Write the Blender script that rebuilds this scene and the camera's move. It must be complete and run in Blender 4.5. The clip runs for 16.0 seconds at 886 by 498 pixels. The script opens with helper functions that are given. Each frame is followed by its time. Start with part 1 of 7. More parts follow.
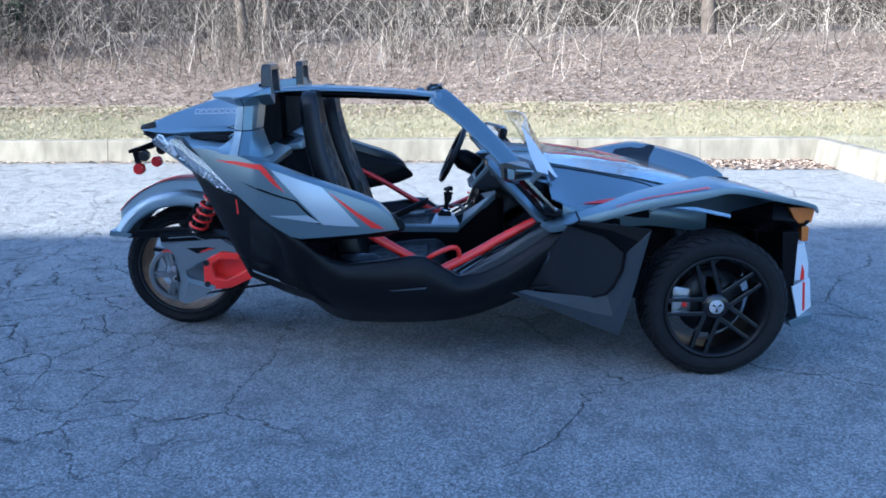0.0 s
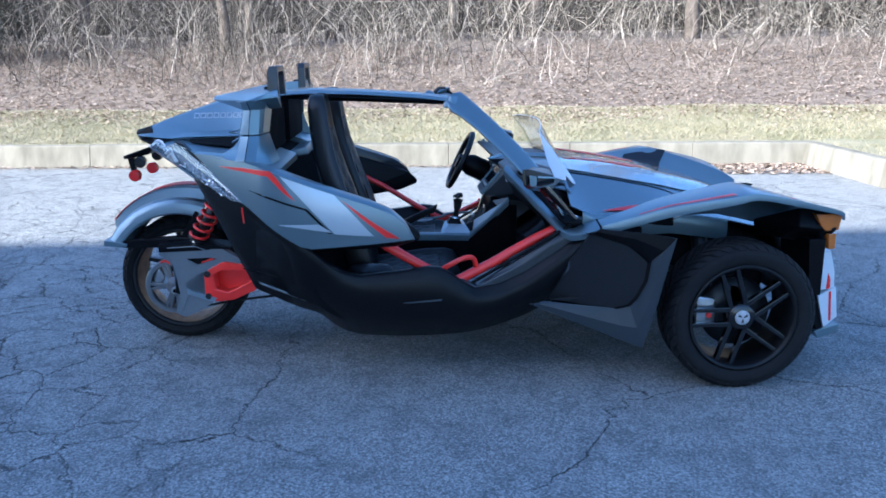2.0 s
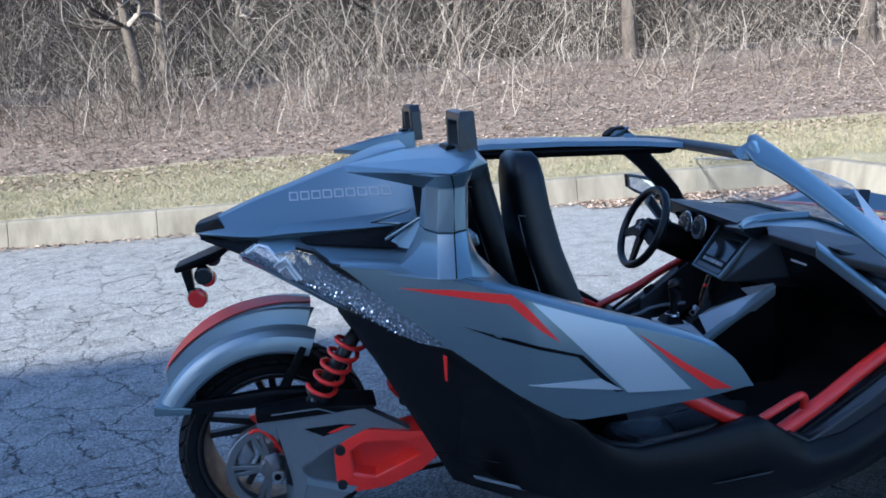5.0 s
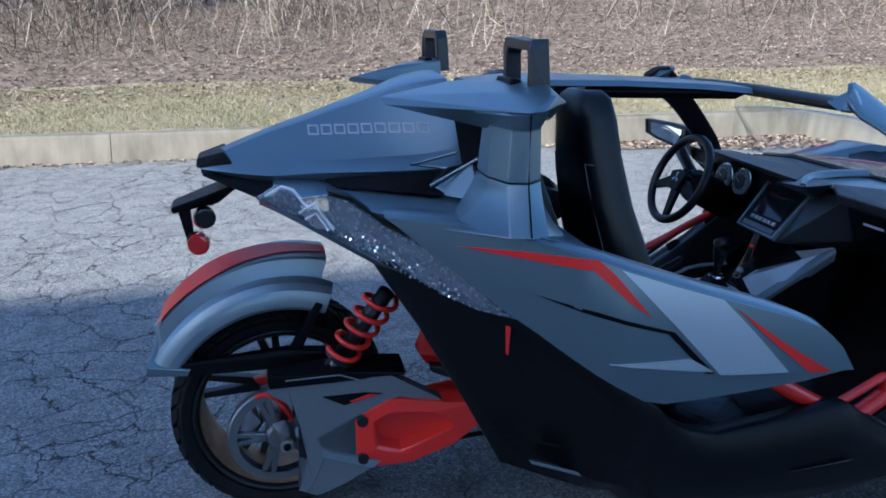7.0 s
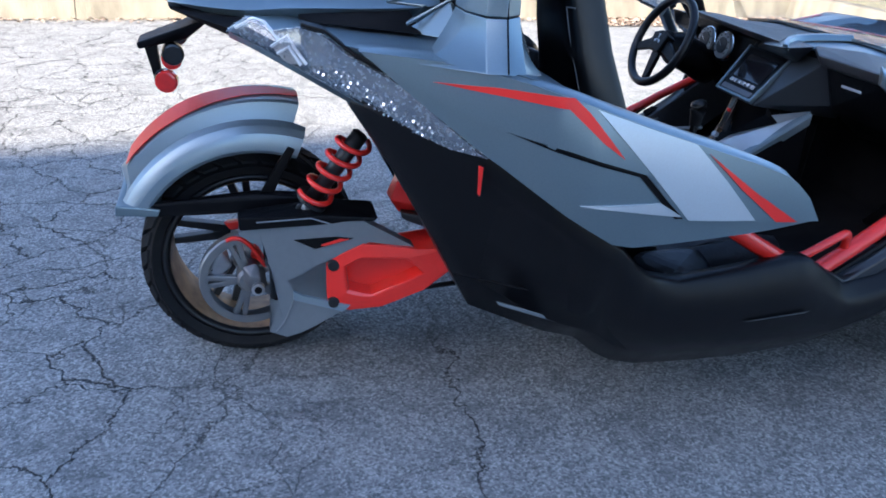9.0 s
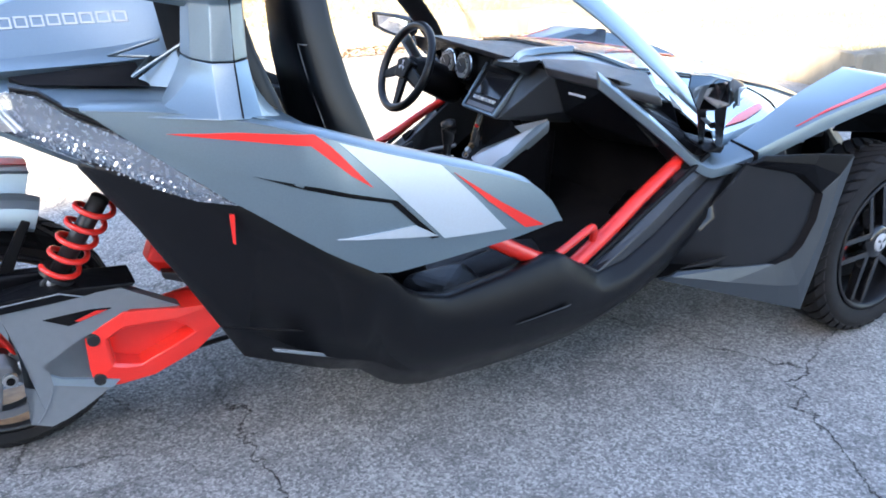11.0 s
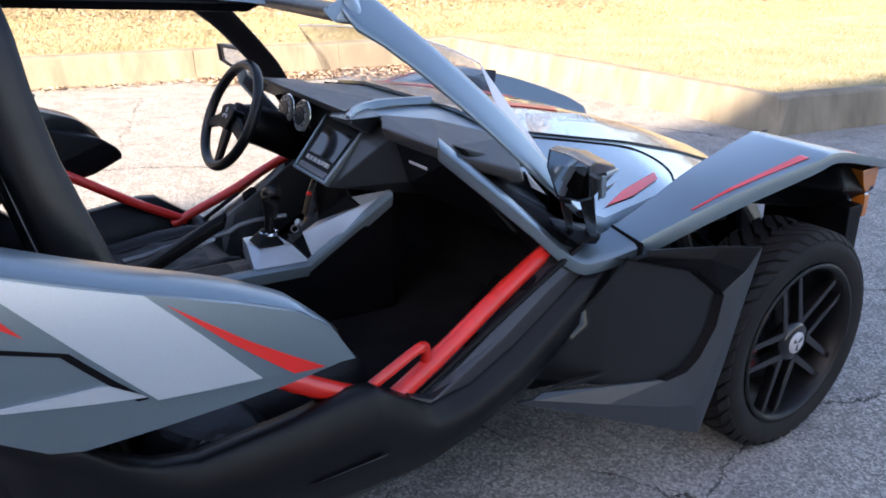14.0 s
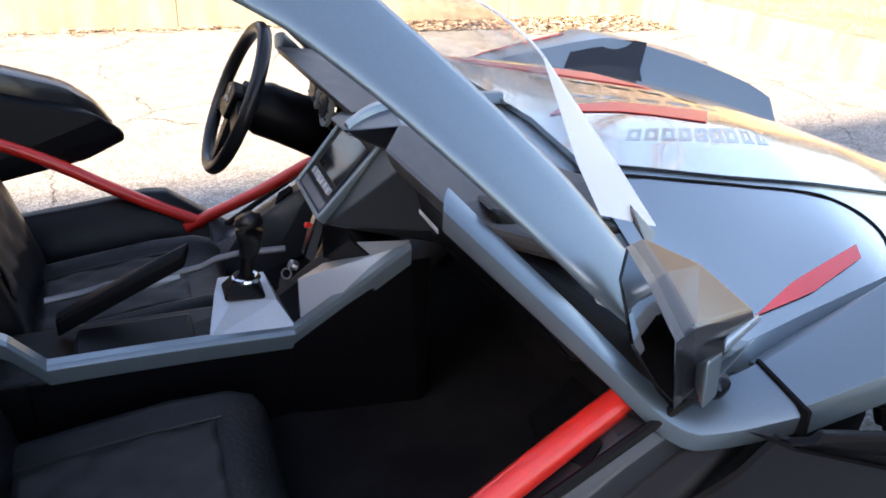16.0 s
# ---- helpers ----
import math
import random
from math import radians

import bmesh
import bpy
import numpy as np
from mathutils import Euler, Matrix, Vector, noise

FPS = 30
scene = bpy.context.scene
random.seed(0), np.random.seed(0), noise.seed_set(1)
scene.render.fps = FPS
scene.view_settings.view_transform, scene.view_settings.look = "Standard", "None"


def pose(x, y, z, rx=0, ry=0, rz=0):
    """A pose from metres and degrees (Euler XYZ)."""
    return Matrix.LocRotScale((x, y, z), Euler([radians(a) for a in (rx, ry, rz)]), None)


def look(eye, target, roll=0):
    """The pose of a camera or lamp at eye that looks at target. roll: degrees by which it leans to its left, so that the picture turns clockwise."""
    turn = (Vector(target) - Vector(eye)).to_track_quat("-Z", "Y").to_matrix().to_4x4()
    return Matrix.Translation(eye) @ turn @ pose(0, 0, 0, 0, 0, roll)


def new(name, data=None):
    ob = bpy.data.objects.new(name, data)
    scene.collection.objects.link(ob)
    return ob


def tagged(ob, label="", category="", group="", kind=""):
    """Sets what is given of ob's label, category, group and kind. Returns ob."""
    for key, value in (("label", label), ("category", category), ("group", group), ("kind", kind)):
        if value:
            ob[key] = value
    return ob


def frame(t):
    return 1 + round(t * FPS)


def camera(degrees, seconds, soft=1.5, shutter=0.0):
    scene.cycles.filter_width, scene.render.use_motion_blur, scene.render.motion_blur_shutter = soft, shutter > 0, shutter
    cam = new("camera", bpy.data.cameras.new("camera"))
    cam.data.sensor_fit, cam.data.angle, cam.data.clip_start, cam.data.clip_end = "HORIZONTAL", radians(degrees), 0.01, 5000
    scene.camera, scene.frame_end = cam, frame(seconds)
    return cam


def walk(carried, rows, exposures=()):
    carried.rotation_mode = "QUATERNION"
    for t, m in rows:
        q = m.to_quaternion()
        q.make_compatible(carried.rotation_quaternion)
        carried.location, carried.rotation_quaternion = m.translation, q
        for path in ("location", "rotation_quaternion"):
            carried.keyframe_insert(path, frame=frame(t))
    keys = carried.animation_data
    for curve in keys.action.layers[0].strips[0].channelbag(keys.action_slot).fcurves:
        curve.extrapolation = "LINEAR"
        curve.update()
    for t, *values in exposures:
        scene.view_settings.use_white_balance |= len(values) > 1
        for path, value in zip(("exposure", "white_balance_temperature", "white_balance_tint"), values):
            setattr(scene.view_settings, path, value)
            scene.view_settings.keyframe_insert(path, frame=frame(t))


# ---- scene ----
from mathutils.bvhtree import BVHTree

cam = camera(57.2, 16.0, 1.75)
PATH = [
    (0, (1.377, -4.454, 1.497), (1.4, -2.513, 1.016), -0.6),
    (0.5, (1.382, -4.447, 1.491), (1.408, -2.507, 1.005), -0.8),
    (1, (1.39, -4.444, 1.489), (1.414, -2.506, 0.999), -0.8),
    (1.5, (1.378, -4.423, 1.487), (1.345, -2.485, 0.994), -1.5),
    (2, (1.216, -4.289, 1.486), (1.291, -2.347, 1.014), -0.5),
    (2.5, (0.98, -4.109, 1.513), (1.024, -2.157, 1.081), -4.0),
    (3, (0.804, -3.813, 1.489), (0.8, -1.857, 1.071), -1.2),
    (3.5, (0.64, -3.525, 1.5), (0.599, -1.563, 1.115), -2.3),
    (4, (0.441, -3.264, 1.508), (0.621, -1.32, 1.074), -3.3),
    (4.2, (0.378, -3.155, 1.499), (0.589, -1.212, 1.072), -3.8),
    (6.3, (0.013, -2.349, 1.537), (0.472, -0.442, 1.145), -1.9),
    (6.5, (0.003, -2.353, 1.523), (0.447, -0.454, 1.081), -1.7),
    (7, (-0.019, -2.368, 1.493), (0.412, -0.498, 0.931), -0.8),
    (7.5, (-0.024, -2.375, 1.46), (0.393, -0.534, 0.801), -0.7),
    (8, (-0.038, -2.385, 1.426), (0.362, -0.579, 0.665), 1.4),
    (8.5, (-0.035, -2.393, 1.403), (0.346, -0.616, 0.568), 0.9),
    (9, (-0.02, -2.392, 1.398), (0.45, -0.633, 0.569), 1.7),
    (9.5, (-0.009, -2.399, 1.397), (0.668, -0.7, 0.588), 2.9),
    (10, (0.013, -2.402, 1.402), (0.813, -0.744, 0.62), 1.7),
    (10.2, (0.019, -2.406, 1.401), (0.851, -0.763, 0.62), 0.9),
    (12.3, (0.213, -2.395, 1.444), (1.221, -0.81, 0.755), -2.2),
    (12.5, (0.253, -2.387, 1.457), (1.25, -0.792, 0.776), -2.6),
    (13, (0.381, -2.358, 1.446), (1.317, -0.702, 0.828), -1.2),
    (13.5, (0.509, -2.279, 1.427), (1.452, -0.645, 0.764), -2.1),
    (14, (0.648, -2.071, 1.394), (1.708, -0.531, 0.683), 1.0),
    (14.5, (0.787, -1.947, 1.38), (1.882, -0.458, 0.614), -0.7),
    (14.8, (0.906, -1.896, 1.386), (1.814, -0.290, 0.614), -0.4),
    (15, (1.002, -1.856, 1.389), (1.852, -0.222, 0.608), -0.2),
    (15.5, (1.23, -1.702, 1.358), (1.931, -0.004, 0.565), -1.9),
    (16, (1.302, -1.492, 1.342), (1.952, 0.204, 0.504), 1.3),
]
EXPOSURES = [
    (0.0, 2.04, 4580, 9),
    (4.2, 1.86, 4650, 10),
    (6.3, 1.14, 4780, 10),
    (7.5, 1.50, 4700, 10),
    (8.5, 2.10, 5120, 11),
    (9.5, 2.80, 5640, 14),
    (10.0, 3.46, 5960, 14),
    (10.2, 3.49, 6010, 14),
    (12.3, 3.04, 6950, 18),
    (13.0, 2.72, 6980, 21),
    (13.5, 2.24, 6450, 19),
    (14.3, 2.62, 6700, 21),
    (16.0, 2.84, 7260, 20),
]
walk(cam, [(t, look(eye, target, roll)) for t, eye, target, roll in PATH], EXPOSURES)

# ---- world ----
SUN_EL, SUN_AZ = 26.0, 55.0        # height of the sun; degrees by which it stands left of straight behind
world = bpy.data.worlds.new("world")
scene.world = world
world.use_nodes = True
wn = world.node_tree.nodes
sky = wn.new("ShaderNodeTexSky")
sky.sky_type, sky.sun_disc = "NISHITA", False
sky.sun_elevation, sky.sun_rotation = radians(SUN_EL), radians(180 + SUN_AZ)
sky.air_density, sky.dust_density, sky.ozone_density = 1.0, 1.2, 1.0
wn["Background"].inputs[1].default_value = 0.091
world.node_tree.links.new(sky.outputs[0], wn["Background"].inputs[0])
sun = new("sun", bpy.data.lights.new("sun", "SUN"))
sun.data.energy, sun.data.angle, sun.data.color = 5.0, radians(0.55), (1.0, 0.81, 0.555)
sun_from = Vector((-math.sin(radians(SUN_AZ)) * math.cos(radians(SUN_EL)), -math.cos(radians(SUN_AZ)) * math.cos(radians(SUN_EL)), math.sin(radians(SUN_EL))))
sun.matrix_world = look(sun_from * 30, (0, 0, 0))

# ---- materials ----
MATS = {}


def mat(name, base, rough=0.5, metal=0.0, second=None, scale=8.0, amount=0.5, bump=0.0, bump_scale=60.0, spec=0.5, coat=0.0, rvar=0.0, stretch=(1, 1, 1), noise_detail=6.0, random_tint=0.0, coat_rough=0.08):
    """A surface with a base colour that drifts towards a second one, uneven gloss and fine relief."""
    m = bpy.data.materials.new(name)
    m.use_nodes = True
    nt = m.node_tree
    n, link = nt.nodes, nt.links.new
    b = n["Principled BSDF"]
    b.inputs["Roughness"].default_value, b.inputs["Metallic"].default_value = rough, metal
    b.inputs["Specular IOR Level"].default_value = spec
    b.inputs["Coat Weight"].default_value, b.inputs["Coat Roughness"].default_value = coat, coat_rough
    tc = n.new("ShaderNodeTexCoord")
    mp = n.new("ShaderNodeMapping")
    mp.inputs["Scale"].default_value = stretch
    link(tc.outputs["Object"], mp.inputs["Vector"])
    tex = n.new("ShaderNodeTexNoise")
    tex.inputs["Scale"].default_value, tex.inputs["Detail"].default_value = scale, noise_detail
    link(mp.outputs[0], tex.inputs["Vector"])
    mix = n.new("ShaderNodeMix")
    mix.data_type = "RGBA"
    mix.inputs[6].default_value = (*base, 1)
    mix.inputs[7].default_value = (*(second or [c * 0.75 for c in base]), 1)
    ramp = n.new("ShaderNodeMapRange")
    ramp.inputs[1].default_value, ramp.inputs[2].default_value = 0.35, 0.7
    ramp.inputs[4].default_value = amount
    link(tex.outputs[0], ramp.inputs[0])
    link(ramp.outputs[0], mix.inputs[0])
    colour = mix.outputs[2]
    if random_tint:
        info, hsv, mr = n.new("ShaderNodeObjectInfo"), n.new("ShaderNodeHueSaturation"), n.new("ShaderNodeMapRange")
        mr.inputs[3].default_value, mr.inputs[4].default_value = 1 - random_tint, 1 + random_tint
        link(info.outputs["Random"], mr.inputs[0])
        link(mr.outputs[0], hsv.inputs["Value"])
        link(colour, hsv.inputs["Color"])
        colour = hsv.outputs[0]
    link(colour, b.inputs["Base Color"])
    if rvar:
        rr = n.new("ShaderNodeMapRange")
        rr.inputs[3].default_value, rr.inputs[4].default_value = max(0, rough - rvar), min(1, rough + rvar)
        t2 = n.new("ShaderNodeTexNoise")
        t2.inputs["Scale"].default_value, t2.inputs["Detail"].default_value = scale * 3.1, 5
        link(tc.outputs["Object"], t2.inputs["Vector"])
        link(t2.outputs[0], rr.inputs[0])
        link(rr.outputs[0], b.inputs["Roughness"])
    if bump:
        t3, bp = n.new("ShaderNodeTexNoise"), n.new("ShaderNodeBump")
        t3.inputs["Scale"].default_value, t3.inputs["Detail"].default_value = bump_scale, 4
        link(mp.outputs[0], t3.inputs["Vector"])
        bp.inputs["Strength"].default_value, bp.inputs["Distance"].default_value = 1.0, bump
        link(t3.outputs[0], bp.inputs["Height"])
        link(bp.outputs[0], b.inputs["Normal"])
    MATS[name] = m
    return m


def island_mat(name, stops, rough=0.9):
    """A colour for each loose piece, drawn from the stops."""
    m = bpy.data.materials.new(name)
    m.use_nodes = True
    n, link = m.node_tree.nodes, m.node_tree.links.new
    geo, ramp = n.new("ShaderNodeNewGeometry"), n.new("ShaderNodeValToRGB")
    link(geo.outputs["Random Per Island"], ramp.inputs[0])
    el = ramp.color_ramp.elements
    for i, c in enumerate(stops):
        e = el[i] if i < 2 else el.new(1.0)
        e.position, e.color = i / (len(stops) - 1), (*c, 1)
    link(ramp.outputs[0], n["Principled BSDF"].inputs["Base Color"])
    n["Principled BSDF"].inputs["Roughness"].default_value = rough
    n["Principled BSDF"].inputs["Specular IOR Level"].default_value = 0.2
    MATS[name] = m
    return m


def asphalt_material():
    """Old grey asphalt: pale stone chips in a dark binder, a net of cracks, stains."""
    m = bpy.data.materials.new("asphalt")
    m.use_nodes = True
    n, link = m.node_tree.nodes, m.node_tree.links.new
    b = n["Principled BSDF"]
    b.inputs["Roughness"].default_value = 0.85
    b.inputs["Specular IOR Level"].default_value = 0.3
    tc = n.new("ShaderNodeTexCoord")
    co = tc.outputs["Object"]

    def noise_tex(scale, detail=4.0, rough=0.55):
        t = n.new("ShaderNodeTexNoise")
        t.inputs["Scale"].default_value, t.inputs["Detail"].default_value, t.inputs["Roughness"].default_value = scale, detail, rough
        link(co, t.inputs["Vector"])
        return t

    def rng(src, a, z, lo=0.0, hi=1.0):
        r = n.new("ShaderNodeMapRange")
        for i, v in enumerate((a, z, lo, hi)):
            r.inputs[i + 1].default_value = v
        link(src, r.inputs[0])
        return r.outputs[0]

    def blend(fac, a, c, mode="MIX"):
        x = n.new("ShaderNodeMix")
        x.data_type, x.blend_type = "RGBA", mode
        for sock, v in ((x.inputs[0], fac), (x.inputs[6], a), (x.inputs[7], c)):
            if isinstance(v, tuple):
                sock.default_value = (*v, 1)
            elif isinstance(v, float):
                sock.default_value = v
            else:
                link(v, sock)
        return x.outputs[2]

    def math_node(op, a, c):
        x = n.new("ShaderNodeMath")
        x.operation = op
        for sock, v in zip(x.inputs, (a, c)):
            if isinstance(v, float):
                sock.default_value = v
            else:
                link(v, sock)
        return x.outputs[0]

    chips = n.new("ShaderNodeTexVoronoi")
    chips.inputs["Scale"].default_value = 150
    link(co, chips.inputs["Vector"])
    chip_grey = n.new("ShaderNodeSeparateColor")
    link(chips.outputs["Color"], chip_grey.inputs[0])
    fine = noise_tex(320, 2)
    base = blend(rng(chip_grey.outputs[0], 0.0, 1.0), (0.128, 0.131, 0.128), (0.39, 0.393, 0.378))
    base = blend(rng(chip_grey.outputs[1], 0.77, 0.87), base, (0.52, 0.51, 0.49))
    base = blend(rng(fine.outputs[0], 0.3, 0.7, 0.0, 0.40), base, (0.09, 0.09, 0.09))
    base = blend(rng(noise_tex(0.55, 5).outputs[0], 0.42, 0.68, 0.0, 0.35), base, (0.36, 0.35, 0.335))
    base = blend(rng(noise_tex(2.3, 5).outputs[0], 0.5, 0.75, 0.0, 0.3), base, (0.14, 0.14, 0.14))
    base = blend(rng(noise_tex(5.5, 6, 0.62).outputs[0], 0.45, 0.66, 0.0, 0.5), base, (0.105, 0.108, 0.108))
    base = blend(rng(noise_tex(9.0, 4, 0.6).outputs[0], 0.56, 0.72, 0.0, 0.45), base, (0.36, 0.36, 0.345))
    pebble = n.new("ShaderNodeTexVoronoi")
    pebble.inputs["Scale"].default_value = 125
    link(co, pebble.inputs["Vector"])
    pebble_grey = n.new("ShaderNodeSeparateColor")
    link(pebble.outputs["Color"], pebble_grey.inputs[0])
    base = blend(rng(pebble_grey.outputs[2], 0.50, 0.95, 0.0, 0.60), base, (0.085, 0.086, 0.088))
    base = blend(rng(pebble_grey.outputs[0], 0.86, 0.96, 0.0, 0.70), base, (0.42, 0.41, 0.39))
    # cracks: cell borders, bent by noise; a coarse net everywhere, a fine one in worn places
    bent = n.new("ShaderNodeVectorMath")
    bent.operation = "MULTIPLY_ADD"
    warp = noise_tex(2.6, 7, 0.68)
    link(warp.outputs["Color"], bent.inputs[0])
    bent.inputs[1].default_value = (0.34, 0.34, 0.0)
    link(co, bent.inputs[2])

    def crack(scale, width, seed):
        v = n.new("ShaderNodeTexVoronoi")
        v.feature = "DISTANCE_TO_EDGE"
        v.inputs["Scale"].default_value = scale
        off = n.new("ShaderNodeVectorMath")
        off.inputs[1].default_value = (seed, seed * 1.7, 0.0)
        link(bent.outputs[0], off.inputs[0])
        link(off.outputs[0], v.inputs["Vector"])
        return rng(v.outputs["Distance"], width * 0.25, width, 1.0, 0.0)

    coarse = math_node("MULTIPLY", crack(0.62, 0.0031, 4.6), rng(noise_tex(0.9, 4).outputs[0], 0.40, 0.52))
    split = n.new("ShaderNodeSeparateXYZ")
    link(co, split.inputs[0])
    worn = rng(math_node("ADD", split.outputs[0], math_node("MULTIPLY", noise_tex(0.5, 4).outputs[0], 3.0)), 1.2, 2.6, 1.0, 0.0)
    net = math_node("MULTIPLY", crack(3.0, 0.0125, 7.7), math_node("MULTIPLY", worn, rng(noise_tex(0.7, 3).outputs[0], 0.32, 0.42)))
    fine_net = math_node("MULTIPLY", crack(7.5, 0.014, 12.3), math_node("MULTIPLY", worn, rng(noise_tex(1.1, 3).outputs[0], 0.50, 0.60)))
    net = math_node("MAXIMUM", net, math_node("MULTIPLY", fine_net, 0.75))
    cracks = math_node("MAXIMUM", coarse, net)
    base = blend(rng(cracks, 0.0, 1.0, 0.0, 0.87), base, (0.016, 0.015, 0.015))
    link(base, b.inputs["Base Color"])
    height = math_node("SUBTRACT", math_node("MULTIPLY", chips.outputs["Distance"], 0.22), math_node("MULTIPLY", cracks, 1.6))
    bp = n.new("ShaderNodeBump")
    bp.inputs["Strength"].default_value, bp.inputs["Distance"].default_value = 0.9, 0.006
    link(height, bp.inputs["Height"])
    link(bp.outputs[0], b.inputs["Normal"])
    MATS["asphalt"] = m
    return m


asphalt_material()
mat("concrete", (0.235, 0.215, 0.172), 0.9, second=(0.135, 0.122, 0.096), scale=3.5, amount=0.9, stretch=(1.6, 1.6, 0.5), bump=0.004, bump_scale=40, spec=0.2)
mat("soil", (0.235, 0.19, 0.152), 1.0, second=(0.115, 0.092, 0.074), scale=6, amount=1.0, bump=0.02, bump_scale=20, spec=0.1)
mat("turf", (0.34, 0.30, 0.205), 1.0, second=(0.20, 0.196, 0.11), scale=1.6, amount=0.9, bump=0.02, bump_scale=35, spec=0.1)
mat("stucco", (0.24, 0.225, 0.205), 0.9, scale=2, amount=0.4, bump=0.003, bump_scale=50)
mat("bark", (0.17, 0.14, 0.115), 0.95, second=(0.09, 0.075, 0.06), scale=9, amount=0.9, bump=0.012, bump_scale=25, stretch=(1, 1, 0.25), spec=0.15)
# near-black backdrop colour that paints in the shade deep in the woods
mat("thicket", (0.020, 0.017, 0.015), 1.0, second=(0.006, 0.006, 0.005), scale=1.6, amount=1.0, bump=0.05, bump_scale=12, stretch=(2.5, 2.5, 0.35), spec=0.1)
# near-black stops paint the shaded gaps between the pale stems
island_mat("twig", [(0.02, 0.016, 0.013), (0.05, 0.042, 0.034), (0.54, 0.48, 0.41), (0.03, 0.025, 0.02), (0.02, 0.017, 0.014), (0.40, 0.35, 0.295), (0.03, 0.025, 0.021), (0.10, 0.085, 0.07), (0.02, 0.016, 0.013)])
# twig colours darkened, so shade among the rear stems is painted in
island_mat("shaded_twig", [(0.012, 0.010, 0.009), (0.02, 0.017, 0.014), (0.12, 0.103, 0.085), (0.015, 0.013, 0.011), (0.04, 0.034, 0.028)])
island_mat("leaf_litter", [(0.06, 0.044, 0.035), (0.33, 0.25, 0.19), (0.49, 0.395, 0.315), (0.10, 0.075, 0.06), (0.41, 0.32, 0.25), (0.20, 0.15, 0.118)])
island_mat("needles", [(0.018, 0.030, 0.016), (0.035, 0.050, 0.028), (0.012, 0.018, 0.011), (0.05, 0.062, 0.038)])
island_mat("bramble", [(0.05, 0.038, 0.03), (0.12, 0.094, 0.078), (0.40, 0.335, 0.285), (0.04, 0.032, 0.026), (0.26, 0.21, 0.175), (0.03, 0.024, 0.02)])
island_mat("grass_blade", [(0.32, 0.278, 0.178), (0.175, 0.168, 0.088), (0.40, 0.345, 0.235), (0.22, 0.205, 0.115), (0.34, 0.283, 0.19)])
# the vehicle
mat("fender_paint", (0.262, 0.327, 0.372), 0.38, 0.55, second=(0.248, 0.311, 0.353), scale=240, amount=0.6, coat=0.5, coat_rough=0.25, rvar=0.05)
mat("grey_paint", (0.178, 0.234, 0.268), 0.36, 0.6, second=(0.162, 0.213, 0.245), scale=260, amount=0.6, coat=0.55, coat_rough=0.22, rvar=0.05)
mat("gloss_paint", (0.230, 0.270, 0.290), 0.20, 0.85, second=(0.212, 0.249, 0.268), scale=260, amount=0.6, coat=0.8, coat_rough=0.04, rvar=0.03)
mat("silver_paint", (0.49, 0.545, 0.59), 0.34, 0.35, second=(0.46, 0.50, 0.53), scale=240, amount=0.6, coat=0.3)
mat("red_paint", (0.78, 0.024, 0.014), 0.36, 0.0, second=(0.66, 0.018, 0.011), scale=14, amount=0.4, coat=0.5, bump=0.0004, bump_scale=180)
mat("red_decal", (0.72, 0.022, 0.016), 0.4, 0.0, second=(0.62, 0.018, 0.013), scale=20, amount=0.3)
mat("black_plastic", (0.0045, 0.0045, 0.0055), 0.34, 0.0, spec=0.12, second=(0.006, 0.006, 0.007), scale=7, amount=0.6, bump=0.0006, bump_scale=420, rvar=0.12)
mat("body_plastic", (0.005, 0.005, 0.006), 0.34, 0.0, spec=0.22, second=(0.007, 0.007, 0.008), scale=7, amount=0.6, bump=0.0006, bump_scale=420, rvar=0.1)
mat("black_gloss", (0.007, 0.007, 0.008), 0.20, 0.0, scale=9, amount=0.3, coat=0.35)
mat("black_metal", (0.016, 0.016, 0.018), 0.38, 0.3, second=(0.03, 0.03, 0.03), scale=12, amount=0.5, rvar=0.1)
# near-black for black inner parts, and for shade painted into openings and gaps
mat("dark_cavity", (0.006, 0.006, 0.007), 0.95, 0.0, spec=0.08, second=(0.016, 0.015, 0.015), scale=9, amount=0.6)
mat("rubber", (0.011, 0.011, 0.012), 0.78, 0.0, spec=0.22, second=(0.018, 0.017, 0.017), scale=11, amount=0.7, bump=0.0006, bump_scale=160, rvar=0.1)
mat("leather", (0.007, 0.007, 0.008), 0.33, 0.0, spec=0.38, second=(0.010, 0.010, 0.011), scale=9, amount=0.6, bump=0.0003, bump_scale=260, rvar=0.08)
mat("dash_grey", (0.045, 0.044, 0.044), 0.42, 0.0, spec=0.5, second=(0.055, 0.053, 0.052), scale=9, amount=0.6, bump=0.0005, bump_scale=400, rvar=0.08)
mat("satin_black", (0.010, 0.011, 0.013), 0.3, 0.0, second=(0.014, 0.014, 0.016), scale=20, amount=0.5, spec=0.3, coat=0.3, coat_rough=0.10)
mat("fin_grey", (0.046, 0.055, 0.064), 0.36, 0.35, second=(0.041, 0.049, 0.057), scale=200, amount=0.6, coat=0.15, rvar=0.08)
mat("cushion_cloth", (0.009, 0.009, 0.010), 0.55, 0.0, spec=0.28, second=(0.013, 0.013, 0.014), scale=14, amount=0.7, bump=0.0015, bump_scale=120, rvar=0.1)
mat("suede", (0.015, 0.0145, 0.015), 0.6, 0.0, spec=0.35, second=(0.021, 0.020, 0.020), scale=16, amount=0.8, bump=0.0005, bump_scale=300)
mat("pale_paint", (0.74, 0.745, 0.76), 0.34, 0.0, second=(0.62, 0.63, 0.65), scale=14, amount=0.5, coat=0.6)
mat("lamp_silver", (0.36, 0.40, 0.45), 0.26, 0.7, second=(0.20, 0.225, 0.26), scale=30, amount=0.5, rvar=0.1)
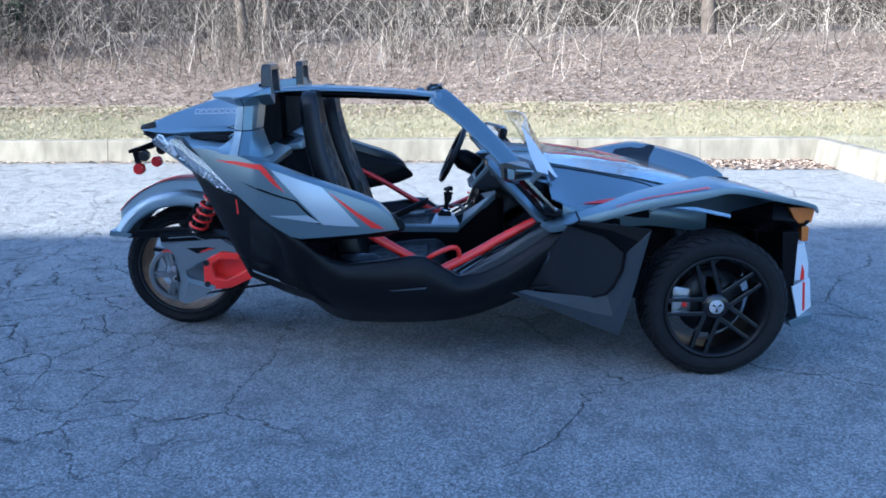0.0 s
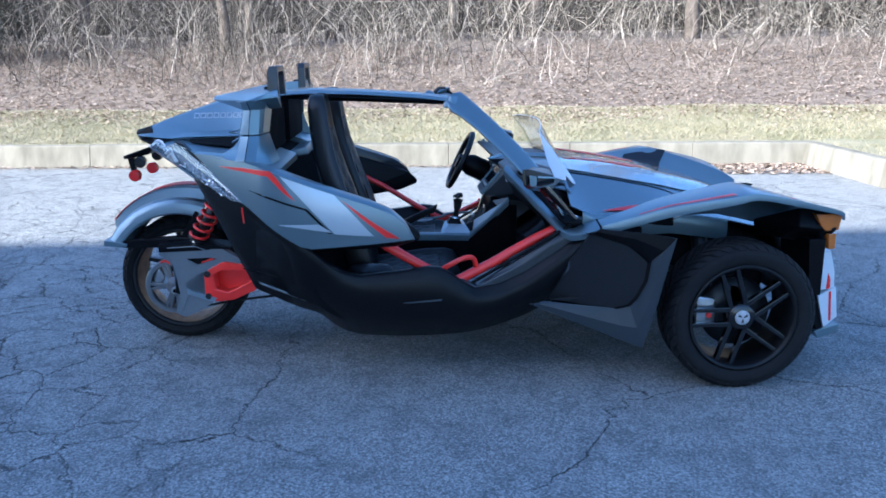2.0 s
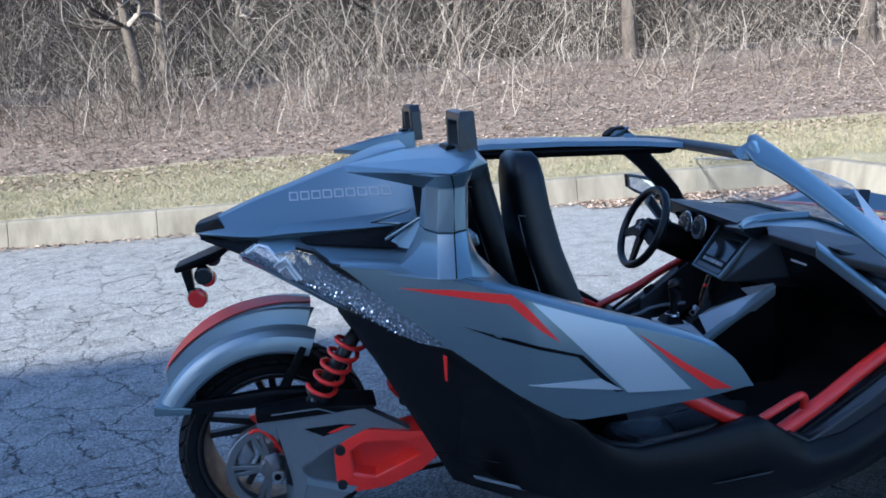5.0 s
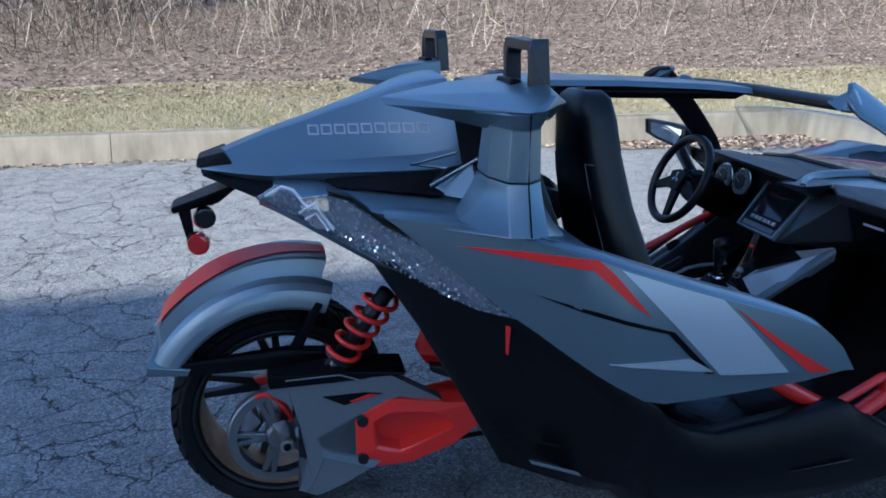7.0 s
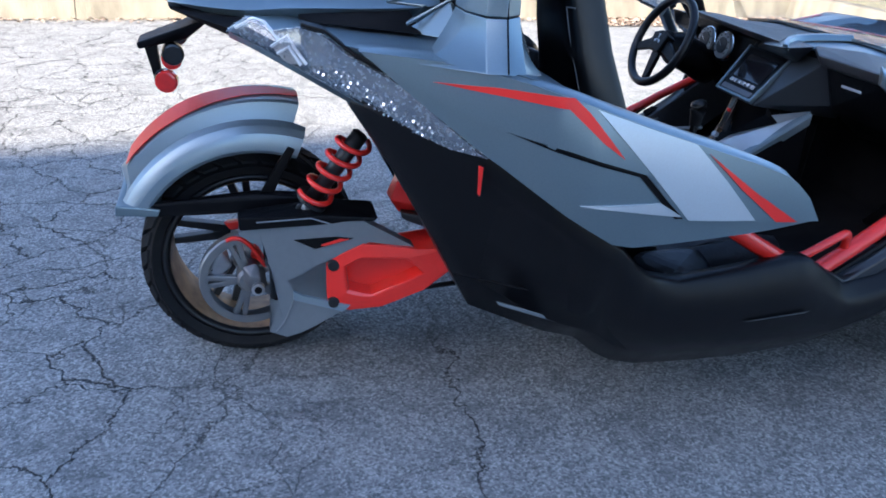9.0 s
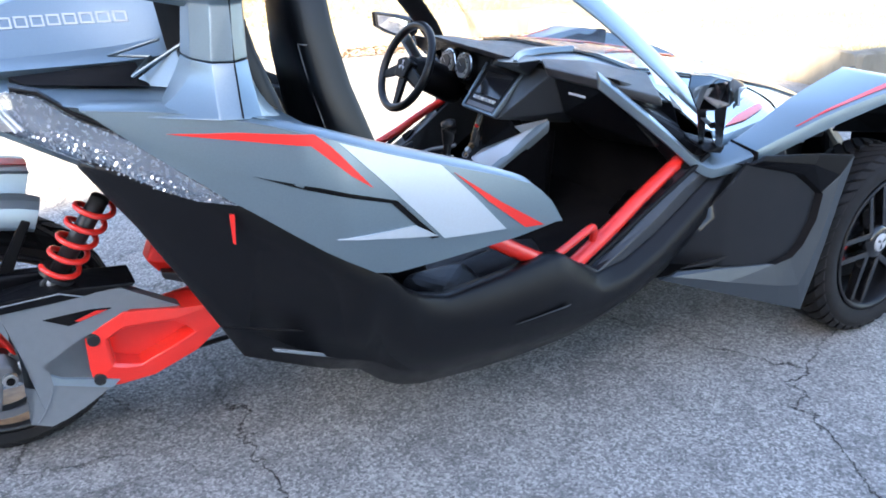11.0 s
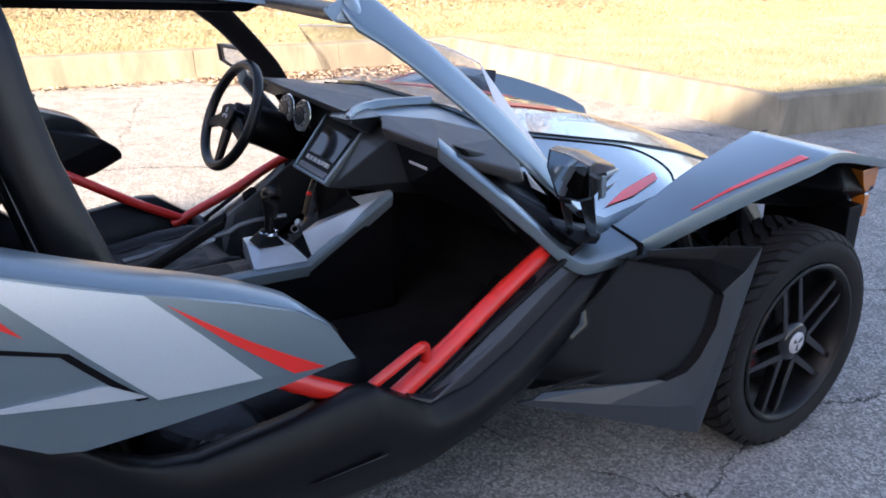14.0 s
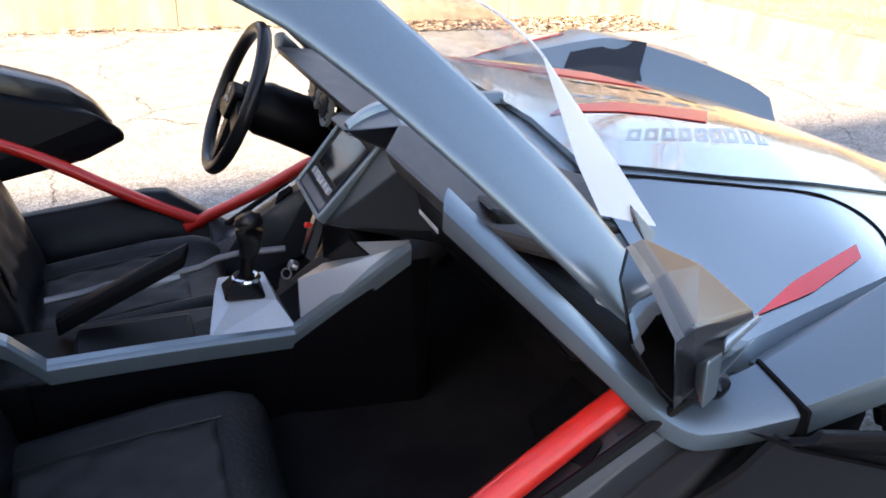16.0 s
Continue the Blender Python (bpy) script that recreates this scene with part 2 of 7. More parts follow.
mat("red_gloss", (0.70, 0.024, 0.028), 0.34, 0.0, second=(0.56, 0.02, 0.025), scale=20, amount=0.3, coat=0.25)
mat("fin_light", (0.185, 0.203, 0.22), 0.40, 0.25, second=(0.165, 0.182, 0.198), scale=60, amount=0.5, coat=0.2, rvar=0.06)
mat("pulley_grey", (0.22, 0.225, 0.235), 0.42, 0.8, second=(0.24, 0.24, 0.25), scale=30, amount=0.6, rvar=0.1)
mat("hoop_black", (0.030, 0.033, 0.038), 0.34, 0.2, second=(0.022, 0.023, 0.026), scale=80, amount=0.6, coat=0.2)
mat("hub_silver", (0.50, 0.50, 0.51), 0.5, 0.2, second=(0.36, 0.36, 0.37), scale=60, amount=0.5)
mat("wheel_black", (0.006, 0.006, 0.007), 0.42, 0.0, spec=0.3, second=(0.009, 0.009, 0.010), scale=12, amount=0.5, rvar=0.08)
mat("stitch", (0.16, 0.16, 0.16), 0.7, scale=60)
mat("aluminium", (0.55, 0.55, 0.56), 0.32, 0.95, second=(0.36, 0.36, 0.37), scale=20, amount=0.6, rvar=0.12)
mat("cast_grey", (0.20, 0.20, 0.21), 0.5, 0.7, second=(0.13, 0.13, 0.14), scale=24, amount=0.6, rvar=0.1)
mat("chrome", (0.75, 0.75, 0.76), 0.12, 1.0, scale=12, amount=0.2)
# brown trim colour, also painted in the rear barrel for mirrored sunlit ground
mat("brown_rust", (0.42, 0.26, 0.13), 0.55, 0.2, second=(0.16, 0.10, 0.06), scale=18, amount=0.9)
mat("mirror_glass", (0.80, 0.82, 0.84), 0.03, 1.0, scale=6, amount=0.05)
mat("amber_lens", (0.55, 0.17, 0.02), 0.15, scale=30, amount=0.4, coat=0.6)
mat("red_lens", (0.62, 0.02, 0.015), 0.12, scale=60, amount=0.5, coat=0.8)
mat("white_print", (0.72, 0.72, 0.72), 0.5, scale=20, amount=0.2)
mat("grey_print", (0.48, 0.50, 0.53), 0.5, scale=20, amount=0.2)
mat("hood_print", (0.07, 0.075, 0.085), 0.22, 0.4, scale=260, amount=0.5, coat=1.0)
mat("dark_print", (0.03, 0.032, 0.036), 0.4, scale=20, amount=0.2)
mat("dial_face", (0.36, 0.36, 0.36), 0.4, scale=20, amount=0.2)
mat("screen", (0.012, 0.013, 0.016), 0.08, scale=6, amount=0.2, coat=0.5)


def thin_clear(name, tint, gloss, haze):
    """A thin sheet: mostly see-through, with gloss that grows towards the edge of sight."""
    m = bpy.data.materials.new(name)
    m.use_nodes = True
    n, link = m.node_tree.nodes, m.node_tree.links.new
    n.remove(n["Principled BSDF"])
    out = n["Material Output"]
    clear, shiny, milky = n.new("ShaderNodeBsdfTransparent"), n.new("ShaderNodeBsdfGlossy"), n.new("ShaderNodeBsdfDiffuse")
    clear.inputs[0].default_value = (*tint, 1)
    shiny.inputs["Roughness"].default_value = 0.03
    milky.inputs[0].default_value = (0.9, 0.92, 0.95, 1)
    lw = n.new("ShaderNodeLayerWeight")
    lw.inputs[0].default_value = 0.5
    pw = n.new("ShaderNodeMath")
    pw.operation = "POWER"
    pw.inputs[1].default_value = 4.0
    link(lw.outputs["Facing"], pw.inputs[0])
    fr = n.new("ShaderNodeMapRange")
    fr.inputs[3].default_value, fr.inputs[4].default_value = gloss, 0.6
    link(pw.outputs[0], fr.inputs[0])
    a, b = n.new("ShaderNodeMixShader"), n.new("ShaderNodeMixShader")
    b.inputs[0].default_value = haze
    link(fr.outputs[0], a.inputs[0])
    link(clear.outputs[0], a.inputs[1])
    link(shiny.outputs[0], a.inputs[2])
    link(a.outputs[0], b.inputs[1])
    link(milky.outputs[0], b.inputs[2])
    link(b.outputs[0], out.inputs[0])
    MATS[name] = m


thin_clear("clear_acrylic", (0.95, 0.96, 0.97), 0.02, 0.0)
thin_clear("lens_clear", (0.97, 0.975, 0.98), 0.07, 0.03)
# strong milky haze paints in the bright lot mirrored by the folded end
thin_clear("edge_acrylic", (0.95, 0.96, 0.97), 0.12, 0.62)

# ---- helpers for meshes ----


def put(name, bm, material, parent=None, label="", smooth=False):
    """Links a bmesh as one mesh object."""
    me = bpy.data.meshes.new(name)
    bm.to_mesh(me)
    bm.free()
    for mt in material if isinstance(material, (list, tuple)) else [material]:
        me.materials.append(MATS[mt])
    if smooth:
        me.shade_smooth()
    ob = new(name, me)
    if parent:
        ob.parent = parent
    if label:
        ob["label"] = label
    return ob


def part(name, bm, material, parent, label="", smooth=False):
    return put(name, bm, material, parent, label, smooth)


def quick_mesh(name, verts, faces, material, parent=None):
    me = bpy.data.meshes.new(name)
    me.from_pydata(verts, [], faces)
    me.materials.append(MATS[material])
    ob = new(name, me)
    if parent:
        ob.parent = parent
    return ob


def bevel(bm, width, segments=2, angle=25):
    edges = [e for e in bm.edges if e.is_manifold and len(e.link_faces) == 2 and e.calc_face_angle(0) > radians(angle)]
    if edges and width:
        bmesh.ops.bevel(bm, geom=edges, offset=width, segments=segments, profile=0.6, affect="EDGES", clamp_overlap=True)
    return bm


def box(lo, hi, width=0.004, segments=2):
    bm = bmesh.new()
    bmesh.ops.create_cube(bm, size=1)
    lo, hi = Vector(lo), Vector(hi)
    for v in bm.verts:
        v.co = Vector([(lo[i] + hi[i]) / 2 + v.co[i] * (hi[i] - lo[i]) for i in range(3)])
    return bevel(bm, width, segments)


# ---- ground, kerbs, bank ----
KERB_H = 0.30


def kerb_y(x):
    return 6.58 - 0.07 * x


KX = 6.34          # the kerb that turns towards the viewer
KY = 1.62          # and its corner


def bank_height(x, y):
    """The planted ground behind the kerbs."""
    d = max(0.0, y - kerb_y(x))
    z = KERB_H - 0.03 + 0.10 * min(d, 2.8) + 0.17 * max(0.0, min(d - 2.8, 7.0)) + 0.03 * max(0.0, d - 9.8)
    return z + 0.05 * noise.noise((x * 0.5, y * 0.5, 1.0)) * min(1.0, d)


bm = bmesh.new()
bmesh.ops.create_grid(bm, x_segments=8, y_segments=8, size=400)
tagged(put("ground", bm, "asphalt"), "old cracked grey asphalt parking lot", "ground", kind="structure")


def grid_bank(name, x0, x1, near, far, nx, ny, material):
    """Ground between two lines near(x) and far(x), lying on the bank."""
    verts, faces = [], []
    for j in range(ny + 1):
        for i in range(nx + 1):
            x = x0 + (x1 - x0) * i / nx
            y = near(x) + (far(x) - near(x)) * j / ny
            verts.append((x, y, bank_height(x, y)))
    for j in range(ny):
        for i in range(nx):
            a = j * (nx + 1) + i
            faces.append((a, a + 1, a + nx + 2, a + nx + 1))
    ob = quick_mesh(name, verts, faces, material)
    ob.data.shade_smooth()
    return ob


tagged(grid_bank("grass_verge", -30, 40, lambda x: kerb_y(x) + 0.12, lambda x: kerb_y(x) + 3.0, 140, 12, "turf"), "dry winter grass verge behind the kerb", "grass", kind="structure")
tagged(grid_bank("wood_floor", -45, 60, lambda x: kerb_y(x) + 3.0, lambda x: kerb_y(x) + 40, 120, 60, "soil"), "leaf-covered slope rising into the woods", "ground", kind="structure")
tagged(grid_bank("grass_island", KX + 0.2, 40, lambda x: KY + 0.18 - 0.15 * (x - KX), lambda x: kerb_y(x) + 0.12, 60, 12, "turf"), "dry grass on the kerbed island", "grass", kind="structure")


def kerb_run(name, a, b, out, pieces, parent):
    """Cast kerb stones from a to b, with a battered face towards out, and open joints."""
    a, b, out = Vector((*a, 0)), Vector((*b, 0)), Vector((*out, 0)).normalized()
    along = (b - a).normalized()
    length = (b - a).length / pieces
    for i in range(pieces):
        bm = bmesh.new()
        s0, s1 = a + along * (i * length + 0.002), a + along * ((i + 1) * length - 0.002)
        profile = [(0.0, -0.1), (0.0, 0.02), (-0.05, KERB_H - 0.02), (-0.075, KERB_H), (-0.2, KERB_H), (-0.2, -0.1)]
        rows = [[bm.verts.new(s + out * p + Vector((0, 0, q + random.uniform(-0.004, 0.004)))) for p, q in profile] for s in (s0, s1)]
        for k in range(len(profile)):
            l = (k + 1) % len(profile)
            bm.faces.new((rows[0][k], rows[0][l], rows[1][l], rows[1][k]))
        bm.faces.new(rows[0][::-1])
        bm.faces.new(rows[1])
        bmesh.ops.recalc_face_normals(bm, faces=bm.faces)
        bevel(bm, 0.008, 2)
        part("kerb_stone", bm, "concrete", parent)


kerb_far = tagged(new("kerb_far"), "weathered pale concrete kerb along the grass", "kerb", kind="structure")
kerb_run("kerb", (-32, kerb_y(-32)), (KX + 0.19, kerb_y(KX + 0.19)), (-0.07, -1), 24, kerb_far)
kerb_side = tagged(new("kerb_side"), "pale concrete kerb of a grass island", "kerb", kind="structure")
kerb_run("kerb", (KX, kerb_y(KX) + 0.012), (KX, KY - 0.02), (-1, 0), 2, kerb_side)
kerb_run("kerb", (KX + 0.01, KY), (KX + 24, KY - 3.6), (-0.15, -1), 9, kerb_side)

# the building whose shadow lies over the near half of the lot
WALL_Y = -15.0
WALL_H = (2.3 - WALL_Y) * math.tan(radians(SUN_EL)) / math.cos(radians(SUN_AZ))
building = tagged(new("building"), "plain long building behind the parking lot", "building", kind="structure")
part("wall", box((-90, WALL_Y - 8, 0), (-5, WALL_Y, WALL_H), 0.02), "stucco", building)


# ---- woods ----
def tube(verts, faces, pts, radii, sides=3):
    """Adds a tapering stem through pts."""
    base = len(verts)
    for k, (p, r) in enumerate(zip(pts, radii)):
        d = (pts[min(k + 1, len(pts) - 1)] - pts[max(k - 1, 0)]).normalized()
        u = d.cross(Vector((0.3, 1, 0.1))).normalized()
        w = d.cross(u)
        for s in range(sides):
            a = 2 * math.pi * s / sides
            verts.append(tuple(p + (u * math.cos(a) + w * math.sin(a)) * r))
    for k in range(len(pts) - 1):
        for s in range(sides):
            a, b2 = base + k * sides + s, base + k * sides + (s + 1) % sides
            faces.append((a, b2, b2 + sides, a + sides))


def stem(verts, faces, rng, root, height, radius, lean, twigs, bend=0.25):
    p, d = Vector(root), Vector((lean[0], lean[1], 1)).normalized()
    n = 7
    pts, rad = [p.copy()], [radius]
    for k in range(n):
        d = (d + Vector((rng.uniform(-bend, bend), rng.uniform(-bend, bend), rng.uniform(-0.08, 0.1)))).normalized()
        p = p + d * height / n
        pts.append(p.copy())
        rad.append(radius * (1 - 0.85 * (k + 1) / n))
    tube(verts, faces, pts, rad)
    for _ in range(twigs):
        k = rng.randint(1, n - 1)
        q = pts[k]
        e = Vector((rng.uniform(-1, 1), rng.uniform(-0.8, 0.8), rng.uniform(0.0, 1.1))).normalized()
        ln = height * rng.uniform(0.12, 0.38)
        q1 = q + e * ln * 0.5
        e2 = (e + Vector((rng.uniform(-0.6, 0.6), rng.uniform(-0.6, 0.6), rng.uniform(-0.5, 0.5)))).normalized()
        q2 = q1 + e2 * ln * 0.5
        tube(verts, faces, [q, q1, q2], [rad[k] * 0.6, rad[k] * 0.42, rad[k] * 0.15])


def brush(name, seed, count, x0, x1, d0, d1, heights, radii, twigs, lean=0.25, material="twig", bend=0.25, clear=0.0):
    """A growth of stems; clear thins it out on the open slope to the right, near the grass."""
    rng = random.Random(seed)
    verts, faces = [], []
    for _ in range(count):
        x = rng.uniform(x0, x1)
        d = d0 + (d1 - d0) * rng.random()
        if d > 6.5 and noise.noise((x * 0.55, d * 0.4, 9.0)) < -0.12 and rng.random() < 0.85:
            continue
        open_slope = max(0.0, min(1.0, (x - 0.5) / 3.5)) * max(0.0, min(1.0, (10.5 - d) / 2.0))
        if rng.random() < clear * open_slope:
            continue
        y = kerb_y(x) + d
        clump = 0.5 + 0.9 * noise.noise((x * 0.45, y * 0.45, seed))
        h = rng.uniform(*heights) * max(0.35, min(1.3, 0.8 + clump * 0.5))
        stem(verts, faces, rng, (x, y, bank_height(x, y) - 0.03), h, rng.uniform(*radii), (rng.gauss(0, lean), rng.gauss(0, lean * 0.7)), twigs, bend)
    return quick_mesh(name, verts, faces, material)


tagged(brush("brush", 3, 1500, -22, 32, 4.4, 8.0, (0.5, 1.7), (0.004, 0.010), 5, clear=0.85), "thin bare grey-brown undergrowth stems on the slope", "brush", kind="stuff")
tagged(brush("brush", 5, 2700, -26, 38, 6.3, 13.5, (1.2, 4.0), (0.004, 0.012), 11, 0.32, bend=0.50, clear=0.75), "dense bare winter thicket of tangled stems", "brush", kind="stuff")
tagged(brush("brush", 8, 1300, -34, 48, 12, 24, (3.2, 8.6), (0.012, 0.032), 11, 0.25, "shaded_twig"), "tall bare saplings, coloured darker for shade deep in the woods", "brush", kind="stuff")
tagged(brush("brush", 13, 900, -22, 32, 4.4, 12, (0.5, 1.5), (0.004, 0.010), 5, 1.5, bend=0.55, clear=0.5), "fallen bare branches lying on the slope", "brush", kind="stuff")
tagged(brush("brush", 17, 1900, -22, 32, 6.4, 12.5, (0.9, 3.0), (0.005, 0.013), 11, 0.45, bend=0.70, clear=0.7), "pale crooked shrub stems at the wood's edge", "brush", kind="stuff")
tagged(brush("brush", 19, 5200, -20, 26, 3.7, 9.5, (0.25, 0.9), (0.0025, 0.005), 5, 0.9, "bramble", 0.7, 0.4), "low brown bramble scrub over the fallen leaves", "brush", kind="stuff")


def litter(name, seed, count, place, size, material, upright=0.35):
    """Small folded leaves lying on the ground."""
    rng = random.Random(seed)
    verts, faces = [], []
    for _ in range(count):
        x, y, z = place(rng)
        a, s, t = rng.uniform(0, 6.28), rng.uniform(*size), rng.uniform(-upright, upright)
        u, w = Vector((math.cos(a), math.sin(a), t)) * s, Vector((-math.sin(a), math.cos(a), rng.uniform(-upright, upright))) * s * 0.55
        c = Vector((x, y, z + 0.012 + abs(t) * s))
        b0 = len(verts)
        lift = Vector((0, 0, s * rng.uniform(0.1, 0.4)))
        verts += [tuple(c - u), tuple(c + w + lift), tuple(c + u), tuple(c - w + lift)]
        faces += [(b0, b0 + 1, b0 + 2), (b0, b0 + 2, b0 + 3)]
    return quick_mesh(name, verts, faces, material)


def on_slope(rng):
    x = rng.uniform(-16, 26)
    d = max(0.3, 2.3 + 1.2 * noise.noise((x * 0.45, 4.0, 0.0)) - abs(rng.gauss(0, 0.45)) + 7.0 * rng.random() ** 1.15)
    y = kerb_y(x) + d
    return x, y, bank_height(x, y)


def on_verge(rng):
    x = rng.uniform(-14, 24)
    y = kerb_y(x) + 0.25 + 2.6 * rng.random()
    return x, y, bank_height(x, y)


def in_gutter(rng):
    x = KX - 0.05 - 3.0 * rng.random() ** 1.3
    return x, kerb_y(x) - 0.04 - 0.8 * rng.random() ** 2 * (1 if x > KX - 1.6 else 0.6), 0.0


tagged(litter("fallen_leaves", 21, 80000, on_slope, (0.013, 0.042), "leaf_litter"), "dry brown fallen leaves covering the slope", "leaves", kind="stuff")
tagged(litter("fallen_leaves", 22, 2600, on_verge, (0.014, 0.034), "leaf_litter"), "scattered dry leaves on the grass", "leaves", kind="stuff")
def along_kerb(rng):
    x = rng.uniform(-12, KX - 0.1)
    return x, kerb_y(x) - 0.03 - 0.22 * rng.random() ** 2.5, 0.0


tagged(litter("fallen_leaves", 24, 1400, along_kerb, (0.015, 0.04), "leaf_litter"), "crumbled dry leaves along the kerb", "leaves", kind="stuff")
tagged(litter("fallen_leaves", 23, 3200, in_gutter, (0.015, 0.042), "leaf_litter"), "dry leaves heaped in the kerb corner", "leaves", kind="stuff")


def blades(name, seed, count, place):
    rng = random.Random(seed)
    verts, faces = [], []
    for _ in range(count):
        x, y, z = place(rng)
        h, a = rng.uniform(0.02, 0.06), rng.uniform(0, 6.28)
        b0 = len(verts)
        verts += [(x - 0.004 * math.cos(a), y - 0.004 * math.sin(a), z), (x + 0.004 * math.cos(a), y + 0.004 * math.sin(a), z), (x + rng.uniform(-0.06, 0.06), y + rng.uniform(-0.06, 0.06), z + h)]
        faces.append((b0, b0 + 1, b0 + 2))
    return quick_mesh(name, verts, faces, "grass_blade")


def on_island(rng):
    x = KX + 0.25 + 9 * rng.random()
    near = KY + 0.2 - 0.15 * (x - KX)
    y = near + (kerb_y(x) - near) * rng.random()
    return x, y, bank_height(x, y)


tagged(blades("grass", 31, 150000, on_verge), "matted straw-coloured winter grass", "grass", kind="stuff")
tagged(blades("grass", 32, 14000, on_island), "matted straw-coloured winter grass on the island", "grass", kind="stuff")


def tree(x, d, height, radius, seed, lean=(0.0, 0.0)):
    rng = random.Random(seed)
    y = kerb_y(x) + d
    top = tagged(new("tree"), "bare winter tree with a rough grey trunk", "tree", group="bare trees at the wood's edge")
    top.location = (x, y, bank_height(x, y) - 0.1)
    v, f = [], []
    pts, p, dirn = [Vector((0, 0, 0))], Vector((0, 0, 0)), Vector((lean[0], lean[1], 1)).normalized()
    for k in range(8):
        p = p + dirn * height / 8
        dirn = (dirn + Vector((rng.gauss(0, 0.07), rng.gauss(0, 0.07), 0.05))).normalized()
        pts.append(p.copy())
    rad = [radius * (1.35 if k == 0 else 1) * (1 - 0.8 * k / 8) for k in range(9)]
    tube(v, f, pts, rad, 9)
    trunk = quick_mesh("trunk", v, f, "bark", top)
    trunk.data.shade_smooth()
    v, f = [], []
    for _ in range(26):
        k = rng.randint(2, 8)
        e = Vector((rng.uniform(-1, 1), rng.uniform(-1, 1), rng.uniform(-0.1, 0.9))).normalized()
        q, seg = pts[k], height * rng.uniform(0.05, 0.1)
        limb, lr = [q], [rad[k] * 0.5]
        for j in range(4):
            q = q + e * seg
            e = (e + Vector((rng.uniform(-0.4, 0.4), rng.uniform(-0.4, 0.4), rng.uniform(-0.2, 0.3)))).normalized()
            limb.append(q)
            lr.append(rad[k] * 0.5 * (1 - 0.22 * (j + 1)))
            for _ in range(3):
                e2 = (e + Vector((rng.uniform(-1, 1), rng.uniform(-1, 1), rng.uniform(-0.6, 0.6)))).normalized()
                tube(v, f, [q, q + e2 * seg * 0.7, q + e2 * seg * 1.3 + Vector((0, 0, rng.uniform(-0.2, 0.2)))], [lr[-1] * 0.5, lr[-1] * 0.35, 0.003])
        tube(v, f, limb, lr, 5)
    quick_mesh("crown", v, f, "twig", top)
    return top


for k, (x, d, h, r, lean) in enumerate([(-2.95, 8.2, 6.5, 0.13, (0.01, 0)), (-2.45, 8.5, 6.5, 0.11, (0.03, 0)), (-6.6, 9.3, 7, 0.15, (0.04, 0)), (-9.5, 9.0, 7, 0.2, (0, 0)), (2.4, 12, 6.5, 0.12, (0.02, 0)), (8.5, 11, 12, 0.16, (-0.05, 0)), (14, 10, 12, 0.17, (0, 0)), (11, 13, 13, 0.18, (0.03, 0)), (17.5, 14, 13, 0.2, (0, 0)), (-14, 11, 7, 0.2, (0.05, 0)), (20, 11, 12, 0.2, (0, 0)), (-1.2, 15, 7, 0.15, (0, 0)), (5.2, 16, 13, 0.2, (0.04, 0))]):
    tree(x, d, h, r, 40 + k, lean)



def evergreen(x, d, height, spread, seed):
    """A loose dark conifer: a trunk, drooping limbs and many small sprays along them."""
    rng = random.Random(seed)
    y = kerb_y(x) + d
    top = tagged(new("evergreen"), "dark green evergreen shrub among the bare stems", "tree", group="evergreens at the wood's edge")
    top.location = (x, y, bank_height(x, y) - 0.05)
    v, f = [], []
    tube(v, f, [Vector((0, 0, 0)), Vector((0.03, 0, height * 0.5)), Vector((0, 0.03, height))], [0.06, 0.045, 0.01], 7)
    quick_mesh("trunk", v, f, "bark", top)
    v, f = [], []
    for _ in range(90):
        h = height * rng.uniform(0.06, 0.98)
        a, reach = rng.uniform(0, 6.28), spread * (1.08 - 0.75 * h / height) * rng.uniform(0.5, 1.15)
        tip = Vector((math.cos(a) * reach, math.sin(a) * reach, rng.uniform(-0.25, 0.15) * reach))
        base = Vector((0, 0, h))
        tube(v, f, [base, base + tip * 0.5 + Vector((0, 0, 0.05)), base + tip], [0.012, 0.008, 0.003])
        for _ in range(46):
            c = base + tip * rng.uniform(0.15, 1.05) + Vector((rng.gauss(0, 0.09), rng.gauss(0, 0.09), rng.gauss(-0.02, 0.08)))
            u = (tip.normalized() + Vector((rng.uniform(-0.9, 0.9), rng.uniform(-0.9, 0.9), rng.uniform(-0.7, 0.5)))).normalized() * rng.uniform(0.04, 0.09)
            w = u.cross(Vector((rng.uniform(-1, 1), rng.uniform(-1, 1), 1))).normalized() * 0.014
            k = len(v)
            v += [tuple(c - u), tuple(c + w), tuple(c + u), tuple(c - w)]
            f.append((k, k + 1, k + 2, k + 3))
    quick_mesh("crown", v, f, "needles", top)


evergreen(-9.2, 6.6, 4.3, 1.35, 61)
evergreen(-8.1, 8.0, 4.0, 1.0, 62)

# a sheet far behind the stems, coloured near-black for shaded gaps in the woods
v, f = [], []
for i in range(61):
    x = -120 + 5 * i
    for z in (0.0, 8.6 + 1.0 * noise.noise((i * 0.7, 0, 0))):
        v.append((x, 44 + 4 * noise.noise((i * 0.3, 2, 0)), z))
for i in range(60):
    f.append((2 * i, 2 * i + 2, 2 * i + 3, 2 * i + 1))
tagged(quick_mesh("backdrop", v, f, "thicket"), "dark sheet standing for the shaded depth of the woods", "woods", kind="structure")

# ---- vehicle: mesh helpers ----
YC = -0.09          # mirror line for far-side parts, set to fit the camera's view


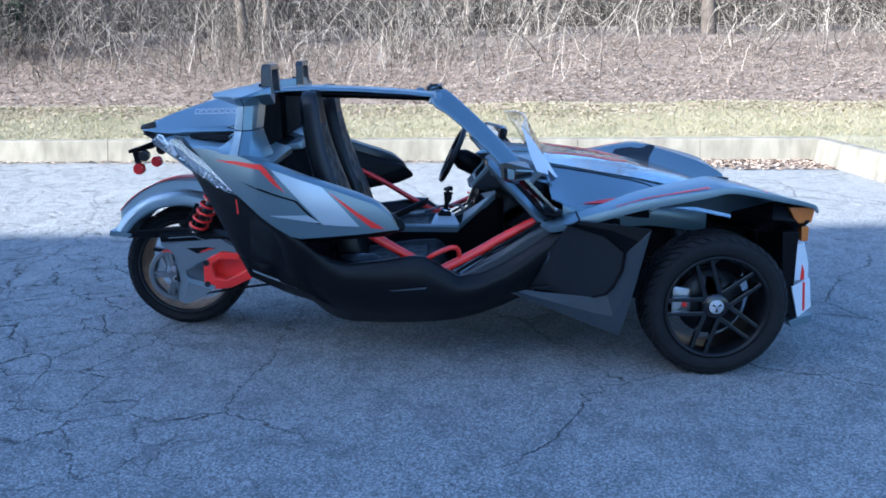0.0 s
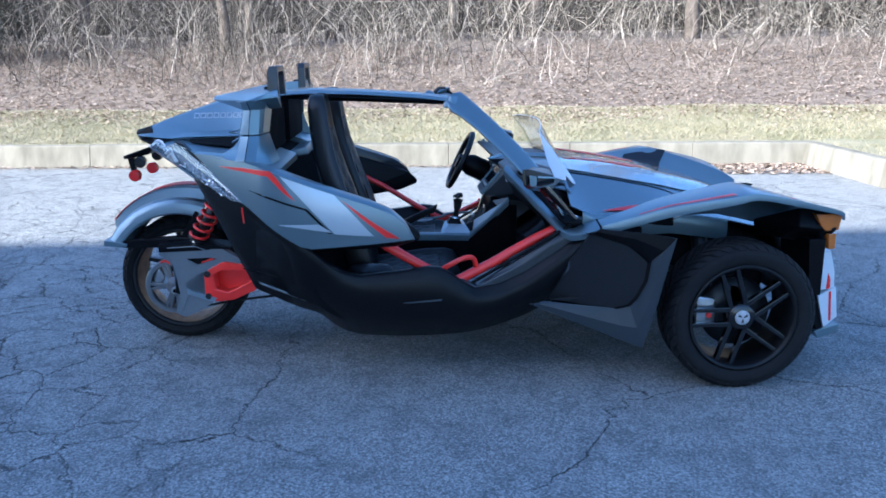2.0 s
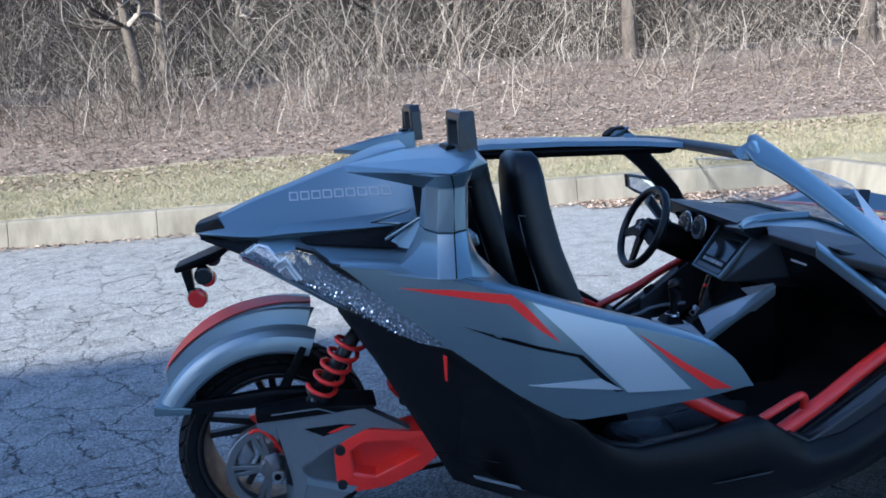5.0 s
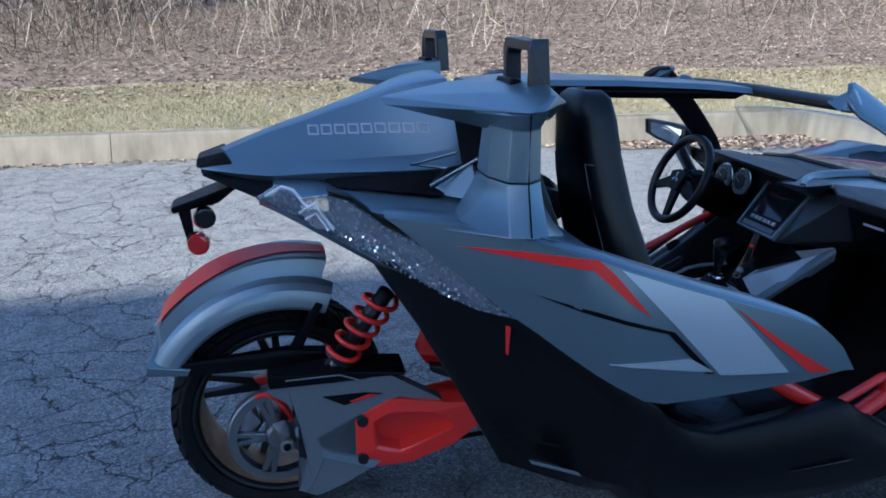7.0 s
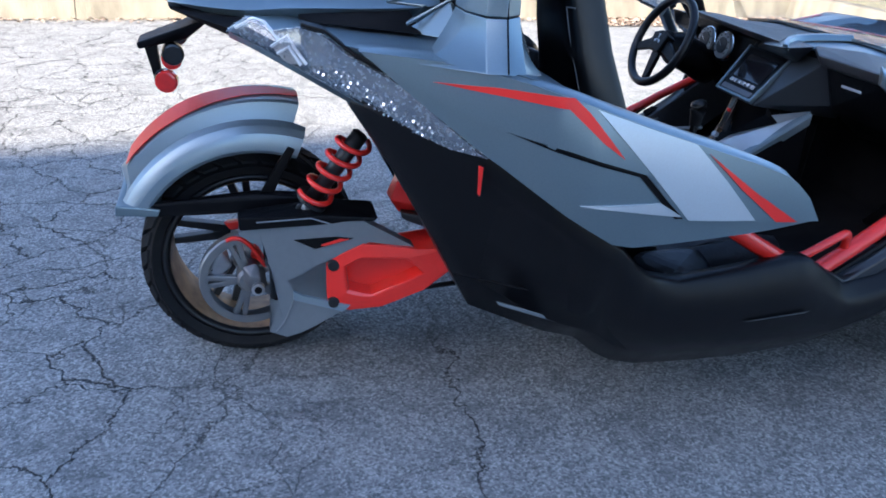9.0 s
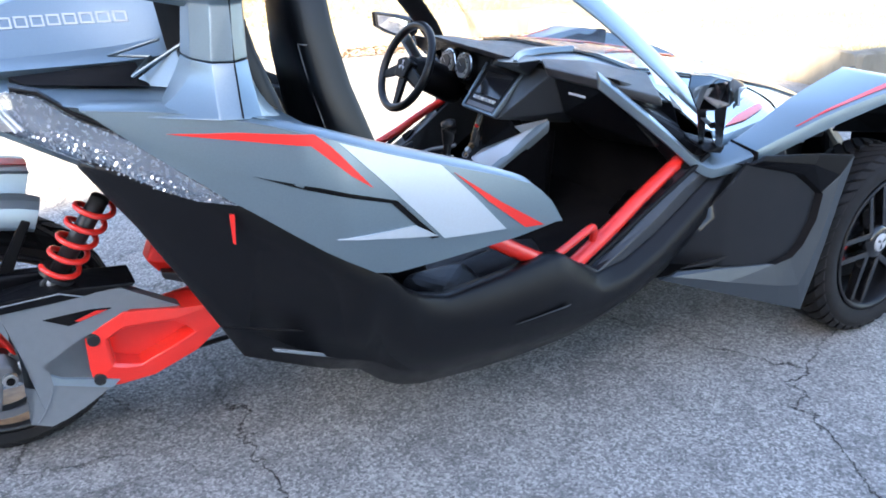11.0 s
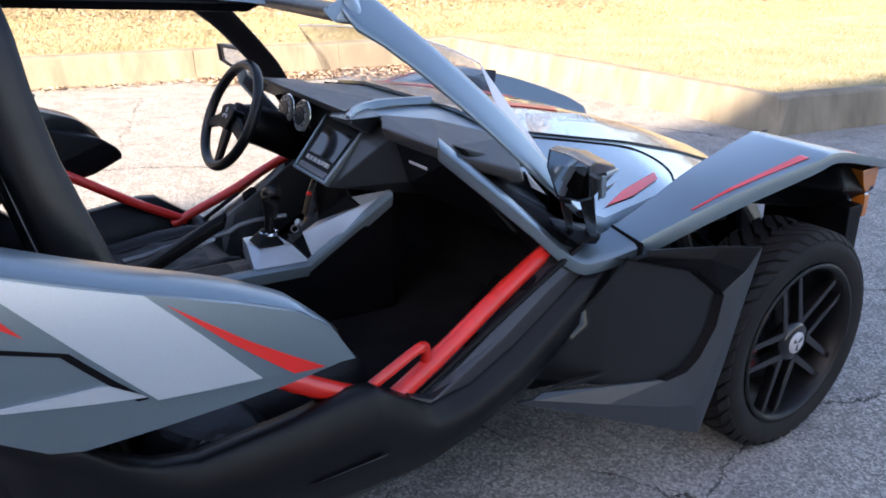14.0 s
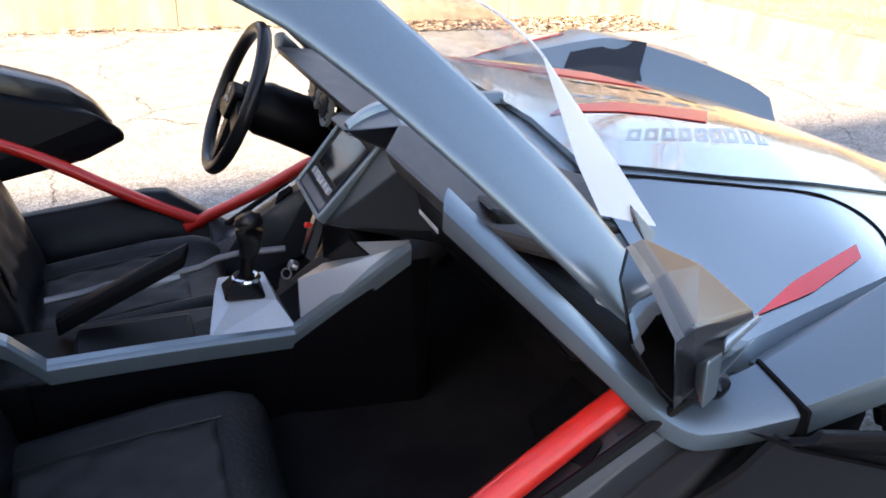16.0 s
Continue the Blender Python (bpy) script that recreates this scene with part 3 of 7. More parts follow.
def hull(points, width=0.004, segments=2):
    bm = bmesh.new()
    for p in points:
        bm.verts.new(p)
    res = bmesh.ops.convex_hull(bm, input=bm.verts)
    inside = [g for g in res["geom_interior"] if isinstance(g, bmesh.types.BMVert)]
    bmesh.ops.delete(bm, geom=list(set(inside)), context="VERTS")
    bmesh.ops.dissolve_limit(bm, angle_limit=radians(1.0), verts=bm.verts, edges=bm.edges)
    bmesh.ops.recalc_face_normals(bm, faces=bm.faces)
    return bevel(bm, width, segments, 12)


def loft(sections, closed=True, caps=True, width=0.0, segments=2, angle=25):
    """Skins a row of sections, each a list of points."""
    bm = bmesh.new()
    rows = [[bm.verts.new(p) for p in s] for s in sections]
    m = len(sections[0])
    for a, b in zip(rows, rows[1:]):
        for k in range(m if closed else m - 1):
            l = (k + 1) % m
            bm.faces.new((a[k], a[l], b[l], b[k]))
    if caps and closed:
        bm.faces.new(rows[0][::-1])
        bm.faces.new(rows[-1])
    bmesh.ops.recalc_face_normals(bm, faces=bm.faces)
    return bevel(bm, width, segments, angle)


def soften(bm, angle=26):
    """Smooth shading, with the sharper folds kept as edges."""
    bmesh.ops.recalc_face_normals(bm, faces=bm.faces)
    for f in bm.faces:
        f.smooth = True
    for e in bm.edges:
        if not e.is_manifold or e.calc_face_angle(0.0) > radians(angle):
            e.smooth = False
    return bm


def flow(sections, n):
    """More sections between the given ones, along smooth curves."""
    rows = [[Vector(p) for p in s] for s in sections]
    out = []
    for i in range(len(rows) - 1):
        a, b, c, d = rows[max(i - 1, 0)], rows[i], rows[i + 1], rows[min(i + 2, len(rows) - 1)]
        for k in range(n):
            t = k / n
            out.append([0.5 * (2 * q + (r - p) * t + (2 * p - 5 * q + 4 * r - w) * t * t + (3 * q - p - 3 * r + w) * t ** 3) for p, q, r, w in zip(a, b, c, d)])
    return out + [rows[-1]]


def thicken(bm, depth):
    bmesh.ops.recalc_face_normals(bm, faces=bm.faces)
    bmesh.ops.solidify(bm, geom=bm.faces, thickness=depth)
    bmesh.ops.recalc_face_normals(bm, faces=bm.faces)
    return bm


def smooth_path(pts, rounds=3):
    pts = [Vector(p) for p in pts]
    for _ in range(rounds):
        out = [pts[0]]
        for a, b in zip(pts, pts[1:]):
            out += [a.lerp(b, 0.25), a.lerp(b, 0.75)]
        pts = out + [pts[-1]]
    return pts


def pipe(pts, radius, sides=12, rounds=2, flat=1.0):
    """A tube along a rounded path."""
    pts = smooth_path(pts, rounds)
    bm = bmesh.new()
    rows = []
    for k, p in enumerate(pts):
        d = (pts[min(k + 1, len(pts) - 1)] - pts[max(k - 1, 0)]).normalized()
        u = d.cross(Vector((0, 0, 1)))
        u = u.normalized() if u.length > 1e-3 else Vector((0, 1, 0))
        w = d.cross(u)
        r = radius[min(k * len(radius) // len(pts), len(radius) - 1)] if isinstance(radius, (list, tuple)) else radius
        rows.append([bm.verts.new(p + (u * math.cos(a) + w * math.sin(a) * flat) * r) for a in (2 * math.pi * s / sides for s in range(sides))])
    for a, b in zip(rows, rows[1:]):
        for k in range(sides):
            bm.faces.new((a[k], a[(k + 1) % sides], b[(k + 1) % sides], b[k]))
    bm.faces.new(rows[0][::-1])
    bm.faces.new(rows[-1])
    bmesh.ops.recalc_face_normals(bm, faces=bm.faces)
    return bm


def lathe(profile, n=64, a0=0.0, a1=360.0):
    """Turns a profile of (radius, y) round the y axis; angles from +x towards +z."""
    bm = bmesh.new()
    full = abs(a1 - a0) >= 360
    steps = n if full else n + 1
    rows = []
    for k in range(steps):
        a = radians(a0 + (a1 - a0) * k / n)
        rows.append([bm.verts.new((r * math.cos(a), y, r * math.sin(a))) for r, y in profile])
    for k in range(n):
        a, b = rows[k], rows[(k + 1) % len(rows)]
        for j in range(len(profile) - 1):
            if profile[j][0] < 1e-6 and profile[j + 1][0] < 1e-6:
                continue
            vs = [a[j], a[j + 1], b[j + 1], b[j]]
            bm.faces.new(vs)
    bmesh.ops.remove_doubles(bm, verts=bm.verts, dist=1e-5)
    bmesh.ops.recalc_face_normals(bm, faces=bm.faces)
    return bm


def turn(bm, m):
    bmesh.ops.transform(bm, matrix=m, verts=bm.verts)
    if m.determinant() < 0:
        bmesh.ops.reverse_faces(bm, faces=bm.faces)
    return bm


def flip(bm, about=YC):
    """The mirror image on the other side."""
    return turn(bm, Matrix.Translation((0, 2 * about, 0)) @ Matrix.Diagonal((1, -1, 1, 1)))


def disc(radius, depth, at, axis=(0, 1, 0), n=24, width=0.002):
    bm = bmesh.new()
    bmesh.ops.create_cone(bm, cap_ends=True, segments=n, radius1=radius, radius2=radius, depth=depth)
    bevel(bm, width, 2, 40)
    return turn(bm, Matrix.Translation(at) @ Vector((0, 0, 1)).rotation_difference(Vector(axis)).to_matrix().to_4x4())


def ring(radius, thick, at, axis, n=40, m=10):
    bm = bmesh.new()
    rows = []
    for k in range(n):
        a = 2 * math.pi * k / n
        rows.append([bm.verts.new(((radius + thick * math.cos(b)) * math.cos(a), (radius + thick * math.cos(b)) * math.sin(a), thick * math.sin(b))) for b in (2 * math.pi * j / m for j in range(m))])
    for k in range(n):
        for j in range(m):
            bm.faces.new((rows[k][j], rows[(k + 1) % n][j], rows[(k + 1) % n][(j + 1) % m], rows[k][(j + 1) % m]))
    bmesh.ops.recalc_face_normals(bm, faces=bm.faces)
    return turn(bm, Matrix.Translation(at) @ Vector((0, 0, 1)).rotation_difference(Vector(axis)).to_matrix().to_4x4())


def sheet(outline, depth_of, lift=0.0, thick=0.003, cuts=5, width=0.0):
    """A polygon drawn in x and z, laid on the surface y = depth_of(x, z)."""
    bm = bmesh.new()
    bm.faces.new([bm.verts.new((x, 0, z)) for x, z in outline])
    bmesh.ops.triangulate(bm, faces=bm.faces, quad_method="BEAUTY", ngon_method="EAR_CLIP")
    if cuts:
        bmesh.ops.subdivide_edges(bm, edges=bm.edges, cuts=cuts, use_grid_fill=True)
    for v in bm.verts:
        v.co.y = depth_of(v.co.x, v.co.z) - lift
    bmesh.ops.recalc_face_normals(bm, faces=bm.faces)
    f = max(bm.faces, key=lambda q: q.calc_area())
    if f.normal.y > 0:
        bmesh.ops.reverse_faces(bm, faces=bm.faces)
    edges = [e for e in bm.edges if e.is_boundary]
    front = list(bm.faces)
    out = bmesh.ops.extrude_edge_only(bm, edges=edges)
    for g in out["geom"]:
        if isinstance(g, bmesh.types.BMVert):
            g.co.y += thick
    for e in edges:
        e.smooth = False
    bmesh.ops.recalc_face_normals(bm, faces=bm.faces)
    for q in front:
        q.smooth = True
    return bm


def bend(table, x):
    """Straight-line reading of a small table of (x, value)."""
    if x <= table[0][0]:
        return table[0][1]
    for (a, va), (b, vb) in zip(table, table[1:]):
        if x <= b:
            return va + (vb - va) * (x - a) / (b - a)
    return table[-1][1]


car = tagged(new("three_wheeler"), "grey three-wheeled open roadster with red trim, parked on asphalt", "three-wheeler")


# ---- wheels ----
def tread(radius, half, pitch):
    """Swept tread blocks with open grooves between them."""
    bm = bmesh.new()
    for side in (-1, 1):
        for k in range(pitch):
            a0 = 360.0 / pitch * (k + (0.5 if side > 0 else 0))
            rows = []
            for j in range(6):
                f = j / 5
                y = side * (0.06 + 0.94 * f) * half
                sweep = -17 * f ** 1.3
                drop = 0.0 if f < 0.75 else 0.02 * ((f - 0.75) / 0.25) ** 1.5
                gap = 360.0 / pitch * (0.36 if j else 0.2)
                rows.append([bm.verts.new(((radius - drop + h) * math.cos(radians(a0 + sweep + d)), y, (radius - drop + h) * math.sin(radians(a0 + sweep + d)))) for d, h in ((-gap, -0.012), (-gap, 0.0), (gap, 0.0), (gap, -0.012))])
            for p, q in zip(rows, rows[1:]):
                for i in range(3):
                    bm.faces.new((p[i], p[i + 1], q[i + 1], q[i]))
            bm.faces.new(rows[0])
            bm.faces.new(rows[-1][::-1])
    bmesh.ops.recalc_face_normals(bm, faces=bm.faces)
    return bm


def tyre_body(radius, rim, half):
    return lathe([(rim, -half * 0.86), (rim + 0.012, -half * 0.97), (rim + 0.03, -half), ((rim + radius) / 2, -half * 1.04), (radius - 0.035, -half), (radius - 0.022, -half * 0.9), (radius - 0.014, -half * 0.6), (radius - 0.012, 0), (radius - 0.014, half * 0.6), (radius - 0.022, half * 0.9), (radius - 0.035, half), ((rim + radius) / 2, half * 1.04), (rim + 0.03, half), (rim, half * 0.86)], 72)


def spoke_bar(r0, r1, w0, w1, y0, y1, deep):
    """One straight spoke, in the wheel's plane along +x."""
    return hull([(r, s * w, y + d) for r, w, y in ((r0, w0, y0), (r1, w1, y1)) for s in (-1, 1) for d in (0, deep)] and
                [(r, y + d, s * w) for r, w, y in ((r0, w0, y0), (r1, w1, y1)) for s in (-1, 1) for d in (0, deep)], 0.003)


def front_wheel(at, side):
    """side -1: the wheel's face looks to -y."""
    R, RIM, HALF = 0.333, 0.238, 0.108
    m = Matrix.Translation(at) @ (Matrix.Identity(4) if side < 0 else Matrix.Rotation(math.pi, 4, "Z"))
    w = part("front_wheel", turn(lathe([(RIM, -HALF * 0.9), (RIM + 0.006, -HALF * 0.98), (RIM - 0.006, -HALF * 1.0), (RIM - 0.014, -HALF * 0.86), (RIM - 0.024, -HALF * 0.4), (RIM - 0.02, HALF), (RIM, HALF * 0.9)], 64), m), "wheel_black", car, "gloss black alloy rim", True)
    part("tyre", turn(tyre_body(R, RIM, HALF), m), "rubber", w, "black low-profile tyre", True)
    part("tread", turn(tread(R, HALF * 0.94, 42), m), "rubber", w, "swept directional tread blocks")
    for k in range(5):
        a = math.pi + 2 * math.pi * k / 5
        for s in (-1, 1):
            bm = spoke_bar(0.03, RIM - 0.008, 0.011, 0.0085, -HALF * 0.78, -HALF * 0.82, 0.03)
            turn(bm, Matrix.Translation((0, 0, s * 0.034)))
            turn(bm, Matrix.Rotation(-a, 4, "Y"))
            part("spoke", turn(bm, m), "black_gloss", w)
    part("hub", turn(lathe([(0.0, -HALF * 0.84), (0.05, -HALF * 0.84), (0.062, -HALF * 0.76), (0.062, -0.02), (0.0, -0.02)], 32), m), "black_gloss", w, "", True)
    cap = part("hub_cap", turn(lathe([(0.0, -HALF * 0.89), (0.029, -HALF * 0.885), (0.033, -HALF * 0.86), (0.033, -HALF * 0.8)], 32), m), "hub_silver", w, "silver round hub cap with a dark three-bladed mark", True)
    for k in range(3):
        bm = hull([(0.004, -HALF * 0.90, -0.002), (0.004, -HALF * 0.90, 0.002), (0.023, -HALF * 0.895, 0.006), (0.023, -HALF * 0.895, -0.006), (0.004, -HALF * 0.86, -0.002), (0.004, -HALF * 0.86, 0.002), (0.023, -HALF * 0.86, 0.006), (0.023, -HALF * 0.86, -0.006)], 0)
        turn(bm, Matrix.Rotation(2 * math.pi * k / 3 + math.pi / 2, 4, "Y"))
        bm.faces.ensure_lookup_table()
        part("mark", turn(bm, m), "dark_print", w)
    part("brake_disc", turn(lathe([(0.05, 0.0), (0.155, 0.0), (0.158, 0.012), (0.05, 0.012)], 48), m), "black_metal", w, "dark steel brake disc", True)
    cal = [(-0.19, -0.04, -0.065), (-0.19, -0.04, 0.085), (-0.10, -0.03, -0.055), (-0.10, -0.03, 0.07), (-0.17, 0.03, -0.05), (-0.17, 0.03, 0.06), (-0.10, 0.03, -0.055), (-0.10, 0.03, 0.07), (-0.14, -0.042, 0.0)]
    part("brake_caliper", turn(hull(cal, 0.006), m), "aluminium", w, "bare alloy brake caliper")
    part("caliper_badge", turn(disc(0.014, 0.01, (-0.135, -0.045, 0.0), n=8), m), "red_paint", w)
    part("knuckle", turn(hull([(-0.05, 0.0, -0.1), (0.06, 0.0, -0.1), (0.05, 0.0, 0.12), (-0.03, 0.0, 0.13), (0.0, 0.08, 0.0), (0.03, 0.08, 0.1), (0.0, 0.08, -0.08)], 0.01), m), "cast_grey", w, "cast suspension knuckle")
    return w


front_wheel((2.667, -0.838, 0.333), -1)
front_wheel((2.667, 0.838, 0.333), 1)

RW = Vector((0.005, 0.03, 0.331))
rw = part("rear_wheel", turn(lathe([(0.264, -0.112), (0.271, -0.117), (0.257, -0.119), (0.248, -0.1), (0.243, 0.0), (0.248, 0.1), (0.257, 0.119), (0.271, 0.117), (0.264, 0.112)], 64), Matrix.Translation(RW)), "black_metal", car, "black alloy rear rim", True)
part("tyre", turn(tyre_body(0.331, 0.264, 0.125), Matrix.Translation(RW)), "rubber", rw, "wide black rear tyre", True)
part("tread", turn(tread(0.331, 0.118, 34), Matrix.Translation(RW)), "rubber", rw, "swept directional tread blocks")
for k in range(5):
    for s in (-1, 1):
        bm = spoke_bar(0.05, 0.252, 0.014, 0.010, 0.085, 0.06, 0.035)
        turn(bm, Matrix.Rotation(-(2 * math.pi * k / 5 + 0.5 + s * 0.13), 4, "Y"))
        part("spoke", turn(bm, Matrix.Translation(RW)), "black_metal", rw)
# brown here stands for sunlit ground reflected inside the barrel
part("rim_barrel", turn(lathe([(0.246, -0.108), (0.240, 0.0), (0.240, 0.03), (0.246, 0.108)], 48), Matrix.Translation(RW)), "brown_rust", rw, "inner barrel coloured brown for reflected ground light", True)
part("hub", turn(lathe([(0.0, -0.15), (0.045, -0.15), (0.07, -0.09), (0.07, 0.1), (0.0, 0.1)], 32), Matrix.Translation(RW)), "cast_grey", rw, "", True)
PUL = Vector((-0.015, -0.20, 0.325))
pulley = part("drive_pulley", turn(lathe([(0.118, -0.018), (0.14, -0.018), (0.144, -0.012), (0.144, 0.018), (0.118, 0.018)], 56), Matrix.Translation(PUL)), "pulley_grey", car, "grey cast drive pulley")
for k in range(5):
    a = 2 * math.pi * k / 5 + math.pi
    for s in (-1, 1):
        bm = spoke_bar(0.025, 0.124, 0.0085, 0.0075, -0.018, -0.014, 0.018)
        turn(bm, Matrix.Rotation(-(a + 0.11 * s), 4, "Y"))
        part("spoke", turn(bm, Matrix.Translation(PUL)), "pulley_grey", pulley)
part("hub", turn(lathe([(0.0, -0.03), (0.03, -0.03), (0.038, -0.018), (0.038, 0.05), (0, 0.05)], 24), Matrix.Translation(PUL)), "pulley_grey", pulley)
part("axle_nut", disc(0.019, 0.05, PUL + Vector((0.02, -0.045, -0.01)), n=12), "aluminium", pulley, "bright axle nut")
# dark disc painted for the shade inside the bore
part("axle_bore", disc(0.011, 0.004, PUL + Vector((0.02, -0.072, -0.01)), n=16), "dark_cavity", pulley)
part("hub_boss", hull([PUL + Vector(v) for v in ((-0.02, -0.03, 0.05), (0.02, -0.03, 0.06), (0.045, -0.03, 0.03), (0.05, -0.03, -0.02), (0.0, -0.03, -0.03), (-0.02, -0.03, 0.0), (0.0, -0.055, 0.03), (0.03, -0.055, 0.02), (0.03, -0.055, -0.01), (0.0, -0.055, -0.01))], 0.006), "cast_grey", pulley, "cast alloy hub boss")
part("carrier", hull([PUL + Vector(v) for v in ((0.0, 0.05, 0.04), (0.035, 0.05, 0.02), (0.05, 0.05, 0.12), (0.10, 0.05, 0.08), (0.02, 0.08, 0.08), (0.08, 0.08, 0.10), (0.03, 0.08, 0.03))], 0.008), "red_paint", pulley, "red carrier behind the pulley")
part("brake_bracket", hull([(-0.08, -0.13, 0.475), (0.0, -0.13, 0.485), (0.02, -0.13, 0.46), (-0.06, -0.13, 0.445), (-0.07, -0.10, 0.47), (0.01, -0.10, 0.475), (0.0, -0.10, 0.45)], 0.006), "red_paint", car, "red brake bracket")
part("brake_caliper", hull([(-0.15, -0.19, 0.36), (-0.09, -0.2, 0.42), (-0.06, -0.19, 0.36), (-0.12, -0.2, 0.30), (-0.14, -0.15, 0.36), (-0.08, -0.14, 0.43), (-0.1, -0.14, 0.3)], 0.008), "aluminium", car, "bare alloy rear caliper")
part("brake_line", pipe([(-0.1, -0.2, 0.42), (-0.05, -0.22, 0.47), (0.0, -0.22, 0.43), (0.03, -0.21, 0.36)], 0.007, 8), "red_paint", car)

# ---- rear fender ----
def fender_shell():
    secs = []
    for k in range(15):
        f = k / 14
        a = radians(70 + 78 * f)
        rid = 0.490 - 0.056 * f
        pts = []
        for y, r in [(-0.172, 0.352), (-0.180, 0.362), (-0.181, 0.385), (-0.174, 0.412), (-0.158, 0.430), (-0.136, 0.438), (-0.118, 0.436), (-0.112, 0.424), (-0.106, 0.436), (-0.098, rid - 0.006), (-0.088, rid), (0, rid + 0.004)] + [(0.088, rid), (0.098, rid - 0.006), (0.106, 0.436), (0.112, 0.424), (0.118, 0.436), (0.136, 0.438), (0.158, 0.430), (0.174, 0.412), (0.181, 0.385), (0.180, 0.362), (0.172, 0.352)]:
            r -= (0.02 if r < 0.40 else 0.034) * f if r < 0.4385 else 0
            fwd = (-0.02 if abs(y) < 0.12 else 0.05) * (1 - f)
            pts.append((r * math.cos(a - fwd), y, 0.345 + r * math.sin(a - fwd)))
        secs.append(pts)
    return soften(thicken(loft(secs, closed=False, caps=False), 0.006), 24)


rear_fender = part("rear_fender", fender_shell(), "fender_paint", car, "grey rear fender with a red ridge")


def fender_strip(y0, y1, lift, f0, f1, taper=True):
    secs = []
    for k in range(15):
        f = f0 + (f1 - f0) * k / 14
        a = radians(70 + 78 * f) + 0.02 * (1 - f)
        r = 0.490 - 0.056 * f + lift
        c = (y0 + y1) / 2
        h = (y1 - y0) / 2 * (0.35 + 0.65 * min(1.0, 1.6 * k / 14) if taper else 1)
        secs.append([(r * math.cos(a), y, 0.345 + r * math.sin(a)) for y in (c - h, c + h)])
    return thicken(loft(secs, closed=False, caps=False), 0.002)


part("red_stripe", fender_strip(-0.094, 0.085, 0.006, 0.0, 0.85), "red_decal", rear_fender, "red stripe along the ridge")
part("fender_foot", hull([(-0.36, -0.185, 0.535), (-0.36, 0.185, 0.535), (-0.355, -0.185, 0.565), (-0.355, 0.185, 0.565), (-0.24, -0.185, 0.545), (-0.24, 0.185, 0.545), (-0.25, -0.185, 0.525), (-0.25, 0.185, 0.525)], 0.004), "grey_paint", rear_fender)
for s in (-1, 1):
    part("fender_arm", hull([(-0.27, s * 0.175, 0.52), (-0.27, s * 0.175, 0.56), (0.02, s * 0.2, 0.58), (0.02, s * 0.2, 0.525), (0.16, s * 0.22, 0.57), (0.16, s * 0.22, 0.545), (-0.27, s * 0.155, 0.52), (0.16, s * 0.18, 0.545), (-0.27, s * 0.155, 0.56), (0.02, s * 0.17, 0.585), (0.16, s * 0.18, 0.575)], 0.006), "black_plastic", rear_fender, "black fender arm")
    part("fender_brace", hull([(0.02, s * 0.19, 0.56), (0.06, s * 0.19, 0.56), (0.135, s * 0.185, 0.70), (0.115, s * 0.185, 0.71), (0.02, s * 0.17, 0.56), (0.06, s * 0.17, 0.56), (0.135, s * 0.165, 0.70), (0.115, s * 0.165, 0.71)], 0.004), "black_plastic", rear_fender, "black fender brace")

# ---- swing arm ----
swing = part("swing_arm", hull([(0.19, -0.31, 0.43), (0.19, -0.31, 0.31), (0.27, -0.355, 0.485), (0.25, -0.35, 0.295), (0.52, -0.41, 0.475), (0.53, -0.41, 0.42), (0.19, -0.25, 0.43), (0.19, -0.25, 0.31), (0.55, -0.28, 0.48), (0.55, -0.28, 0.40)], 0.012, 3), "red_paint", car, "red cast swing arm")


def swing_y(x, z):
    return -0.375 - 0.27 * max(0, x - 0.16)


RIM = [(0.187, 0.437), (0.234, 0.468), (0.288, 0.496), (0.343, 0.494), (0.425, 0.487), (0.515, 0.490), (0.520, 0.431), (0.447, 0.364), (0.335, 0.308), (0.246, 0.293), (0.189, 0.306), (0.185, 0.351)]
HOLLOW = [(0.241, 0.429), (0.258, 0.440), (0.279, 0.453), (0.335, 0.456), (0.398, 0.457), (0.425, 0.438), (0.445, 0.418), (0.385, 0.384), (0.307, 0.346), (0.275, 0.352), (0.246, 0.360), (0.242, 0.395)]
ringed = []
for (x, z), (u, w) in list(zip(RIM, HOLLOW)) + [(RIM[0], HOLLOW[0])]:
    ringed.append([(x, swing_y(x, z) + 0.07, z), (x, swing_y(x, z), z), (u + (x - u) * 0.15, swing_y(u, w) - 0.006, w + (z - w) * 0.15), (u, swing_y(u, w) - 0.002, w), (u + (0.34 - u) * 0.08, swing_y(u, w) + 0.055, w + (0.40 - w) * 0.08)])
bm = loft(ringed, closed=False, caps=False)
bmesh.ops.remove_doubles(bm, verts=bm.verts, dist=1e-5)
bmesh.ops.recalc_face_normals(bm, faces=bm.faces)
part("arm_rim", bevel(bm, 0.006, 2, 30), "red_paint", swing, "red rim round a hollow")
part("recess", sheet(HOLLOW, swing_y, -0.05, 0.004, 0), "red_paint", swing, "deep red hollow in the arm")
for x, z in ((0.197, 0.433), (0.195, 0.320)):
    part("bolt", disc(0.016, 0.02, (x + 0.01, swing_y(x, z) - 0.004, z), n=12), "black_metal", swing, "black bolt")


def cover_y(x, z):
    return -0.345 - 0.20 * max(0.0, x)


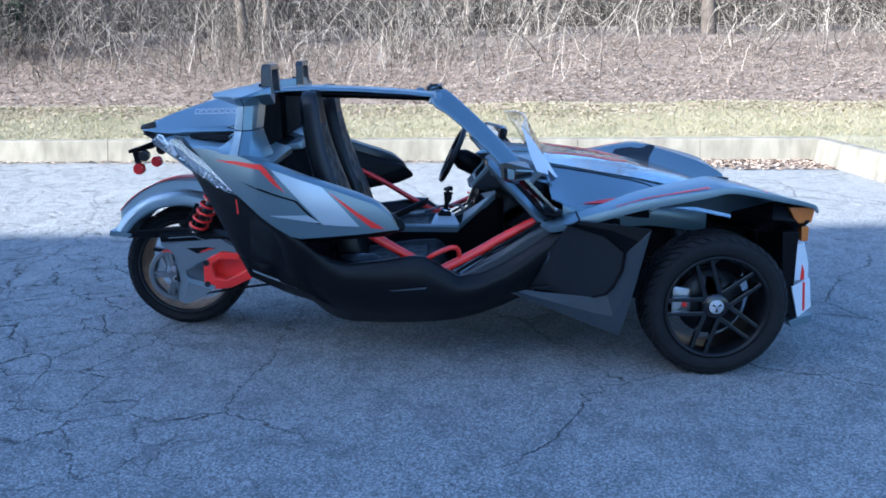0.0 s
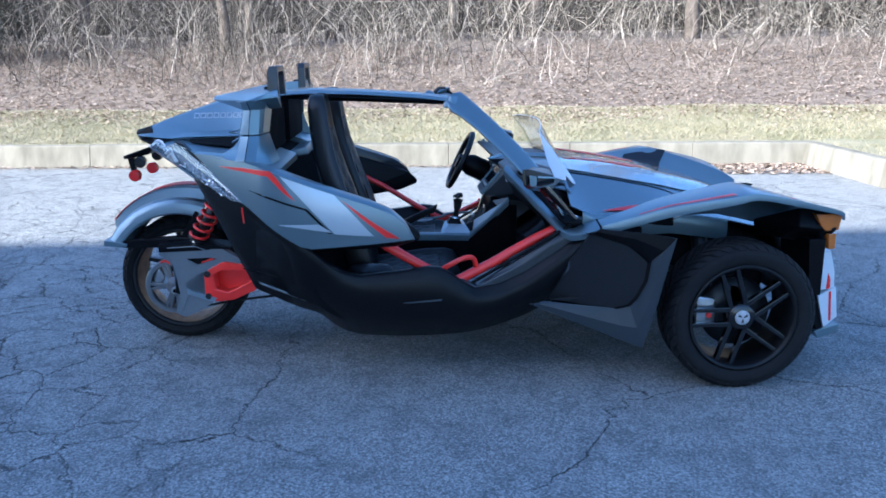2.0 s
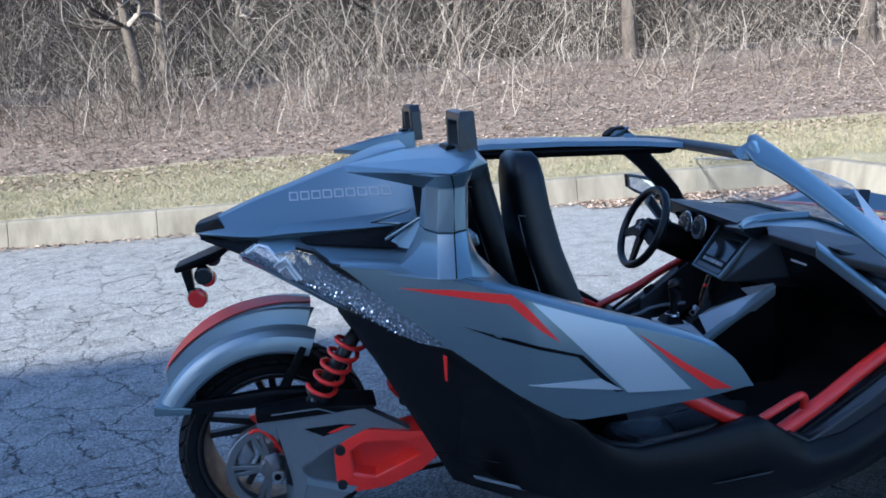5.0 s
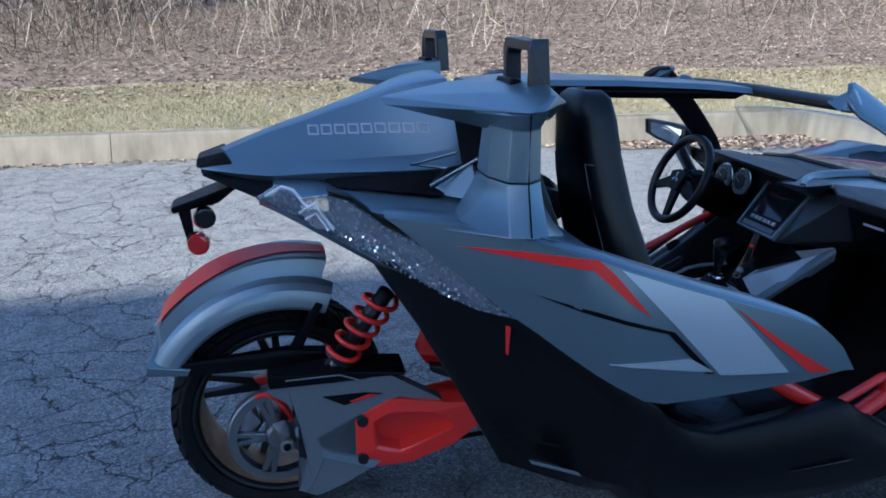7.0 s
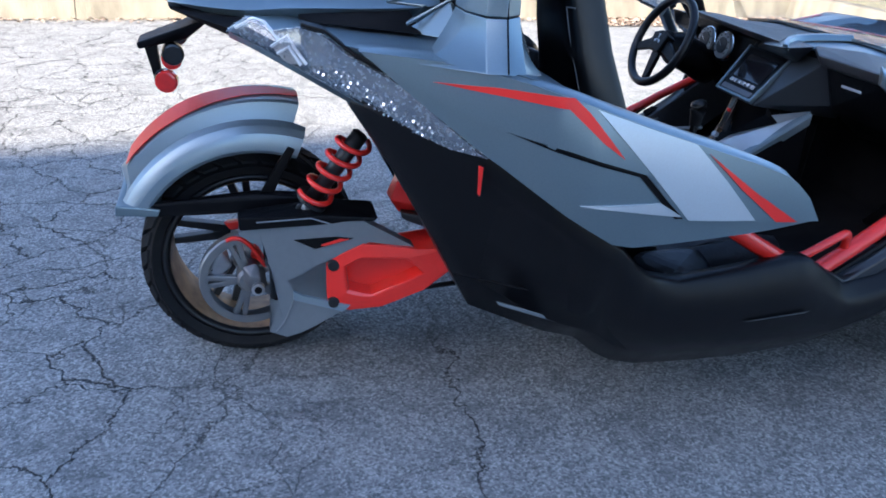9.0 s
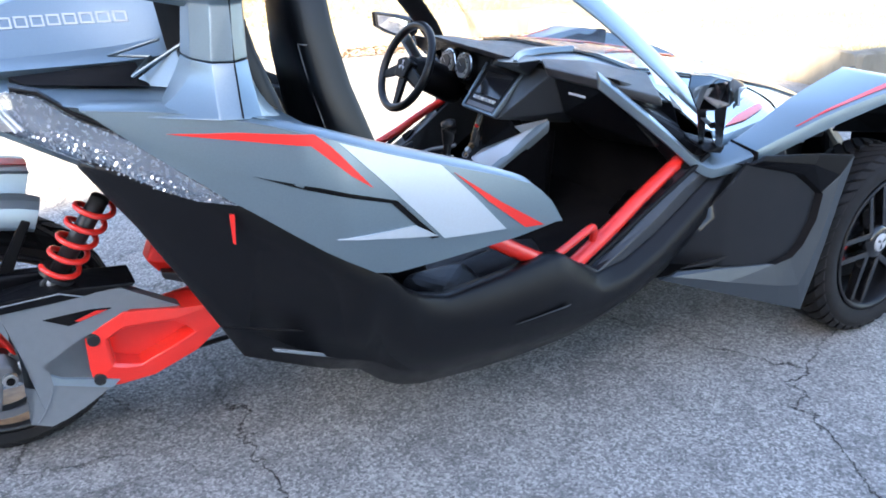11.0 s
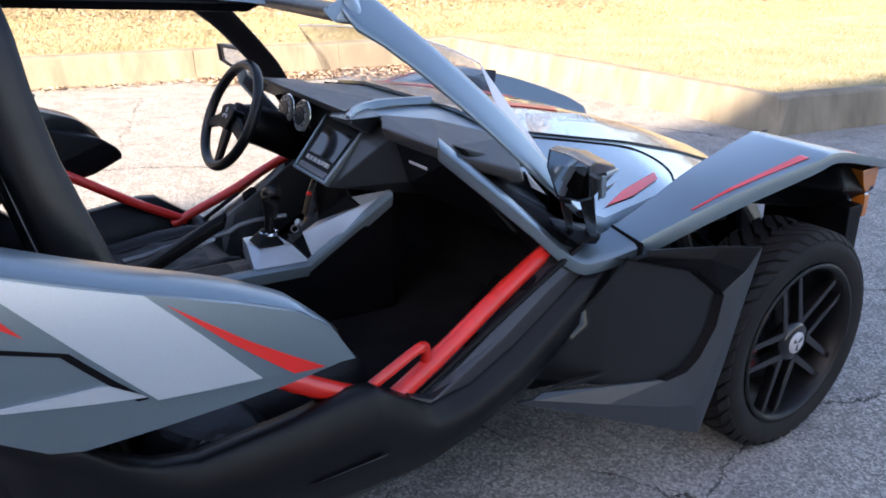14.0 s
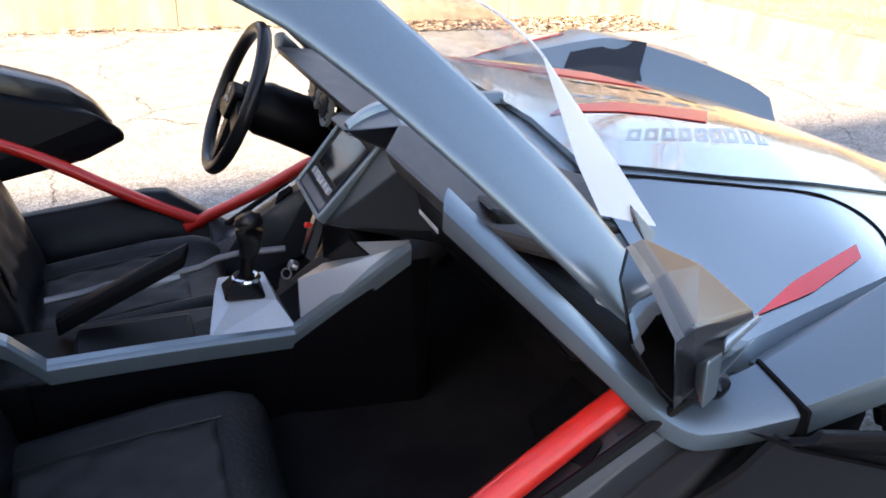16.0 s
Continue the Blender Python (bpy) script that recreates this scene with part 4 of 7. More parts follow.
COVER = [(-0.036, 0.530), (0.015, 0.541), (0.108, 0.547), (0.199, 0.557), (0.291, 0.561), (0.43, 0.483), (0.304, 0.500), (0.235, 0.464), (0.187, 0.444), (0.159, 0.428), (0.12, 0.401), (0.081, 0.382), (0.098, 0.354), (0.112, 0.330), (0.235, 0.300), (0.227, 0.289), (0.154, 0.241), (0.112, 0.219), (0.074, 0.205), (0.028, 0.222), (0.046, 0.275), (0.056, 0.339), (0.054, 0.382), (0.038, 0.436), (0.012, 0.488), (-0.031, 0.518)]
cov = part("belt_cover", sheet(COVER, cover_y, 0.0, 0.045, 0), "fin_light", car, "angular grey belt cover")
# flat dark sheet stands for the shaded opening
part("cover_slot", sheet([(0.106, 0.506), (0.161, 0.480), (0.262, 0.512), (0.216, 0.516)], cover_y, 0.003, 0.003, 0), "dark_cavity", cov, "dark patch for shade in a triangular cut-out")
part("cover_slot_inner", sheet([(0.175, 0.492), (0.185, 0.489), (0.252, 0.510), (0.228, 0.512)], cover_y, 0.0045, 0.002, 0), "red_paint", cov)
part("cover_ridge", pipe([(0.045, cover_y(0.045, 0) - 0.002, 0.222), (0.075, cover_y(0.075, 0) - 0.002, 0.262), (0.10, cover_y(0.10, 0) - 0.002, 0.330)], 0.003, 6, 1), "fin_light", cov)
part("cover_top", hull([(-0.035, -0.350, 0.572), (-0.035, -0.30, 0.575), (0.199, -0.388, 0.577), (0.199, -0.30, 0.595), (0.33, -0.40, 0.566), (0.33, -0.3, 0.580), (-0.034, -0.350, 0.536), (0.214, -0.390, 0.557), (0.32, -0.40, 0.557)], 0.004), "black_plastic", cov, "black upper belt guard")
part("cover_line", pipe([(0.012, cover_y(0.012, 0) - 0.012, 0.560), (0.153, cover_y(0.153, 0) - 0.011, 0.573), (0.203, cover_y(0.2, 0) - 0.010, 0.556)], 0.0022, 6, 0), "fin_light", cov)
part("cover_vane", sheet([(0.097, 0.356), (0.118, 0.342), (0.250, 0.312), (0.229, 0.292), (0.097, 0.328)], cover_y, 0.010, 0.010, 0), "fender_paint", cov, "light grey vane")
part("pivot_block", hull([(0.10, -0.30, 0.43), (0.20, -0.33, 0.44), (0.10, -0.30, 0.31), (0.20, -0.33, 0.31), (0.10, -0.22, 0.43), (0.20, -0.24, 0.44), (0.10, -0.22, 0.31), (0.20, -0.24, 0.31)], 0.02, 3), "black_metal", cov, "dark pivot behind the cover")
part("belt", pipe([(0.0, -0.2, 0.19), (0.3, -0.24, 0.25), (0.62, -0.3, 0.30)], 0.012, 8, 1, 0.5), "rubber", car, "toothed drive belt")
part("swing_bracket", hull([(0.37, -0.36, 0.60), (0.40, -0.36, 0.67), (0.44, -0.36, 0.67), (0.50, -0.36, 0.56), (0.37, -0.30, 0.60), (0.40, -0.3, 0.67), (0.44, -0.3, 0.67), (0.5, -0.3, 0.56), (0.40, -0.33, 0.55)], 0.006), "red_paint", car, "red swing arm bracket")
part("swing_link", hull([(0.40, -0.37, 0.565), (0.40, -0.33, 0.565), (0.60, -0.42, 0.53), (0.60, -0.33, 0.53), (0.40, -0.37, 0.545), (0.60, -0.42, 0.47), (0.60, -0.33, 0.47)], 0.006), "black_metal", car)

# shock absorber with a red coil
S0, S1 = Vector((0.145, -0.335, 0.585)), Vector((0.285, -0.40, 0.80))
shock = part("shock_absorber", pipe([S0 + (S1 - S0) * 0.1, S1], 0.022, 16, 0), "black_metal", car, "black shock absorber", True)
part("shock_rod", pipe([S0 - (S1 - S0) * 0.02, S0 + (S1 - S0) * 0.3], 0.014, 12, 0), "aluminium", shock, "bright rod")
part("shock_eye", ring(0.016, 0.008, S0 - (S1 - S0) * 0.03, (0, 1, 0), 20, 8), "black_metal", shock)
axis = (S1 - S0).normalized()
u = axis.cross(Vector((0, 1, 0))).normalized()
w = axis.cross(u)
bm = bmesh.new()
rows = []
for k in range(121):
    f = k / 120
    a = 2 * math.pi * 4.6 * f
    c = S0 + (S1 - S0) * (0.14 + 0.80 * f)
    rad = u * math.cos(a) + w * math.sin(a)
    rows.append([bm.verts.new(c + rad * (0.041 + 0.0075 * math.cos(b)) + axis * 0.0075 * math.sin(b)) for b in (2 * math.pi * j / 8 for j in range(8))])
for a, b in zip(rows, rows[1:]):
    for j in range(8):
        bm.faces.new((a[j], a[(j + 1) % 8], b[(j + 1) % 8], b[j]))
bmesh.ops.recalc_face_normals(bm, faces=bm.faces)
part("coil_spring", bm, "red_paint", shock, "red coil spring", True)
part("spring_seat", disc(0.045, 0.012, S0 + (S1 - S0) * 0.12, axis), "black_metal", shock)

# ---- side panels ----
PLAN = [(-0.05, -0.34), (0.25, -0.61), (0.46, -0.795), (0.60, -0.90), (0.68, -0.935), (0.80, -0.948), (1.10, -0.955), (1.25, -0.945)]
MIDZ = [(0.25, 1.03), (0.5, 0.94), (0.66, 0.87), (0.9, 0.80), (1.1, 0.76), (1.25, 0.72)]


def side_y(x, z):
    camber = 1 - min(1.6, abs(z - bend(MIDZ, x)) / 0.14) ** 2
    return bend(PLAN, x) - 0.018 * camber


RIDGE = [(0.25, 1.055), (0.36, 1.056), (0.46, 1.05), (0.56, 1.03), (0.66, 1.0), (0.78, 0.957), (0.90, 0.915), (1.03, 0.872), (1.12, 0.838), (1.155, 0.815)]
LOWER = RIDGE + [(1.19, 0.78), (1.225, 0.722), (1.04, 0.703), (0.89, 0.69), (0.79, 0.682), (0.745, 0.69), (0.64, 0.757), (0.52, 0.845), (0.486, 0.868), (0.36, 0.965)]
UPPER = RIDGE + [(1.19, 0.782), (1.226, 0.724), (1.057, 0.738), (0.89, 0.75), (0.84, 0.80), (0.786, 0.858), (0.63, 0.905), (0.48, 0.938), (0.36, 0.99)]
RED_A = [(0.385, 1.013), (0.50, 1.018), (0.632, 1.012), (0.66, 0.985), (0.735, 0.893), (0.69, 0.925), (0.622, 0.99), (0.50, 1.003)]
WHITE = [(0.675, 0.992), (0.78, 0.955), (0.895, 0.916), (0.975, 0.832), (1.055, 0.742), (0.975, 0.746), (0.895, 0.752), (0.785, 0.873)]
RED_B = [(0.925, 0.895), (1.04, 0.81), (1.165, 0.729), (1.108, 0.735), (1.01, 0.815)]
# small facet coloured silver for the highlight on the lower panel
GLINT = [(0.66, 0.787), (0.78, 0.772), (0.885, 0.757), (0.83, 0.792)]


def top_cap():
    secs = []
    for x, z in RIDGE + [(1.19, 0.785), (1.222, 0.728)]:
        y = side_y(x, z) + 0.002
        inn = bend([(0.25, 0.10), (0.5, 0.12), (0.66, 0.11), (1.03, 0.10), (1.155, 0.07), (1.225, 0.012)], x)
        up = bend([(0.25, 0.004), (0.66, 0.012), (1.1, 0.012), (1.225, 0.0)], x)
        low = bend([(0.25, 0.02), (0.66, 0.22), (1.1, 0.13), (1.225, 0.012)], x)
        secs.append([(x, y, z), (x, y + inn * 0.25, z + up), (x, y + inn, z + up * 0.6), (x, y + inn * 1.1, z - low * 0.5), (x, y + inn * 0.9, z - low)])
    bm = thicken(loft(flow(secs, 3), closed=False, caps=False), 0.006)
    return soften(bevel(bm, 0.003, 2, 38), 30)


for side in (0, 1):
    def s(bm):
        return flip(bm) if side else bm
    panel = part("side_panel", s(sheet(LOWER, side_y, 0.0, 0.03, 5)), "grey_paint", car, "faceted satin grey side panel")
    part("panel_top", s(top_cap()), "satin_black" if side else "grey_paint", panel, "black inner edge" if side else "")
    part("upper_skin", s(sheet(UPPER, side_y, 0.010, 0.012, 5)), "grey_paint", panel)
    part("red_flash", s(sheet(RED_A, side_y, 0.0135, 0.003, 4)), "red_decal", panel, "red pointed stripe")
    part("silver_band", s(sheet(WHITE, side_y, 0.0130, 0.003, 4)), "silver_paint", panel, "pale silver slanted band")
    part("red_flash", s(sheet(RED_B, side_y, 0.0135, 0.003, 4)), "red_decal", panel, "red pointed stripe")
    # silver sheet stands for a highlight on the panel
    part("vane", s(sheet(GLINT, side_y, 0.006, 0.006, 2)), "silver_paint", panel)
    # shade below the step of the upper skin, painted as a black strip
    part("crease", s(sheet([(0.47, 0.944), (0.786, 0.864), (0.895, 0.753), (0.868, 0.753), (0.775, 0.852), (0.60, 0.902)], side_y, 0.004, 0.004, 3)), "black_plastic", panel, "black strip painted for shade under the upper skin")
    part("inner_panel", s(hull([(0.66, -0.78, 0.72), (0.66, -0.78, 0.95), (1.14, -0.84, 0.79), (1.18, -0.90, 0.715), (1.0, -0.82, 0.66), (0.66, -0.72, 0.6), (0.68, -0.88, 0.95), (1.14, -0.89, 0.80), (0.70, -0.90, 0.72), (1.20, -0.845, 0.775), (1.262, -0.86, 0.725), (1.25, -0.87, 0.695), (1.15, -0.84, 0.66)], 0.012, 3)), "black_plastic", panel, "black inner lining")

# ---- tail lamps ----
LAMP_TOP = [(-0.02, 1.064), (0.025, 1.098), (0.08, 1.072), (0.137, 1.088), (0.184, 1.080), (0.24, 1.038), (0.337, 0.992), (0.42, 0.925), (0.486, 0.872)]
LAMP_LOW = [(-0.02, 1.050), (0.025, 1.034), (0.08, 1.010), (0.137, 0.984), (0.184, 0.962), (0.26, 0.928), (0.337, 0.893), (0.42, 0.866), (0.486, 0.860)]


def lamp_shell(lift, thick):
    secs = []
    for (x, t), (_, l) in zip(LAMP_TOP, LAMP_LOW):
        y = bend(PLAN, x)
        secs.append([(x, y - lift * 0.3, t), (x, y - lift, t * 0.65 + l * 0.35), (x + 0.01, y - lift * 0.8, t * 0.25 + l * 0.75), (x + 0.015, y + 0.01, l)])
    return thicken(loft(secs, closed=False, caps=False), thick)


for side in (0, 1):
    def s(bm):
        return flip(bm) if side else bm

    def on_lamp(x, z):
        return bend(PLAN, x)
    lamp = part("tail_lamp", s(lamp_shell(-0.012, 0.01)), "lamp_silver", car, "long wrap-round tail lamp with clear lens")
    lens = part("lens", s(lamp_shell(0.012, 0.003)), "lens_clear", lamp, "clear plastic lens")
    lens.visible_shadow = False
    for path in ([(-0.003, 1.068), (0.036, 1.095), (0.060, 1.090), (0.096, 1.046)], [(0.073, 1.036), (0.110, 1.066), (0.122, 1.040), (0.146, 1.006)], [(0.086, 1.022), (0.110, 1.040), (0.134, 1.002)]):
        part("lamp_mark", s(pipe([(x, on_lamp(x, z) - 0.006, z) for x, z in path], 0.0042, 6, 0)), "pale_paint", lamp, "bright angular guide")
    part("lamp_step", s(sheet([(0.073, 1.036), (0.110, 1.066), (0.122, 1.040), (0.146, 1.006), (0.105, 1.0)], on_lamp, 0.002, 0.003, 1)), "aluminium", lamp)
    part("dark_band", s(sheet([(0.155, 1.076), (0.235, 1.034), (0.33, 0.985), (0.41, 0.925), (0.33, 0.968), (0.22, 1.018)], on_lamp, -0.004, 0.003, 3)), "black_gloss", lamp, "smoked upper band")
    def across(x, f):
        return bend(LAMP_LOW, x) + (bend(LAMP_TOP, x) - bend(LAMP_LOW, x)) * f
    bowl = [(0.15 + 0.026 * k, 0.60 - 0.02 * k) for k in range(9)]
    bowl += [(x, f - 0.36 + 0.01 * k) for k, (x, f) in enumerate(reversed(bowl))]
    part("reflector_bowl", s(sheet([(x, across(x, f)) for x, f in bowl], on_lamp, 0.001, 0.003, 3)), "lamp_silver", lamp, "bright reflector behind the beads")
    lr = random.Random(77)
    for k in range(34 if not side else 6):
        x = 0.14 + 0.0092 * k
        for r in range(4):
            if k < 6 and r < 2 or k > 27 and r > 1:
                continue
            f = (0.56 - 0.0065 * k) - 0.11 * r + lr.uniform(-0.035, 0.035)
            xx = x + 0.004 * (r % 2) + lr.uniform(-0.0015, 0.0015)
            part("reflector", s(disc(lr.uniform(0.0015, 0.0040), 0.007, (xx, bend(PLAN, xx) - 0.001, across(xx, f)), (-0.6 + lr.uniform(-0.4, 0.4), -1, lr.uniform(0.0, 0.6)), 6, 0)), "chrome" if lr.random() < 0.22 else "lamp_silver", lamp)
    part("lamp_lip", s(loft([[(x, bend(PLAN, x) - 0.006, l + 0.006), (x, bend(PLAN, x) + 0.02, l - 0.012), (x, bend(PLAN, x) + 0.05, l - 0.008), (x, bend(PLAN, x) + 0.05, l + 0.004)] for x, l in LAMP_LOW[:6]], width=0.003)), "grey_paint", lamp, "grey lower lip")
    part("lamp_brow", s(loft([[(x, bend(PLAN, x) - 0.012, t + 0.002), (x, bend(PLAN, x) - 0.012, t + 0.010), (x, bend(PLAN, x) + 0.03, t + 0.012), (x, bend(PLAN, x) + 0.03, t)] for x, t in LAMP_TOP[3:8]], width=0.002)), "black_plastic", lamp, "dark brow over the lens")

# ---- rear deck ----
def half_section(x, pts):
    return [(x, y, z) for y, z in pts] + [(x, -y, z) for y, z in reversed(pts) if abs(y) > 1e-6]


deck = part("rear_fairing", soften(loft(flow([
    half_section(-0.17, [(0.0, 1.108), (-0.05, 1.104), (-0.065, 1.098), (-0.072, 1.092), (-0.075, 1.086), (-0.04, 1.066)]),
    half_section(0.0, [(0.0, 1.175), (-0.05, 1.168), (-0.10, 1.13), (-0.145, 1.10), (-0.19, 1.08), (-0.15, 1.05)]),
    half_section(0.13, [(0.0, 1.218), (-0.06, 1.208), (-0.125, 1.155), (-0.18, 1.108), (-0.27, 1.094), (-0.2, 1.04)]),
    half_section(0.30, [(0.0, 1.276), (-0.09, 1.264), (-0.165, 1.175), (-0.22, 1.118), (-0.34, 1.102), (-0.25, 1.03)]),
    half_section(0.42, [(0.0, 1.318), (-0.14, 1.304), (-0.22, 1.20), (-0.27, 1.130), (-0.36, 1.105), (-0.3, 1.03)]),
    half_section(0.505, [(0.0, 1.33), (-0.17, 1.318), (-0.27, 1.225), (-0.32, 1.150), (-0.35, 1.108), (-0.30, 1.03)]),
], 6), width=0.004, segments=2, angle=24), 20), "grey_paint", car, "pointed grey rear fairing")
part("tail_end", hull([(-0.178, -0.05, 1.112), (-0.178, 0.05, 1.112), (-0.182, -0.07, 1.092), (-0.182, 0.07, 1.092), (-0.105, -0.085, 1.132), (-0.105, 0.085, 1.132), (-0.13, -0.085, 1.07), (-0.13, 0.085, 1.07), (-0.05, -0.13, 1.06), (-0.05, 0.13, 1.06)], 0.005), "black_plastic", deck, "black tail tip")


deck_tree = BVHTree.FromPolygons([v.co for v in deck.data.vertices], [list(p.vertices) for p in deck.data.polygons])


def hollow_bar(at, u0, u1, v0, v1, t):
    """One hollow plain bar, its corners placed by at(u, v)."""
    bm = bmesh.new()
    outer = [bm.verts.new(at(u, v)) for u, v in ((u0, v0), (u1, v0), (u1, v1), (u0, v1))]
    inner = [bm.verts.new(at(u, v)) for u, v in ((u0 + t, v0 + t), (u1 - t, v0 + t), (u1 - t, v1 - t), (u0 + t, v1 - t))]
    for k in range(4):
        l = (k + 1) % 4
        bm.faces.new((outer[k], outer[l], inner[l], inner[k]))
    return thicken(bm, 0.0008)


def on_deck(x, z, side):
    hit = deck_tree.ray_cast(Vector((x, -2.0, z)), Vector((0, 1, 0)))[0]
    y = hit.y - 0.0018 if hit else -0.2
    return (x, y if side < 0 else -y, z)


for side in (-1, 1):
    for k in range(9):
        x0, z0 = 0.126 + 0.0355 * k, 1.1705 + 0.0013 * k
        part("brand_mark", hollow_bar(lambda x, z: on_deck(x, z, side), x0, x0 + 0.029, z0, z0 + 0.025, 0.0042), "grey_print", deck, "pale grey hollow bar")


def shoulder():
    secs = []
    for x, yi, yo, z in ((0.02, -0.14, -0.40, 1.068), (0.12, -0.20, -0.495, 1.072), (0.26, -0.26, -0.625, 1.062), (0.46, -0.28, -0.80, 1.055), (0.56, -0.28, -0.86, 1.045), (0.66, -0.28, -0.88, 1.01)):
        secs.append([(x, yi, z), (x, yo, z - 0.004), (x, yo + 0.02, z - 0.03), (x, yi, z - 0.03)])
    return loft(secs, width=0.004)


def pylon():
    """A faceted column: a foot with two sharp flares, and a post that widens into the wing above."""
    base = [(0.358, -0.735, 1.045), (0.476, -0.84, 1.043), (0.518, -0.85, 1.042), (0.56, -0.84, 1.036), (0.622, -0.77, 1.022), (0.63, -0.62, 1.022), (0.42, -0.58, 1.045)]
    joint = [(0.468, -0.69, 1.143), (0.489, -0.772, 1.143), (0.529, -0.792, 1.143), (0.566, -0.762, 1.143), (0.577, -0.725, 1.143), (0.59, -0.62, 1.143), (0.47, -0.60, 1.143)]
    top = [(0.487, -0.66, 1.252), (0.504, -0.75, 1.252), (0.539, -0.77, 1.252), (0.573, -0.74, 1.252), (0.588, -0.70, 1.252), (0.60, -0.58, 1.252), (0.49, -0.58, 1.252)]
    cap = [(0.45, -0.655, 1.282), (0.497, -0.772, 1.286), (0.53, -0.798, 1.288), (0.568, -0.778, 1.29), (0.602, -0.735, 1.296), (0.605, -0.58, 1.29), (0.45, -0.58, 1.29)]
    rows = []
    for k in range(9):
        f = k / 8
        ring_pts = []
        for j, (p, q) in enumerate(zip(base, joint)):
            g = 1 - (1 - f) ** 2.3 if j in (0, 4) else 1 - (1 - f) ** 1.15
            ring_pts.append((p[0] + (q[0] - p[0]) * g, p[1] + (q[1] - p[1]) * g, p[2] + (q[2] - p[2]) * f))
        rows.append(ring_pts)
    low = soften(loft(rows, width=0.003, angle=14), 14)
    return low, loft([[(x, y, z + 0.003) for x, y, z in joint], top, cap], width=0.003, angle=8)


WING = [(0.295, -0.34, 1.292), (0.295, -0.385, 1.276), (0.48, -0.64, 1.262), (0.50, -0.64, 1.238), (0.52, -0.43, 1.235), (0.53, -0.80, 1.292), (0.568, -0.782, 1.292), (0.607, -0.742, 1.30), (0.61, -0.735, 1.32), (0.645, -0.70, 1.30), (0.645, -0.60, 1.25), (0.60, -0.35, 1.25), (0.46, -0.36, 1.325), (0.60, -0.36, 1.335), (0.63, -0.60, 1.335), (0.50, -0.58, 1.315)]


def hoop():
    """A flat black head hoop with an opening."""
    bm = bmesh.new()
    outer = [(-0.615, 1.295), (-0.607, 1.400), (-0.592, 1.428), (-0.41, 1.432), (-0.392, 1.405), (-0.385, 1.30)]
    inner = [(-0.585, 1.295), (-0.578, 1.392), (-0.570, 1.404), (-0.432, 1.406), (-0.420, 1.392), (-0.414, 1.30)]
    rows = []
    for x in (0.594, 0.634):
        rows.append([[bm.verts.new((x - 0.1 * (1.43 - z) * -0.3, y, z)) for y, z in pts] for pts in (outer, inner)])
    for k in range(5):
        for r in rows:
            bm.faces.new((r[0][k], r[0][k + 1], r[1][k + 1], r[1][k]))
        for j in (0, 1):
            bm.faces.new((rows[0][j][k], rows[0][j][k + 1], rows[1][j][k + 1], rows[1][j][k]))
    bmesh.ops.recalc_face_normals(bm, faces=bm.faces)
    return bevel(bm, 0.006, 2, 30)


for side in (0, 1):
    def s(bm):
        return flip(bm, -0.02) if side else bm
    part("shoulder_panel", s(shoulder()), "grey_paint", car, "grey shoulder panel beside the fairing")
    lowp, upp = pylon()
    py = part("roll_pylon", s(lowp), "grey_paint", car, "grey flared roll-hoop pylon")
    part("upper_post", s(upp), "grey_paint", py)
    part("post_seam", s(pipe([(0.5175, -0.851, 1.045), (0.529, -0.7925, 1.143), (0.539, -0.7705, 1.252), (0.530, -0.7985, 1.288)], 0.0017, 6, 0)), "dark_cavity", py)
    part("wing_cover", s(hull(WING, 0.007, 3)), "grey_paint", py, "grey winged hoop cover")
    part("head_hoop", s(hoop()), "hoop_black", py, "black open head hoop")
    part("hoop_leg", s(hull([(0.588, -0.617, 1.295), (0.640, -0.617, 1.295), (0.590, -0.612, 1.405), (0.598, -0.606, 1.431), (0.636, -0.606, 1.431), (0.588, -0.598, 1.295), (0.640, -0.598, 1.295), (0.590, -0.594, 1.405), (0.598, -0.590, 1.431), (0.636, -0.590, 1.431)], 0.004)), "hoop_black", py, "broad outer leg of the hoop")
    part("hoop_pad", s(hull([(0.56, -0.56, 1.31), (0.56, -0.43, 1.31), (0.60, -0.56, 1.31), (0.60, -0.43, 1.31), (0.565, -0.55, 1.342), (0.565, -0.44, 1.342), (0.59, -0.55, 1.34), (0.59, -0.44, 1.34)], 0.006)), "black_plastic", py)
    # dark solids fill the slot and the gap in place of their shade
    part("deck_vent", s(hull([(0.15, -0.30, 1.072), (0.42, -0.37, 1.066), (0.42, -0.50, 1.064), (0.18, -0.36, 1.072), (0.15, -0.30, 1.085), (0.42, -0.36, 1.10), (0.40, -0.42, 1.085)], 0.002)), "dark_cavity", py, "dark solid for shade in the vent slot")
    part("vent_throat", s(hull([(0.50, -0.10, 1.04), (0.50, -0.63, 1.04), (0.50, -0.10, 1.27), (0.50, -0.62, 1.25), (0.58, -0.10, 1.04), (0.58, -0.63, 1.04), (0.58, -0.10, 1.28), (0.58, -0.62, 1.25)], 0)), "dark_cavity", py, "dark block for shade in the gap ahead of the fairing")
    part("vent_blade", s(hull([(0.385, -0.44, 1.062), (0.40, -0.44, 1.062), (0.495, -0.50, 1.135), (0.485, -0.50, 1.14), (0.50, -0.56, 1.066), (0.49, -0.58, 1.062)], 0.003)), "grey_paint", py, "grey vent plate")
    part("vent_blade", s(pipe([(0.47, -0.42, 1.155), (0.36, -0.38, 1.122), (0.44, -0.44, 1.120), (0.39, -0.47, 1.085), (0.50, -0.50, 1.15)], 0.0045, 6, 0)), "grey_paint", py)

